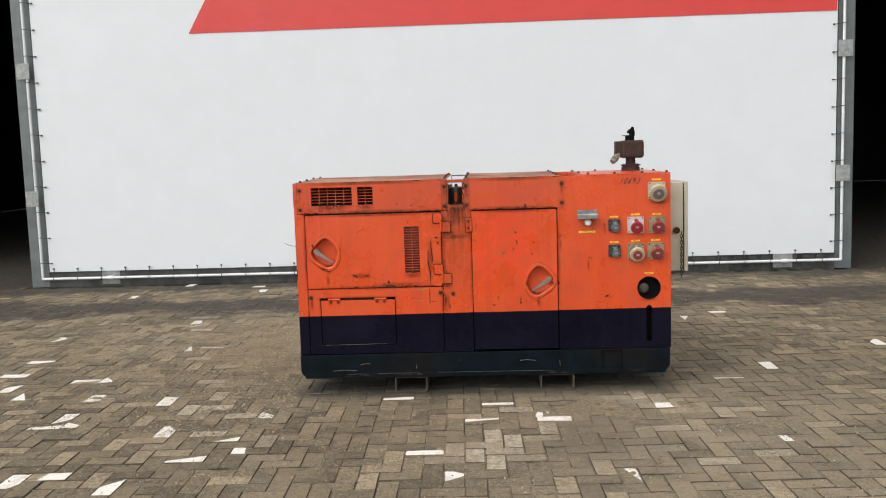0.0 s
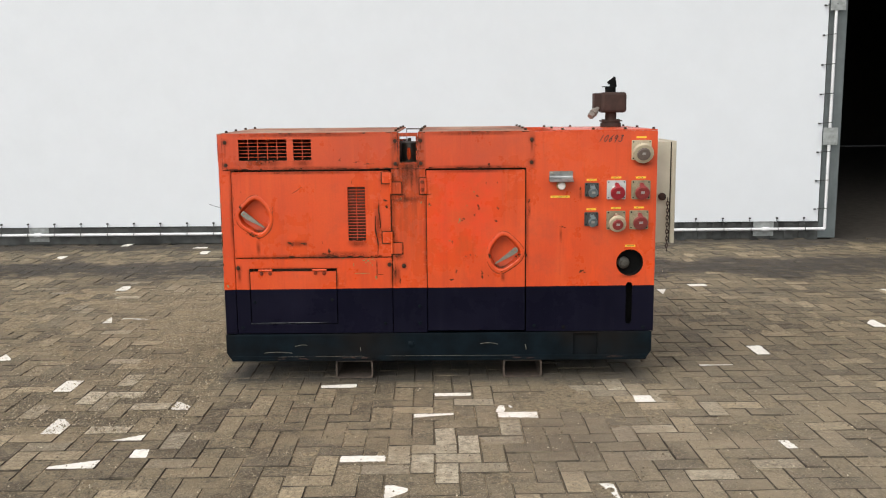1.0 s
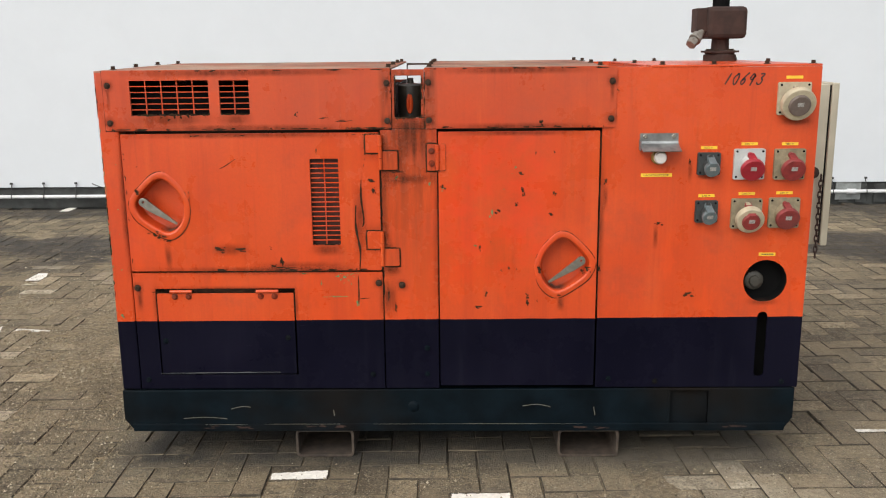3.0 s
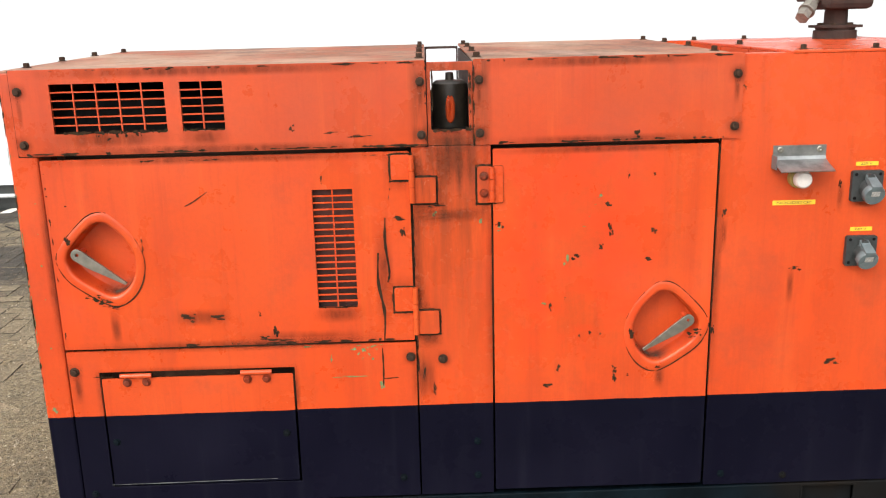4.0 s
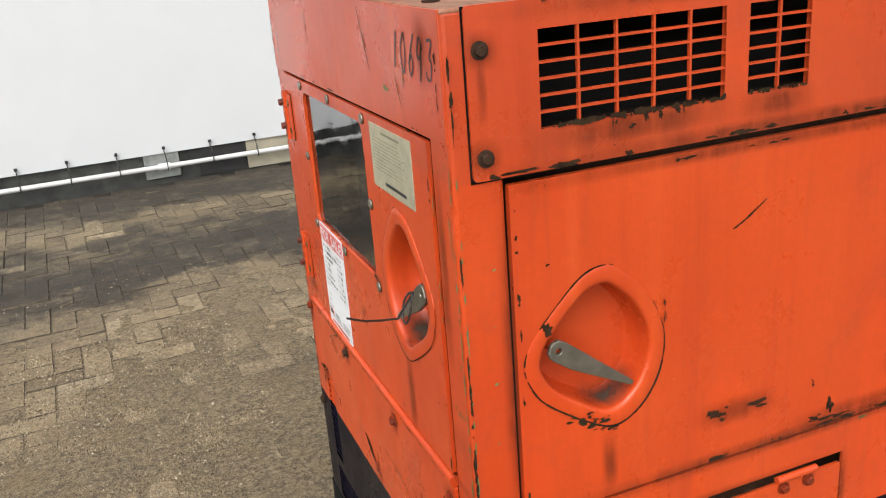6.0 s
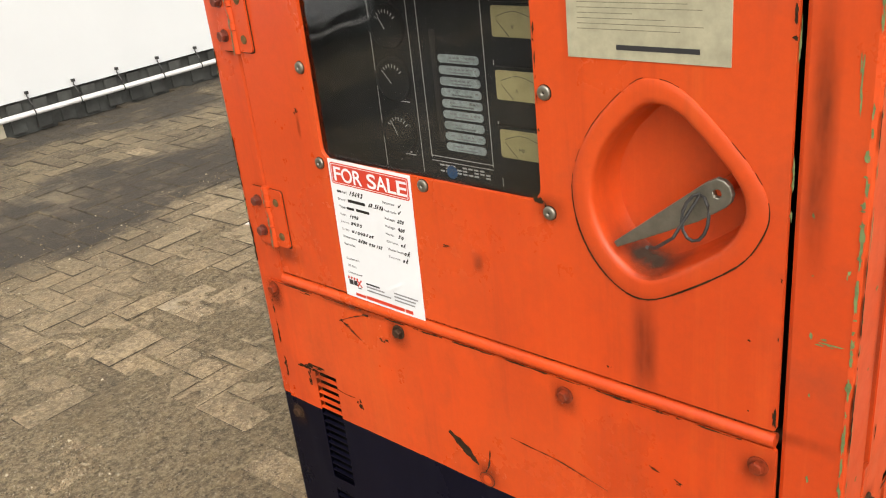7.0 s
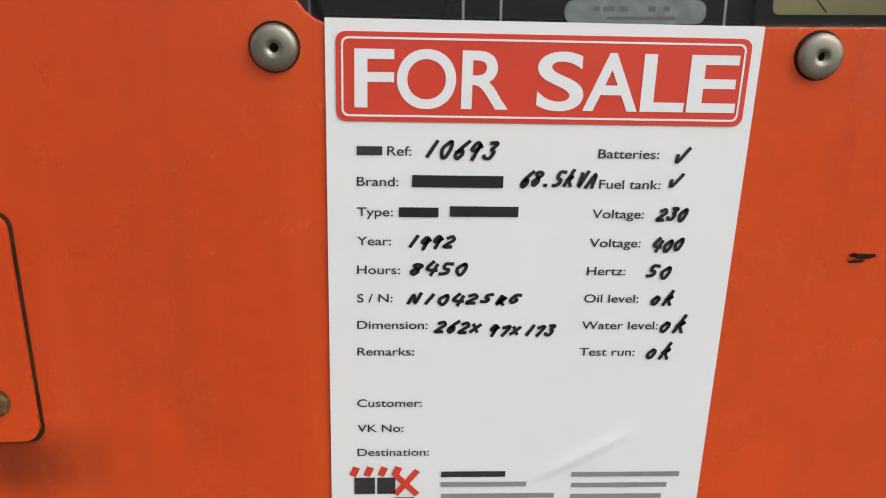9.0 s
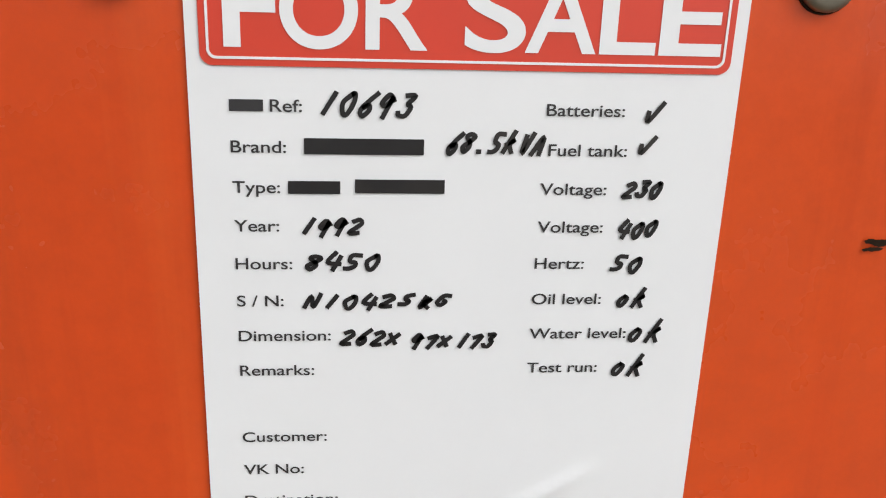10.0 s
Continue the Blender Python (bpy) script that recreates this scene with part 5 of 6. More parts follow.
# -- sockets --
GREY_LID = simple("grey_blue_lid", (0.105, 0.135, 0.140), 0.3, vary=0.2, scale=70, dirty=0.3)
GREY_BOX = simple("dark_grey_plastic", (0.030, 0.034, 0.033), 0.55, vary=0.4, scale=70, dirt=(0.03, 0.03, 0.03), dirty=0.6)
LIGHT_BOX = simple("light_grey_plastic", (0.40, 0.41, 0.39), 0.5, vary=0.12, scale=60, dirt=(0.25, 0.18, 0.11), dirty=0.5)
OLD_BOX = simple("dirty_beige_plastic", (0.25, 0.205, 0.125), 0.6, vary=0.35, scale=50, dirt=(0.11, 0.085, 0.05), dirty=0.85)
RED_LID = simple("red_plastic", (0.28, 0.012, 0.022), 0.45, vary=0.2, scale=60, dirty=0.25)
DULL_RED = simple("faded_red_plastic", (0.23, 0.026, 0.024), 0.55, vary=0.3, scale=60, dirty=0.5)
BEIGE = simple("yellowed_white_plastic", (0.42, 0.365, 0.25), 0.5, vary=0.2, scale=50, dirt=(0.28, 0.22, 0.14), dirty=0.6)
BROWN = simple("grey_brown_plastic", (0.13, 0.10, 0.085), 0.5, vary=0.2, scale=50, dirty=0.4)


STICKER = simple("worn_grey_sticker", (0.40, 0.39, 0.36), 0.5, vary=0.5, scale=220, dirt=(0.12, 0.10, 0.09), dirty=0.6)


def socket(u, v, size, base_mat, ring_mat, lid_mat, lid_r, voltage, ring_r=0.0):
    """Square flange with four screws, a body leaning down and a hinged round lid with a sticker."""
    h = size / 2
    flange = part("socket", plate(front, rounded(rect(u - h, u + h, v - h, v + h), 0.006), [], 0.012, 0.0), base_mat, gen, bevel=0.002)
    lean = Matrix.Translation(front(u + 0.004, v - 0.006, 0.012)) @ Matrix.Rotation(radians(90 + 20), 4, "X")
    flat = lambda a, b, w=0.0: lean @ Vector((a, b, w))
    part("socket_body", turned(flat, 0, 0, [(lid_r * 0.96, -0.02), (lid_r * 0.9, 0.022), (lid_r * 0.9, 0.026)], 28), base_mat, flange, smooth=True)
    if ring_r:
        part("bayonet_ring", turned(flat, 0, 0, [(ring_r, 0.016), (ring_r * 1.02, 0.024), (ring_r * 1.02, 0.038), (ring_r * 0.96, 0.042), (lid_r, 0.042)], 30), ring_mat, flange, smooth=True)
    z = 0.042 if ring_r else 0.026
    lid = part("lid", turned(flat, 0, 0, [(lid_r, z - 0.006), (lid_r * 1.02, z), (lid_r, z + 0.008), (lid_r * 0.93, z + 0.011), (0.004, z + 0.011)], 30), lid_mat, flange, smooth=True)
    part("lid_hinge", turned(front, u, v + h * 0.62, [(0.009, 0.012), (0.009, 0.03)], 12), ring_mat, flange)
    arm = bmesh.new()
    lofted(arm, [[front(u + a * 0.011, v + h * 0.62 + b * 0.007, 0.020 + 0.001 * b) for a, b in ((-1, -1), (1, -1), (1, 1), (-1, 1))], [flat(a * 0.013, lid_r * 0.75 + b * 0.007, z + 0.012) for a, b in ((-1, -1), (1, -1), (1, 1), (-1, 1))]], True, True)
    part("lid_arm", arm, lid_mat, flange, bevel=0.001)
    part("sticker", plate(flat, rect(-0.010, 0.010, lid_r * 0.1 - 0.004, lid_r * 0.1 + 0.010), [], z + 0.0122, z + 0.0108), STICKER, flange)
    for a in (-1, 1):
        for b in (-1, 1):
            part("screw", turned(front, u + a * (h - 0.009), v + b * (h - 0.009), [(0.004, 0.012), (0.004, 0.0135)], 10), DARK, flange)
    tag = part("label_tape", plate(front, rect(u - 0.028, u + 0.028, v + h + 0.011, v + h + 0.021), [], 0.0012, 0.0), YELLOW, gen, "yellow label tape")
    if voltage:
        lettering("lettering", voltage, front, u - 0.017, v + h + 0.0132, 0.0058, GREY_INK, tag, 0.0016, stretch=1.5)
    return flange


socket(2.386, 1.317, 0.110, BEIGE, BEIGE, BROWN, 0.036, "", 0.056)
socket(2.111, 1.097, 0.078, GREY_BOX, GREY_BOX, GREY_LID, 0.026, "220 V")
socket(2.249, 1.095, 0.106, LIGHT_BOX, RED_LID, RED_LID, 0.040, "380 V")
socket(2.387, 1.094, 0.106, OLD_BOX, DULL_RED, DULL_RED, 0.040, "380 V")
socket(2.111, 0.930, 0.078, GREY_BOX, GREY_BOX, GREY_LID, 0.026, "220 V")
socket(2.250, 0.922, 0.106, OLD_BOX, BEIGE, DULL_RED, 0.030, "380 V", 0.047)
socket(2.380, 0.924, 0.106, OLD_BOX, DULL_RED, DULL_RED, 0.040, "380 V")
tag = part("label_tape", plate(front, rect(2.306, 2.364, 0.768, 0.780), [], 0.0012, 0), YELLOW, gen, "yellow label tape")
bars("small_print", front, [(2.316 + 0.006 * k, 2.3205 + 0.006 * k, 0.7715, 0.7765) for k in range(7)], GREY_INK, tag, 0.0016)

# -- emergency stop under a steel hood --
stop = part("stop_button", turned(front, 1.938, 1.122, [(0.022, 0.0), (0.022, 0.016), (0.018, 0.018), (0.018, 0.024), (0.0215, 0.026), (0.0215, 0.040), (0.018, 0.045), (0.004, 0.046)], 28), simple("whitish_plastic", (0.62, 0.58, 0.54), 0.4, vary=0.15, scale=60, dirty=0.3), gen, "whitish emergency stop button", smooth=True)
part("collar", turned(front, 1.938, 1.122, [(0.0255, 0.0), (0.0255, 0.016), (0.0235, 0.018)], 28), simple("olive_yellow_collar", (0.30, 0.22, 0.06), 0.5, dirty=0.5), stop, "yellow collar", smooth=True)
hood = bmesh.new()
prof = ((1.203, 0.0005), (1.176, 0.0005), (1.168, 0.004), (1.158, 0.030), (1.148, 0.062), (1.1455, 0.061), (1.155, 0.029), (1.165, 0.001), (1.172, -0.001), (1.203, -0.0015))
lofted(hood, [[front(u, v, w + 0.002) for v, w in prof] for u in (1.872, 2.004)], True, True)
hood_ob = part("hood", hood, simple("scuffed_bright_steel", (0.34, 0.35, 0.34), 0.34, 0.75, vary=0.5, scale=26, dirty=0.35), gen, "bent galvanised hood over the stop button")
part("hood_side", boxed((1.870, 1.872, -0.034, -0.001, 1.147, 1.18)), ZINC, hood_ob)
for u in (1.89, 1.988):
    shared("screw", screw_mesh, facing(front, u, 1.192, 0.0025), hood_ob)
tag = part("label_tape", plate(front, rect(1.880, 1.988, 1.052, 1.064), [], 0.0012, 0), YELLOW, gen, "yellow label tape")
lettering("lettering", "NOODSTOP", front, 1.890, 1.0548, 0.0062, GREY_INK, tag, 0.0016, width=0.088)

# -- skid and fork pockets --
skid = part("skid", plate(front, [(-0.003, 0.268), (-0.003, 0.155), (0.028, 0.113), (2.442, 0.117), (2.470, 0.158), (2.470, 0.274)], [rect(2.018, 2.158, 0.135, 0.262)], 0.002, -0.012), SKID, gen, "dark teal skid, scuffed to bare metal", bevel=0.003)
part("skid_rail", plate(front, [(0.0, 0.268), (0.0, 0.157), (0.030, 0.116), (2.440, 0.118), (2.468, 0.160), (2.468, 0.268)], [], -0.015, -D), SKID, skid)
part("skid_flange", boxed((0.028, 2.44, -0.006, 0.02, 0.108, 0.117)), SKID, skid, bevel=0.002)
part("skid_lip", boxed((0.030, 2.440, -0.0085, -0.0025, 0.117, 0.139)), SKID, skid, bevel=0.0025)
part("skid_end", boxed((-0.003, 0.01, 0.012, D, 0.155, 0.268)), SKID, skid, bevel=0.002)
part("gusset", boxed((2.012, 2.018, -0.004, 0.012, 0.125, 0.268), (2.158, 2.164, -0.004, 0.012, 0.125, 0.268)), SKID, skid)
part("plug", turned(front, 1.076, 0.205, [(0.020, 0.0), (0.020, 0.005), (0.014, 0.008), (0.004, 0.009)], 18), SKID, skid, smooth=True)
POCKET = simple("rusty_scuffed_tube", (0.075, 0.055, 0.040), 0.7, 0.2, vary=0.5, scale=30, dirt=(0.02, 0.018, 0.016), dirty=0.8, bump=0.3)
for u0, u1 in ((0.632, 0.850), (1.612, 1.838)):
    part("fork_pocket", plate(front, rounded(rect(u0, u1, -0.001, 0.107), 0.018), [rounded(rect(u0 + 0.009, u1 - 0.009, 0.008, 0.099), 0.012)], -0.008, -0.93), POCKET, skid, "open rectangular fork pocket")
bm = bmesh.new()
for pts in ([(0.40, 0.196), (0.44, 0.205), (0.47, 0.203)], [(1.48, 0.206), (1.53, 0.212), (1.58, 0.203)], [(1.74, 0.20), (1.745, 0.17)], [(0.78, 0.19), (0.782, 0.168)], [(0.22, 0.158), (0.30, 0.163), (0.38, 0.157)]):
    ribbon(bm, front, pts, 0.0028, 0.0030)
for u0, u1, v in ((0.52, 0.80, 0.1372), (0.93, 1.70, 0.1376), (0.30, 0.46, 0.1355)):
    ribbon(bm, front, [(u0, v), ((u0 + u1) / 2, v + 0.0006), (u1, v)], 0.0020, 0.0090, 0.5)
part("scuffs", bm, STEEL, skid, "bare metal scuffs", kind="stuff")
chips("rust_spots", front, [(0.690, 0.127, 0.050, 0.014), (0.735, 0.130, 0.040, 0.012), (0.806, 0.128, 0.052, 0.016), (0.33, 0.127, 0.090, 0.012), (0.44, 0.124, 0.060, 0.010), (1.69, 0.124, 0.070, 0.012), (1.77, 0.122, 0.060, 0.010), (2.26, 0.128, 0.10, 0.010)], RUST, skid, 0.0089)

# -- exhaust --
ex, ey = 2.340, 0.75
ELBOW = simple("dull_grey_beige_pipe", (0.20, 0.185, 0.155), 0.6, 0.2, vary=0.4, scale=50, dirty=0.5)
exhaust = part("exhaust", turned(top, ex, ey, [(0.066, 1.430), (0.066, 1.457), (0.058, 1.459), (0.062, 1.466), (0.062, 1.473), (0.036, 1.476), (0.035, 1.527)], 24), RUST, gen, "rusty brown exhaust with a black rain cap")
part("muffler", boxed((2.268, 2.428, 0.675, 0.825, 1.522, 1.650)), RUST, exhaust, bevel=0.018)
part("side_port", boxed((2.228, 2.27, 0.70, 0.80, 1.548, 1.645)), RUST, exhaust, bevel=0.004)
part("outlet", turned(top, ex - 0.005, ey, [(0.034, 1.648), (0.034, 1.682), (0.030, 1.684)], 18), DARK, exhaust, "black outlet")
cap_bm = boxed((2.283, 2.372, 0.722, 0.778, 1.683, 1.688))
tube_up = tube([(2.352, 0.75, 1.684), (2.350, 0.75, 1.712), (2.343, 0.75, 1.733)], 0.022, 9)
part("rain_cap", cap_bm, DARK, exhaust, "black rain cap", bevel=0.002)
part("cap_weight", tube_up, DARK, exhaust, "black lump of the rain cap's counterweight", smooth=True)
part("cap_pin", tube([(2.318, 0.748, 1.708), (2.340, 0.75, 1.720), (2.362, 0.752, 1.744)], 0.0105, 7), DARK, exhaust, smooth=True)
elbow = part("elbow", tube([(2.262, 0.725, 1.566), (2.240, 0.706, 1.541), (2.216, 0.688, 1.517)], 0.0165, 14), ELBOW, exhaust, "grey pipe elbow", smooth=True)
part("coupling_nut", tube([(2.236, 0.703, 1.537), (2.222, 0.692, 1.523)], 0.0235, 6), ELBOW, elbow)
part("coupling_ring", tube([(2.221, 0.6915, 1.522), (2.217, 0.6885, 1.518)], 0.0260, 20), ELBOW, elbow, smooth=True)
part("end_nut", tube([(2.215, 0.687, 1.516), (2.197, 0.673, 1.498)], 0.0215, 6), ELBOW, elbow)
part("flange_plate", plate(top, rounded(rect(ex - 0.066, ex + 0.066, ey - 0.060, ey + 0.060), 0.012), [], 1.466, 1.474), RUST, exhaust, bevel=0.001)
for k in range(6):
    a = k * math.pi / 3
    shared("bolt", bolt_mesh, pose(ex + 0.05 * math.cos(a), ey + 0.05 * math.sin(a), 1.473), exhaust)

# -- cabinet on the far end, with its chain --
CABINET = simple("cream_cabinet_enamel", (0.50, 0.47, 0.36), 0.5, vary=0.12, scale=8, dirt=(0.2, 0.17, 0.11), dirty=0.5)
cabinet = part("switch_cabinet", boxed((L + 0.001, 2.612, 0.255, 0.68, 0.752, 1.352)), CABINET, gen, "cream steel switch cabinet", bevel=0.003)
part("cabinet_door", boxed((2.618, 2.645, 0.250, 0.685, 0.748, 1.357)), CABINET, cabinet, bevel=0.004)
part("cabinet_seam", boxed((2.612, 2.618, 0.258, 0.677, 0.755, 1.349)), DARK, cabinet)
part("bracket", turned(lambda u, v, w: Vector((u, 0.25 - w, v)), 2.565, 1.03, [(0.022, 0.0), (0.022, 0.02), (0.012, 0.024)], 14), RUST, cabinet, "rusty bracket")
for k in range(15):
    z = 1.01 - 0.021 * k
    link = [(2.598 + 0.0075 * math.cos(a) * (1 if k % 2 else 0.2), 0.238 + 0.0075 * math.cos(a) * (0.2 if k % 2 else 1), z + 0.0145 * math.sin(a)) for a in [2 * math.pi * j / 10 for j in range(11)]]
    part("chain_link", tube(link, 0.0026, 6), RUST, cabinet)

# -- tie hanging on the end handle --
tie_loop = [(-0.010 - 0.016 * math.sin(a / 2), 0.153 + 0.014 * math.sin(a), 1.015 + 0.022 * math.cos(a)) for a in [2 * math.pi * k / 14 for k in range(15)]]
cable_tie = part("cable_tie", tube(tie_loop + [(-0.030, 0.172, 0.994), (-0.055, 0.170, 0.998), (-0.082, 0.163, 1.006), (-0.108, 0.157, 1.019)], 0.0018, 6), BLACK)
tagged(cable_tie, "black plastic cable tie looped through the handle lever", "cable tie")

# -- chips, scratches and grime --
chips("paint_chips", front, [(1.946, 0.89, 0.04, 0.022), (2.062, 0.63, 0.04, 0.018), (2.045, 1.101, 0.012, 0.024), (1.76, 1.04, 0.014, 0.026), (1.794, 1.349, 0.014, 0.014), (1.528, 1.244, 0.022, 0.02), (1.493, 0.628, 0.022, 0.024), (1.491, 0.603, 0.014, 0.028), (1.311, 0.585, 0.038, 0.012), (1.527, 0.608, 0.01, 0.01), (1.346, 0.636, 0.014, 0.024), (1.398, 0.722, 0.014, 0.014), (1.426, 0.728, 0.012, 0.012), (1.453, 0.724, 0.008, 0.01), (1.359, 0.826, 0.01, 0.014), (1.321, 0.803, 0.01, 0.028), (1.387, 0.936, 0.022, 0.018), (1.472, 1.007, 0.014, 0.034), (1.464, 1.068, 0.024, 0.02), (1.58, 1.141, 0.014, 0.014), (1.516, 1.142, 0.008, 0.022), (1.585, 0.996, 0.022, 0.02), (1.45, 0.957, 0.014, 0.016), (1.574, 0.922, 0.026, 0.012), (1.745, 0.725, 0.016, 0.034)], CHIP, gen)
chips("paint_chips", front, [(1.191, 1.028, 0.026, 0.032), (1.04, 0.667, 0.012, 0.02), (1.018, 0.58, 0.012, 0.04), (0.995, 0.634, 0.008, 0.044), (0.399, 0.802, 0.052, 0.026), (0.46, 0.802, 0.054, 0.014), (0.579, 0.808, 0.01, 0.016), (0.615, 0.76, 0.018, 0.036), (0.753, 1.149, 0.006, 0.024), (0.852, 1.254, 0.058, 0.008), (0.79, 1.265, 0.046, 0.006), (0.689, 1.277, 0.02, 0.02), (0.172, 0.855, 0.030, 0.012), (0.186, 0.846, 0.034, 0.012), (0.200, 0.838, 0.030, 0.010), (0.214, 0.834, 0.024, 0.009), (0.156, 0.866, 0.026, 0.010), (0.098, 0.935, 0.010, 0.030), (0.088, 0.955, 0.007, 0.026), (0.074, 1.074, 0.01, 0.016), (0.122, 1.101, 0.01, 0.008), (0.632, 0.734, 0.092, 0.01), (0.586, 0.74, 0.03, 0.012), (0.947, 1.045, 0.04, 0.014), (0.951, 1.01, 0.018, 0.034), (0.365, 0.555, 0.006, 0.024), (0.501, 0.55, 0.006, 0.026), (0.602, 0.598, 0.008, 0.014), (0.163, 0.559, 0.016, 0.008), (1.041, 1.077, 0.066, 0.014)], CHIP, gen)
chips("rim_chips", front, [(1.534, 0.722, 0.016, 0.034), (1.700, 0.722, 0.040, 0.024), (1.690, 0.712, 0.020, 0.012), (1.605, 0.630, 0.026, 0.010), (1.545, 0.690, 0.012, 0.012)], CHIP, gen, 0.0044)
chips("rim_chips", front, [(0.118, 1.010, 0.018, 0.026), (0.176, 0.864, 0.022, 0.016), (0.188, 0.857, 0.020, 0.012), (0.202, 0.852, 0.032, 0.013), (0.300, 0.99, 0.006, 0.05)], CHIP, gen, 0.0032)
chips("primer_spots", front, [(0.812, 0.702, 0.020, 0.010), (0.838, 0.700, 0.026, 0.018), (0.862, 0.708, 0.020, 0.008), (0.826, 0.690, 0.014, 0.010), (0.850, 0.688, 0.012, 0.016), (0.872, 0.700, 0.010, 0.006), (0.836, 0.676, 0.010, 0.008), (0.861, 0.674, 0.010, 0.012), (0.753, 0.674, 0.006, 0.024), (0.814, 0.626, 0.108, 0.006), (0.883, 0.603, 0.016, 0.028), (1.146, 1.032, 0.012, 0.018), (0.023, 0.558, 0.02, 0.018), (1.029, 1.054, 0.018, 0.012)], PRIMER, gen)
chips("paint_chips", end, [(0.759, 1.060, 0.012, 0.016), (0.642, 0.723, 0.014, 0.008), (0.736, 0.731, 0.014, 0.007), (0.727, 0.727, 0.016, 0.006), (0.833, 0.764, 0.020, 0.008), (0.5, 0.905, 0.016, 0.004), (0.843, 0.600, 0.014, 0.040), (0.838, 0.618, 0.022, 0.014), (0.812, 0.6195, 0.052, 0.007), (0.725, 0.581, 0.014, 0.022), (0.655, 0.722, 0.011, 0.006), (0.812, 0.7575, 0.034, 0.006), (0.682, 0.7545, 0.022, 0.004), (0.102, 0.884, 0.006, 0.004), (0.114, 0.781, 0.006, 0.008), (0.096, 0.669, 0.014, 0.004), (0.209, 0.678, 0.01, 0.004), (0.176, 0.67, 0.008, 0.004), (0.189, 0.63, 0.036, 0.01)], CHIP, gen)
def edge_wear(name, side, runs, mat, parent):
    """Chipped spots strung along edges: u0, v0, u1, v1, count, length, width."""
    bm = bmesh.new()
    for k, (u0, v0, u1, v1, count, ln, wd) in enumerate(runs):
        r = random.Random(name + str(k))
        long_u = abs(u1 - u0) > abs(v1 - v0)
        for j in range(count):
            t, s, q = r.random(), r.uniform(0.25, 1.0) ** 2, r.uniform(0.5, 1.0)
            u, v = u0 + (u1 - u0) * t, v0 + (v1 - v0) * t
            irregular(bm, side, u, v, ln * s if long_u else wd * q, wd * q if long_u else ln * s, surface(side, u, v) + 0.0008 + 0.00002 * j, name + str(k * 100 + j))
    return part(name, bm, mat, parent, kind="stuff")


edge_wear("edge_wear", front, [(0.13, 1.279, 0.39, 1.279, 60, 0.026, 0.010), (0.43, 1.280, 0.53, 1.280, 24, 0.02, 0.009), (0.13, 1.272, 0.39, 1.272, 9, 0.008, 0.018), (0.04, 1.229, 1.0, 1.229, 26, 0.06, 0.009), (1.16, 1.229, 1.77, 1.229, 16, 0.05, 0.008), (0.08, 1.206, 0.97, 1.206, 10, 0.03, 0.005), (0.04, 1.427, 1.0, 1.427, 18, 0.05, 0.007), (1.16, 1.427, 1.77, 1.427, 14, 0.05, 0.007), (0.40, 0.727, 0.97, 0.727, 16, 0.05, 0.009), (1.035, 1.263, 1.122, 1.263, 16, 0.03, 0.012), (0.152, 0.646, 0.655, 0.646, 12, 0.06, 0.006), (0.735, 0.818, 0.825, 0.818, 8, 0.03, 0.007)], CHIP, gen)
edge_wear("edge_wear", front, [(0.979, 0.56, 0.979, 0.74, 8, 0.05, 0.006), (0.979, 0.87, 0.979, 1.08, 6, 0.05, 0.005), (1.176, 0.6, 1.176, 1.07, 8, 0.04, 0.005), (1.74, 0.56, 1.74, 1.2, 14, 0.06, 0.005), (0.079, 0.73, 0.079, 1.2, 9, 0.03, 0.006), (0.004, 0.6, 0.004, 1.4, 22, 0.06, 0.006), (1.033, 1.27, 1.033, 1.4, 8, 0.04, 0.006), (1.124, 1.27, 1.124, 1.4, 8, 0.04, 0.008), (1.134, 1.235, 1.134, 1.425, 10, 0.04, 0.006), (1.016, 1.235, 1.016, 1.425, 8, 0.03, 0.005), (0.915, 1.08, 0.93, 1.2, 4, 0.02, 0.006), (0.22, 1.24, 0.26, 1.27, 3, 0.02, 0.006)], CHIP, gen)
edge_wear("edge_wear", front, [(0.925, 1.143, 0.974, 1.143, 8, 0.02, 0.0075), (0.924, 1.146, 0.924, 1.205, 8, 0.02, 0.0075), (0.98, 1.082, 1.037, 1.082, 10, 0.02, 0.0085), (1.038, 1.086, 1.038, 1.147, 8, 0.02, 0.0075), (0.924, 0.802, 0.974, 0.802, 10, 0.02, 0.0085), (0.923, 0.805, 0.923, 0.866, 7, 0.02, 0.0075), (0.98, 0.738, 1.037, 0.738, 12, 0.02, 0.006), (1.038, 0.742, 1.038, 0.80, 10, 0.02, 0.0085), (0.977, 0.735, 0.977, 0.87, 14, 0.04, 0.009), (0.977, 1.08, 0.977, 1.2, 12, 0.04, 0.008), (1.137, 1.08, 1.137, 1.172, 8, 0.02, 0.0075), (1.14, 1.078, 1.2, 1.078, 8, 0.02, 0.0075)], CHIP, gen)
edge_wear("primer_wear", front, [(0.006, 0.56, 0.006, 1.28, 30, 0.03, 0.0035), (0.03, 0.55, 0.05, 1.2, 6, 0.008, 0.008), (0.62, 0.712, 0.95, 0.712, 5, 0.03, 0.008), (1.3, 0.8, 1.45, 1.1, 8, 0.02, 0.012), (1.19, 1.0, 1.2, 1.06, 3, 0.02, 0.015)], PRIMER, gen)
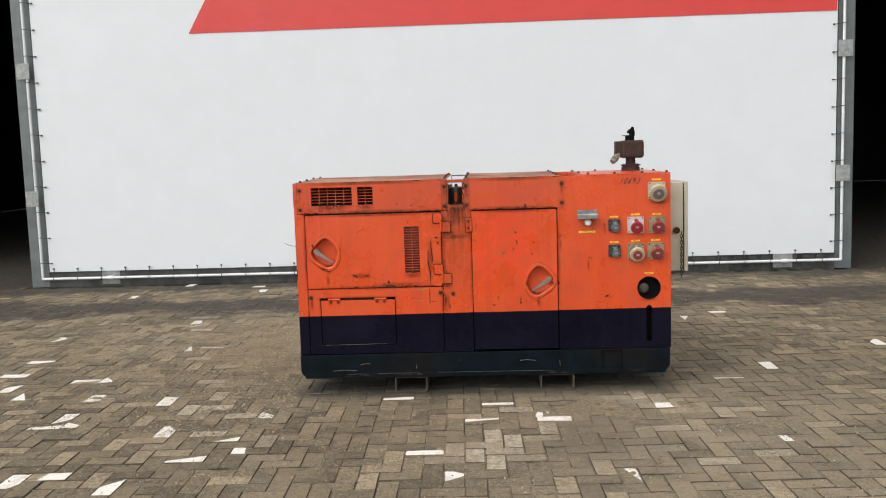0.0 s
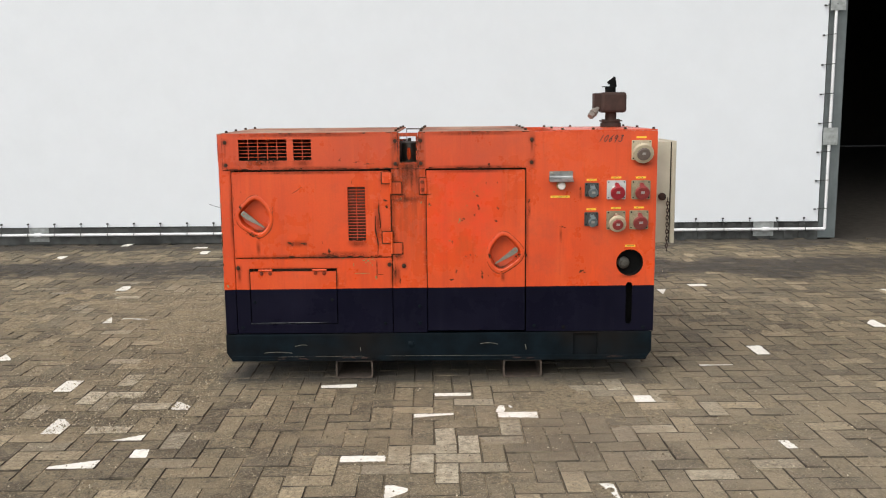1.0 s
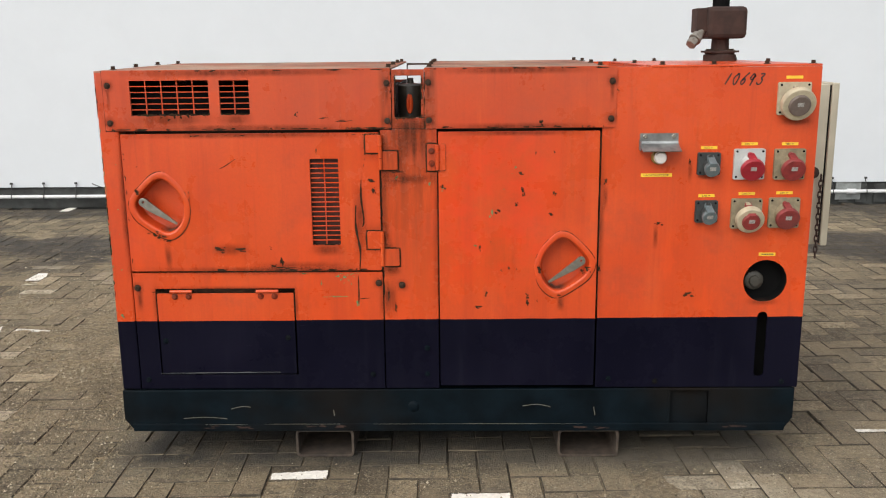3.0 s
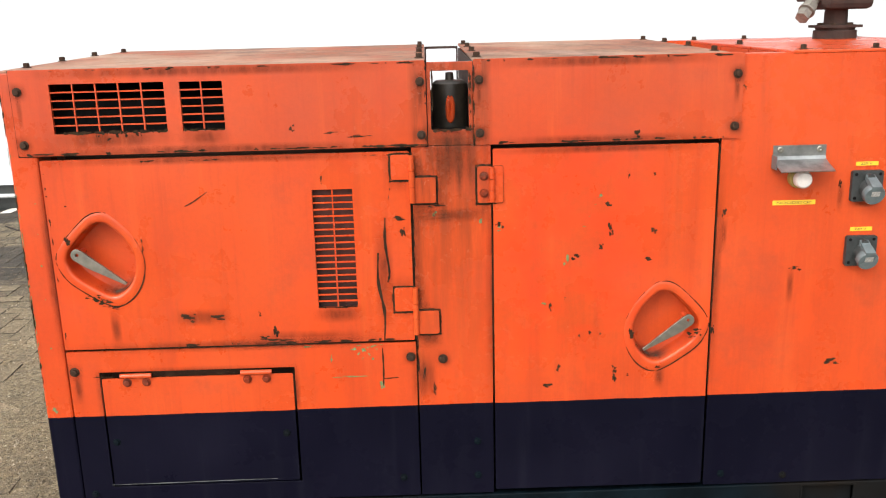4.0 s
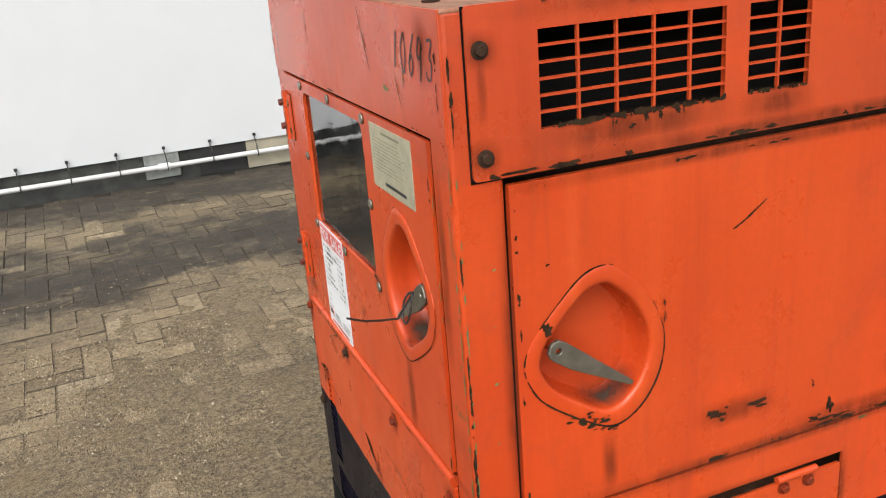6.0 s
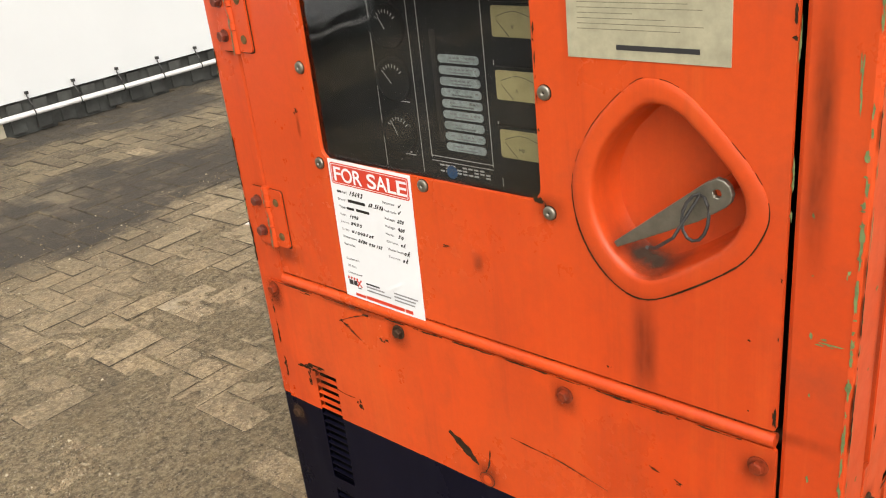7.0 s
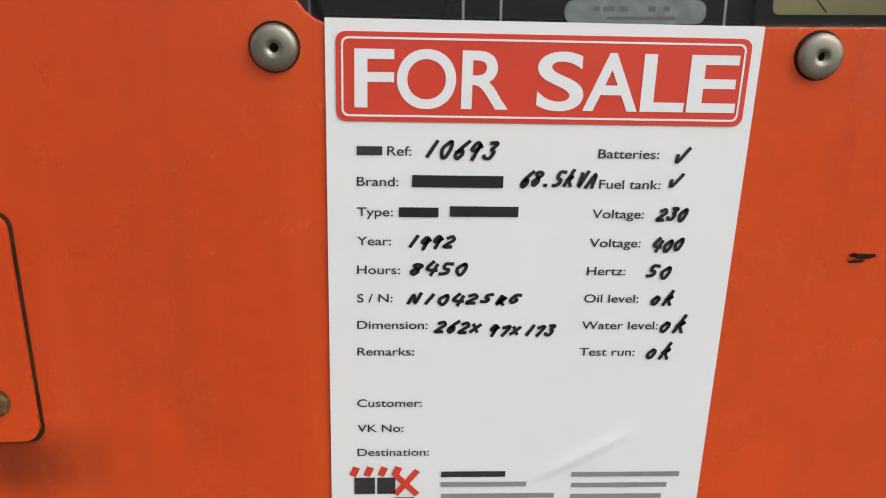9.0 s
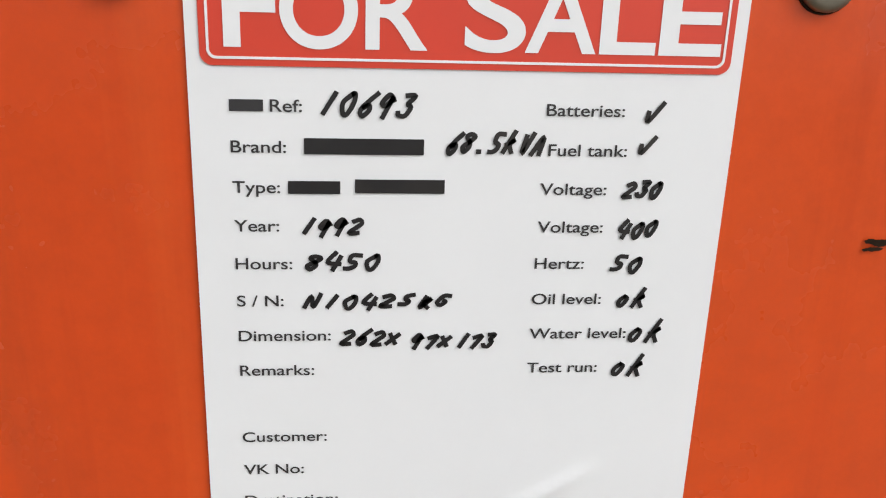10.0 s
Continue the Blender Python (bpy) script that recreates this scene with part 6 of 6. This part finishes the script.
# Sill runs paint the shading above and below it, with dirt; others are wear.
edge_wear("edge_wear", end, [(0.905, 0.56, 0.905, 0.745, 12, 0.03, 0.0045), (0.902, 0.57, 0.902, 0.62, 6, 0.03, 0.008), (0.09, 0.7615, 0.6, 0.7615, 40, 0.05, 0.0035), (0.45, 0.7615, 0.86, 0.7615, 24, 0.05, 0.003), (0.10, 0.7825, 0.85, 0.7825, 30, 0.06, 0.003), (0.929, 0.6, 0.929, 1.4, 16, 0.06, 0.006), (0.78, 0.612, 0.86, 0.612, 6, 0.03, 0.01), (0.343, 0.990, 0.358, 0.996, 9, 0.012, 0.010), (0.072, 0.8, 0.072, 1.26, 6, 0.03, 0.005), (0.1, 1.27, 0.86, 1.27, 7, 0.04, 0.005), (0.02, 1.3, 0.02, 1.42, 5, 0.04, 0.007), (0.05, 1.277, 0.9, 1.277, 5, 0.04, 0.005), (0.346, 1.0, 0.346, 1.24, 6, 0.03, 0.004), (0.07, 0.8, 0.3, 0.8, 3, 0.02, 0.005)], CHIP, gen)
edge_wear("primer_wear", end, [(0.004, 0.56, 0.004, 1.26, 44, 0.035, 0.0045), (0.03, 0.6, 0.05, 1.1, 6, 0.014, 0.004), (0.930, 0.7, 0.930, 1.2, 10, 0.03, 0.004), (0.004, 0.85, 0.006, 1.1, 16, 0.03, 0.006), (0.068, 1.0, 0.068, 1.2, 4, 0.06, 0.004)], PRIMER, gen)
chips("primer_spots", end, [(0.208, 1.317, 0.03, 0.010), (0.135, 1.339, 0.006, 0.036), (0.022, 1.243, 0.005, 0.010), (0.016, 1.15, 0.004, 0.05), (0.012, 0.98, 0.006, 0.02), (0.024, 0.90, 0.03, 0.005), (0.910, 0.70, 0.004, 0.02), (0.030, 0.905, 0.012, 0.004)], PRIMER, gen)
bm = bmesh.new()
for u0, u1, v0, v1 in ((0.926, 0.974, 1.144, 1.206), (0.980, 1.036, 1.084, 1.148), (0.924, 0.974, 0.803, 0.866), (0.980, 1.036, 0.740, 0.802), (1.139, 1.172, 1.080, 1.172)):
    for a, b in (((u0 - 0.002, v0 - 0.0035), (u1 + 0.003, v0 - 0.0035)), ((u0 - 0.003, v0 - 0.004), (u0 - 0.003, v1)), ((u1 + 0.003, v0 - 0.004), (u1 + 0.003, v1)), ((u0, v1 + 0.002), (u1, v1 + 0.002))):
        mid = [(a[0] + (b[0] - a[0]) * k / 4, a[1] + (b[1] - a[1]) * k / 4) for k in range(5)]
        ribbon(bm, front, mid, 0.008, surface(front, *a) + 0.0010, 0.6)
part("caked_edges", bm, CHIP, gen, kind="stuff")
bm = bmesh.new()
for pts, wd in (([(0.907, 1.045), (0.905, 0.985), (0.913, 0.91), (0.909, 0.885)], 0.008), ([(0.886, 0.955), (0.884, 0.88), (0.897, 0.80), (0.894, 0.728)], 0.008), ([(0.887, 0.70), (0.886, 0.60)], 0.005), ([(0.886, 0.617), (0.925, 0.62)], 0.004), ([(0.415, 1.092), (0.435, 1.102), (0.470, 1.125)], 0.0035)):
    ribbon(bm, front, pts, wd * 1.15, surface(front, *pts[0]) + 0.0009, 0.55)
part("scratches", bm, CHIP, gen, kind="stuff")
bm = bmesh.new()
for pts, wd in (([(0.738, 0.731), (0.722, 0.722), (0.699, 0.708)], 0.0030), ([(0.738, 0.731), (0.710, 0.744), (0.681, 0.755)], 0.0018), ([(0.422, 0.638), (0.386, 0.635), (0.348, 0.632), (0.311, 0.624), (0.275, 0.616)], 0.0024), ([(0.205, 0.629), (0.180, 0.626), (0.150, 0.618)], 0.0020), ([(0.463, 0.600), (0.467, 0.574), (0.474, 0.559)], 0.0030),
                ([(0.531, 0.601), (0.512, 0.588), (0.492, 0.571)], 0.0150), ([(0.783, 0.594), (0.758, 0.590), (0.735, 0.591)], 0.0020), ([(0.214, 0.680), (0.203, 0.676)], 0.003), ([(0.182, 0.674), (0.174, 0.671)], 0.003), ([(0.311, 1.42), (0.29, 1.37), (0.275, 1.335)], 0.003), ([(0.63, 1.40), (0.632, 1.36)], 0.003), ([(0.626, 1.335), (0.628, 1.29)], 0.002), ([(0.168, 1.345), (0.150, 1.30)], 0.0025)):
    ribbon(bm, end, pts, wd * 1.25, surface(end, *pts[0]) + 0.0009, 0.75)
part("scratches", bm, CHIP, gen, kind="stuff")
# Dark strokes paint the gap's shade and chipped enamel round each handle rim.
bm = bmesh.new()
for side, c, m, w in ((front, c1, 1, 0.003), (front, c2, -1, 0.003), (end, ce, 1, 0.003)):
    edge = pick_loop(*c, 1.005, m)
    n = len(edge)
    r = random.Random(int(c[0] * 1000))
    wide, k = 0.0010, 0
    while k < n:
        wide = min(0.0030, max(0.0002, wide + r.uniform(-0.0011, 0.0010)))
        low = edge[k][1] < c[1] - 0.04 or m * (edge[k][0] - c[0]) < -0.085
        if wide > 0.0009 or low and wide > 0.0005:
            ribbon(bm, side, [edge[k], edge[(k + 1) % n]], (wide + (0.0012 if low else 0)) * (0.5 if side is end else 1.0), w + 0.0012 + 0.00001 * (k % 3))
        k += 1
part("rim_gap_and_wear", bm, CHIP, gen, kind="stuff")
skin = surface(end, 0.473, 0.546)
blister = part("paint_blister", turned(end, 0.473, 0.546, [(0.0125, skin), (0.0105, skin + 0.0007), (0.0070, skin + 0.0011), (0.003, skin + 0.0012)], 22), PAINT, gen, smooth=True)
bm = bmesh.new()
ribbon(bm, end, [(0.473 + 0.0130 * math.cos(a), 0.546 + 0.0115 * math.sin(a)) for a in [2 * math.pi * k / 18 for k in range(19)]], 0.0017, skin + 0.0013, 0.4)
part("blister_outline", bm, CHIP, blister, "dark outline round the blister")
handwriting_bm = handwriting(bmesh.new(), front, "10693", 2.142, 1.362, 0.043, 0.0275, 0.0046, 0.0008, 0.40, 0.08)
part("marker_writing", handwriting_bm, INK, gen, "handwritten number in black marker")
flip_end = lambda u, v, w=0.0: end(-u, v, w)
part("marker_writing", handwriting(bmesh.new(), flip_end, "10693", -0.172, 1.343, 0.058, 0.030, 0.0036, 0.0028, 0.12, 0.12), INK, gen, "handwritten number in black marker")
smudges("grime", front, [(0.044, 1.34, 0.014, 0.10), (1.004, 1.35, 0.014, 0.08), (1.772, 1.35, 0.016, 0.09), (1.146, 1.35, 0.014, 0.08), (0.26, 1.262, 0.34, 0.05), (0.48, 1.262, 0.14, 0.05), (0.5, 1.231, 0.95, 0.03), (1.45, 1.231, 0.62, 0.028), (0.21, 0.78, 0.03, 0.11), (0.43, 0.802, 0.16, 0.05), (0.78, 0.8, 0.14, 0.05), (0.95, 1.17, 0.09, 0.12), (1.0, 1.11, 0.1, 0.12), (0.95, 0.84, 0.09, 0.12), (1.0, 0.77, 0.09, 0.12), (1.08, 1.19, 0.13, 0.14), (1.155, 1.12, 0.07, 0.14)], gen)
smudges("grime", front, [(0.985, 1.10, 0.06, 0.24), (0.985, 0.79, 0.06, 0.22), (1.01, 0.73, 0.08, 0.08), (1.02, 1.06, 0.1, 0.08), (1.045, 1.17, 0.02, 0.20), (1.07, 1.19, 0.016, 0.16), (1.095, 1.18, 0.02, 0.18), (1.12, 1.20, 0.016, 0.12), (1.08, 1.235, 0.12, 0.05), (0.974, 0.95, 0.05, 0.52), (1.176, 0.85, 0.04, 0.66), (1.74, 0.88, 0.045, 0.72), (0.5, 1.208, 0.95, 0.026), (1.45, 1.208, 0.6, 0.024), (0.07, 0.95, 0.04, 0.55), (0.152, 0.6, 0.03, 0.14), (0.655, 0.6, 0.03, 0.14), (0.976, 0.62, 0.04, 0.2), (0.5, 1.42, 0.95, 0.03), (1.45, 1.42, 0.6, 0.03), (0.9, 0.9, 0.05, 0.3), (1.08, 1.05, 0.2, 0.04), (0.5, 0.724, 0.9, 0.035), (0.7, 0.735, 0.4, 0.05), (0.4, 0.652, 0.56, 0.035), (0.25, 0.626, 0.09, 0.04), (0.56, 0.626, 0.09, 0.04), (0.093, 0.62, 0.03, 0.1), (1.61, 0.6, 0.03, 0.07), (1.0, 0.62, 0.06, 0.16), (1.94, 0.84, 0.02, 0.1), (2.05, 1.07, 0.02, 0.09), (1.76, 0.98, 0.02, 0.1), (2.33, 0.6, 0.14, 0.03), (2.4, 1.24, 0.13, 0.03), (2.11, 1.05, 0.08, 0.02)], gen)
smudges("grime", front, [(u, v, 0.05, 0.05) for u, v in (*APRON_BOLTS, (0.088, 0.661), (0.960, 0.676), (1.043, 0.668))], gen)
smudges("grime", end, [(0.452, 0.892, 0.02, 0.03)] + [(u, v - 0.004, 0.050, 0.056) for u, v in ((0.893, 0.747), (0.614, 0.746), (0.331, 0.739), (0.086, 0.735), (0.893, 0.508), (0.885, 0.854), (0.885, 0.904), (0.885, 1.157), (0.885, 1.206))] + [(0.338, 0.985, 0.05, 0.04), (0.220, 0.840, 0.038, 0.16), (0.759, 1.035, 0.008, 0.04), (0.893, 0.735, 0.04, 0.06), (0.842, 0.82, 0.09, 0.04), (0.82, 0.6, 0.06, 0.05), (0.7, 0.76, 0.2, 0.012), (0.885, 0.87, 0.05, 0.11), (0.06, 1.38, 0.06, 0.1), (0.2, 0.93, 0.08, 0.03), (0.47, 0.555, 0.06, 0.05), (0.045, 1.1, 0.03, 0.3), (0.1, 0.78, 0.2, 0.02)], gen)


# ==== for-sale notice ====
notice = thing("for_sale_notice", "white printed for-sale sheet filled in with black marker", "notice")
SA = Vector((-0.15552, -0.00289)).normalized()
SB = Vector((0.00477, -0.21371)).normalized()


def paper(s, q, w=0.0):
    """On the sheet, in millimetres from its upper left corner."""
    p = Vector((0.7087, 0.9956)) + SA * (s / 1000) + SB * (q / 1000)
    return end(p.x, p.y, 0.0034 + w)


def page(u, v, w=0.0):
    """As paper(), in metres with v upwards."""
    return paper(u * 1000, -v * 1000, w)


def bent(s, q):
    """Crease across the lower right corner."""
    d = abs((s - 103) * 0.49 + (q - 176) * 0.87)
    return 0.0011 * math.exp(-(d / 2.2) ** 2) * max(0, min(1, (s - 84) / 12)) * max(0, min(1, (126 - s) / 10))


bm = bmesh.new()
nx, ny = 78, 107
g = [[bm.verts.new(paper(155.5 * i / nx, 213.8 * j / ny, bent(155.5 * i / nx, 213.8 * j / ny) + 0.0006)) for i in range(nx + 1)] for j in range(ny + 1)]
for j in range(ny):
    for i in range(nx):
        bm.faces.new((g[j][i], g[j][i + 1], g[j + 1][i + 1], g[j + 1][i]))
rim = [g[0][i] for i in range(nx + 1)] + [g[j][nx] for j in range(1, ny + 1)] + [g[ny][i] for i in range(nx - 1, -1, -1)] + [g[j][0] for j in range(ny - 1, 0, -1)]
low = [bm.verts.new(v.co + Vector((0.0007, 0, 0))) for v in rim]
for k in range(len(rim)):
    bm.faces.new((rim[k - 1], rim[k], low[k], low[k - 1]))
sheet = part("paper", bm, PAPER, notice, smooth=True)
head = part("red_header", plate(page, rounded(rect(0.0037, 0.1517, -0.0359, -0.0043), 0.0035), [], 0.0010, 0.0006), RED_INK, notice, "red header field")
part("header_line", plate(page, rounded(rect(0.0056, 0.1498, -0.0341, -0.0061), 0.0025), [rounded(rect(0.0063, 0.1491, -0.0334, -0.0068), 0.002)], 0.0012, 0.0009), PAPER, head, "white line")
HEADER = (("F", 0.0102, 0.0140), ("O", 0.0252, 0.0210), ("R", 0.0482, 0.0170), ("S", 0.0752, 0.0170), ("A", 0.0922, 0.0200), ("L", 0.1132, 0.0160), ("E", 0.1302, 0.0180))
for letter, at, wide in HEADER:
    lettering("lettering", letter, page, at, -0.0304, 0.0200, PAPER, head, 0.0012, width=wide, weight=0.016)
LABELS = (("Ref:", 22.0, 48.3), ("Brand:", 10.9, 59.9), ("Type:", 10.9, 71.6), ("Year:", 10.9, 83.1), ("Hours:", 10.9, 94.7), ("S / N:", 10.9, 106.4), ("Dimension:", 10.9, 117.7), ("Remarks:", 10.9, 129.2),
          ("Customer:", 10.8, 152.2), ("VK No:", 10.8, 163.8), ("Destination:", 10.8, 175.1), ("Batteries:", 99.7, 48.4), ("Fuel tank:", 101.0, 60.0), ("Voltage:", 99.4, 71.6), ("Voltage:", 99.4, 83.2),
          ("Hertz:", 99.3, 94.7), ("Oil level:", 99.2, 106.2), ("Water level:", 99.2, 117.7), ("Test run:", 99.2, 129.3))
for text, s, q in LABELS:
    lettering("lettering", text, page, s / 1000, -q / 1000, 0.0034, GREY_INK, notice, 0.0009, stretch=1.24, weight=0.009)
bars("small_print", page, [(0.0109, 0.0202, -0.0483, -0.0450)], GREY_INK, notice, 0.0009)
PEN = 0.00136
HAND = (("10693", 34.5, 49.5, 7.2, 5.4), ("68.5kVA", 70.6, 60.2, 6.6, 4.1), ("1992", 29.2, 84.4, 5.2, 4.6), ("8450", 30.2, 95.4, 5.2, 5.7), ("N1042SKG", 29.8, 107.3, 4.5, 5.6),
        ("262x", 40.6, 119.2, 5.3, 4.6), ("97x", 61.8, 120.6, 5.0, 4.3), ("173", 76.0, 120.5, 5.0, 4.0), ("v", 127.6, 50.8, 6.0, 4.6), ("v", 126.6, 59.9, 5.2, 4.6), ("230", 123.6, 72.9, 5.3, 3.9),
        ("400", 123.0, 84.9, 5.2, 4.1), ("50", 122.2, 95.9, 5.2, 4.9), ("ok", 125.0, 107.6, 6.4, 4.8), ("ok", 129.6, 119.6, 8.0, 5.6), ("ok", 125.4, 131.2, 7.6, 5.4))
for text, s, q, h, adv in HAND:
    bm = handwriting(bmesh.new(), page, text, s / 1000, -q / 1000, h / 1000, adv / 1000, PEN, 0.0010, 0.42, 0.12)
    part("marker_writing", bm, INK, notice)
for bar in ((0.0312, 0.0650, -0.0602, -0.0556), (0.0265, 0.0413, -0.0718, -0.0680), (0.0455, 0.0713, -0.0715, -0.0674)):
    bars("marker_bar", page, [bar], INK, notice, 0.0010)
bars("printed_bar", page, [(0.0455, 0.0724, -0.1855, -0.1828)], GREY_INK, notice, 0.0010)
bars("printed_bar", page, [(0.0455, 0.0815, -0.1903, -0.1880), (0.0457, 0.0936, -0.1960, -0.1937), (0.1004, 0.1464, -0.1858, -0.1835), (0.1006, 0.1415, -0.1911, -0.1888), (0.1007, 0.1397, -0.1966, -0.1943)], PALE_INK, notice, 0.0010)
bars("web_bar", page, [(0.0204, 0.0415, -0.2100, -0.2055), (0.0430, 0.1180, -0.2100, -0.2045), (0.1200, 0.1344, -0.2100, -0.2045)], RED_INK, notice, 0.0010)
mark = bars("logo_mark", page, [(0.0095, 0.0180, -0.1935, -0.1855), (0.0190, 0.0265, -0.1935, -0.1855), (0.0260, 0.0345, -0.1970, -0.1953)], GREY_INK, notice, 0.0010)
bm = bmesh.new()
ribbon(bm, page, [(0.0272, -0.1930), (0.0350, -0.1830)], 0.0026, 0.0010)
ribbon(bm, page, [(0.0272, -0.1850), (0.0350, -0.1932)], 0.0026, 0.0011)
for k in range(4):
    ribbon(bm, page, [(0.0092 + 0.0058 * k, -0.1836), (0.0100 + 0.0058 * k, -0.1816)], 0.0030, 0.0010)
part("logo_cross", bm, RED_INK, mark)

# ==== pipe frame, ties and plates of the banner ====
def rod(name, a, b, r, mat, parent, n=12):
    return part(name, tube([a, b], r, n), mat, parent, smooth=True)


FY = WALL_Y - 0.035
pipe_frame = thing("pipe_frame", "white pipe frame tied round the banner's edge", "frame")
rod("pipe", (-4.55, FY, 0.118), (5.69, FY, 0.118), 0.0175, PIPE, pipe_frame)
rod("pipe", (-4.55, FY, 0.118), (-4.55, FY, 5.15), 0.0175, PIPE, pipe_frame)
rod("pipe", (5.69, FY, 0.118), (5.69, FY, 5.15), 0.0175, PIPE, pipe_frame)
STEP = 0.318


def tie(x, z, along):
    """Black cable tie round the pipe, reaching to an eyelet in the banner's hem."""
    b = bmesh.new()
    if along == "x":
        pts = [(x, FY + 0.025 * math.sin(a), 0.118 + 0.025 * math.cos(a)) for a in [2 * math.pi * k / 12 for k in range(13)]] + [(x, FY - 0.008, 0.17), (x - 0.006, WALL_Y - 0.012, 0.222), (x - 0.006, WALL_Y - 0.02, 0.245)]
    else:
        s = 1 if x < 0 else -1
        pts = [(x + 0.025 * math.cos(a), FY + 0.025 * math.sin(a), z) for a in [2 * math.pi * k / 12 for k in range(13)]] + [(x + s * 0.05, FY - 0.006, z - 0.004), (x + s * 0.10, WALL_Y - 0.012, z - 0.010), (x + s * 0.12, WALL_Y - 0.02, z - 0.012)]
    ob = part("tie", tube(pts, 0.0042, 6), BLACK, pipe_frame)
    part("tie_head", boxed((pts[-1][0] - 0.010, pts[-1][0] + 0.010, WALL_Y - 0.028, WALL_Y - 0.008, pts[-1][2] - 0.008, pts[-1][2] + 0.010)), BLACK, ob)


for k in range(32):
    tie(-4.40 + STEP * k, 0, "x")
for k in range(12):
    tie(-4.55, 0.33 + 0.333 * k, "z")
    tie(5.69, 0.36 + 0.333 * k, "z")
CLEAR = simple("pale_plastic_plate", (0.27, 0.29, 0.28), 0.3, vary=0.35, scale=20, dirty=0.5)
for x, z in ((-4.59, 2.80), (-4.60, 1.17), (5.70, 2.72), (5.69, 1.20)):
    part("joint_plate", boxed((x - 0.085, x + 0.085, FY - 0.026, FY - 0.018, z - 0.10, z + 0.10)), CLEAR, pipe_frame, "pale plastic plate at a pipe joint", bevel=0.003)
for x in (-3.66, 0.02, 4.99):
    pl = part("joint_plate", boxed((x - 0.12, x + 0.12, WALL_Y + 0.012, WALL_Y + 0.022, 0.03, 0.205)), CLEAR, pipe_frame, "pale plastic plate at a pipe joint", bevel=0.003)
    rod("sleeve", (x - 0.03, FY, 0.118), (x + 0.05, FY, 0.118), 0.026, PIPE, pl)
PALE = simple("pale_yellow_board", (0.36, 0.33, 0.25), 0.8, vary=0.2, scale=6, dirty=0.4)
BLACKISH = simple("black_rubber_strip", (0.02, 0.02, 0.021), 0.7, vary=0.3, scale=10)
part("plinth_board", boxed((0.62, 1.45, WALL_Y + 0.018, WALL_Y + 0.04, 0.0, 0.2)), PALE, hall)
part("plinth_board", boxed((0.28, 0.60, WALL_Y + 0.022, WALL_Y + 0.04, 0.0, 0.2)), BLACKISH, hall)
part("plinth_board", boxed((-4.49, -1.2, WALL_Y + 0.022, WALL_Y + 0.04, 0.0, 0.195)), PLINTH, hall)
for k in range(24):
    x = 1.5 + 0.17 * k
    part("plinth_rib", boxed((x, x + 0.10, WALL_Y + 0.016, WALL_Y + 0.04, 0.0, 0.19)), PLINTH, hall, bevel=0.006)

# ==== grit and crumbs between the stones ====
verts, faces = [], []
shape = np.array([(1, 0, -0.3), (-0.6, 0.8, -0.3), (-0.5, -0.9, -0.3), (0.05, 0.1, 0.75)])
for _ in range(60000):
    x, y = (rng.uniform(-2.6, 3.4), rng.uniform(-2.2, 3.6)) if rng.random() < 0.4 else (-abs(rng.normal(0, 0.9)), rng.uniform(-0.9, 2.8))
    if x > -0.05 and -0.05 < y < 0.95:
        continue
    a, size = rng.uniform(0, 6.3), 0.0015 + 0.0036 * rng.random() ** 3 + (0.003 if rng.random() < 0.016 else 0)
    c, s = math.cos(a), math.sin(a)
    k = 4 * len(verts)
    verts.append(shape @ np.array(((c, -s, 0), (s, c, 0), (0, 0, 1))) * size * (1 + 0.5 * rng.random()) + (x, y, 0.0008))
    faces += [(k, k + 1, k + 3), (k + 1, k + 2, k + 3), (k + 2, k, k + 3)]
GRIT, gn, gl, gs = material("mixed_grit")
tone = gn.new("ShaderNodeValToRGB")
tone.color_ramp.elements[0].color, tone.color_ramp.elements[1].color = (0.085, 0.065, 0.038, 1), (0.50, 0.44, 0.32, 1)
tone.color_ramp.elements.new(0.55).color = (0.17, 0.135, 0.082, 1)
tone.color_ramp.elements.new(0.85).color = (0.30, 0.25, 0.17, 1)
gl.new(gn.new("ShaderNodeNewGeometry").outputs["Random Per Island"], tone.inputs[0])
gl.new(tone.outputs[0], gs.inputs["Base Color"])
gs.inputs["Roughness"].default_value = 0.9
grit = new("grit", from_arrays("grit", verts, faces, GRIT))
tagged(grit, "pale grit and crumbs lying on the paving stones", "grit", kind="stuff")

# ==== single paving stones ====
single_mesh = from_arrays("paving_stone", [RINGS], STONE_FACES, PAVER, STONE_EDGE)
for m in single:
    shared("paving_stone", single_mesh, m, pavement)
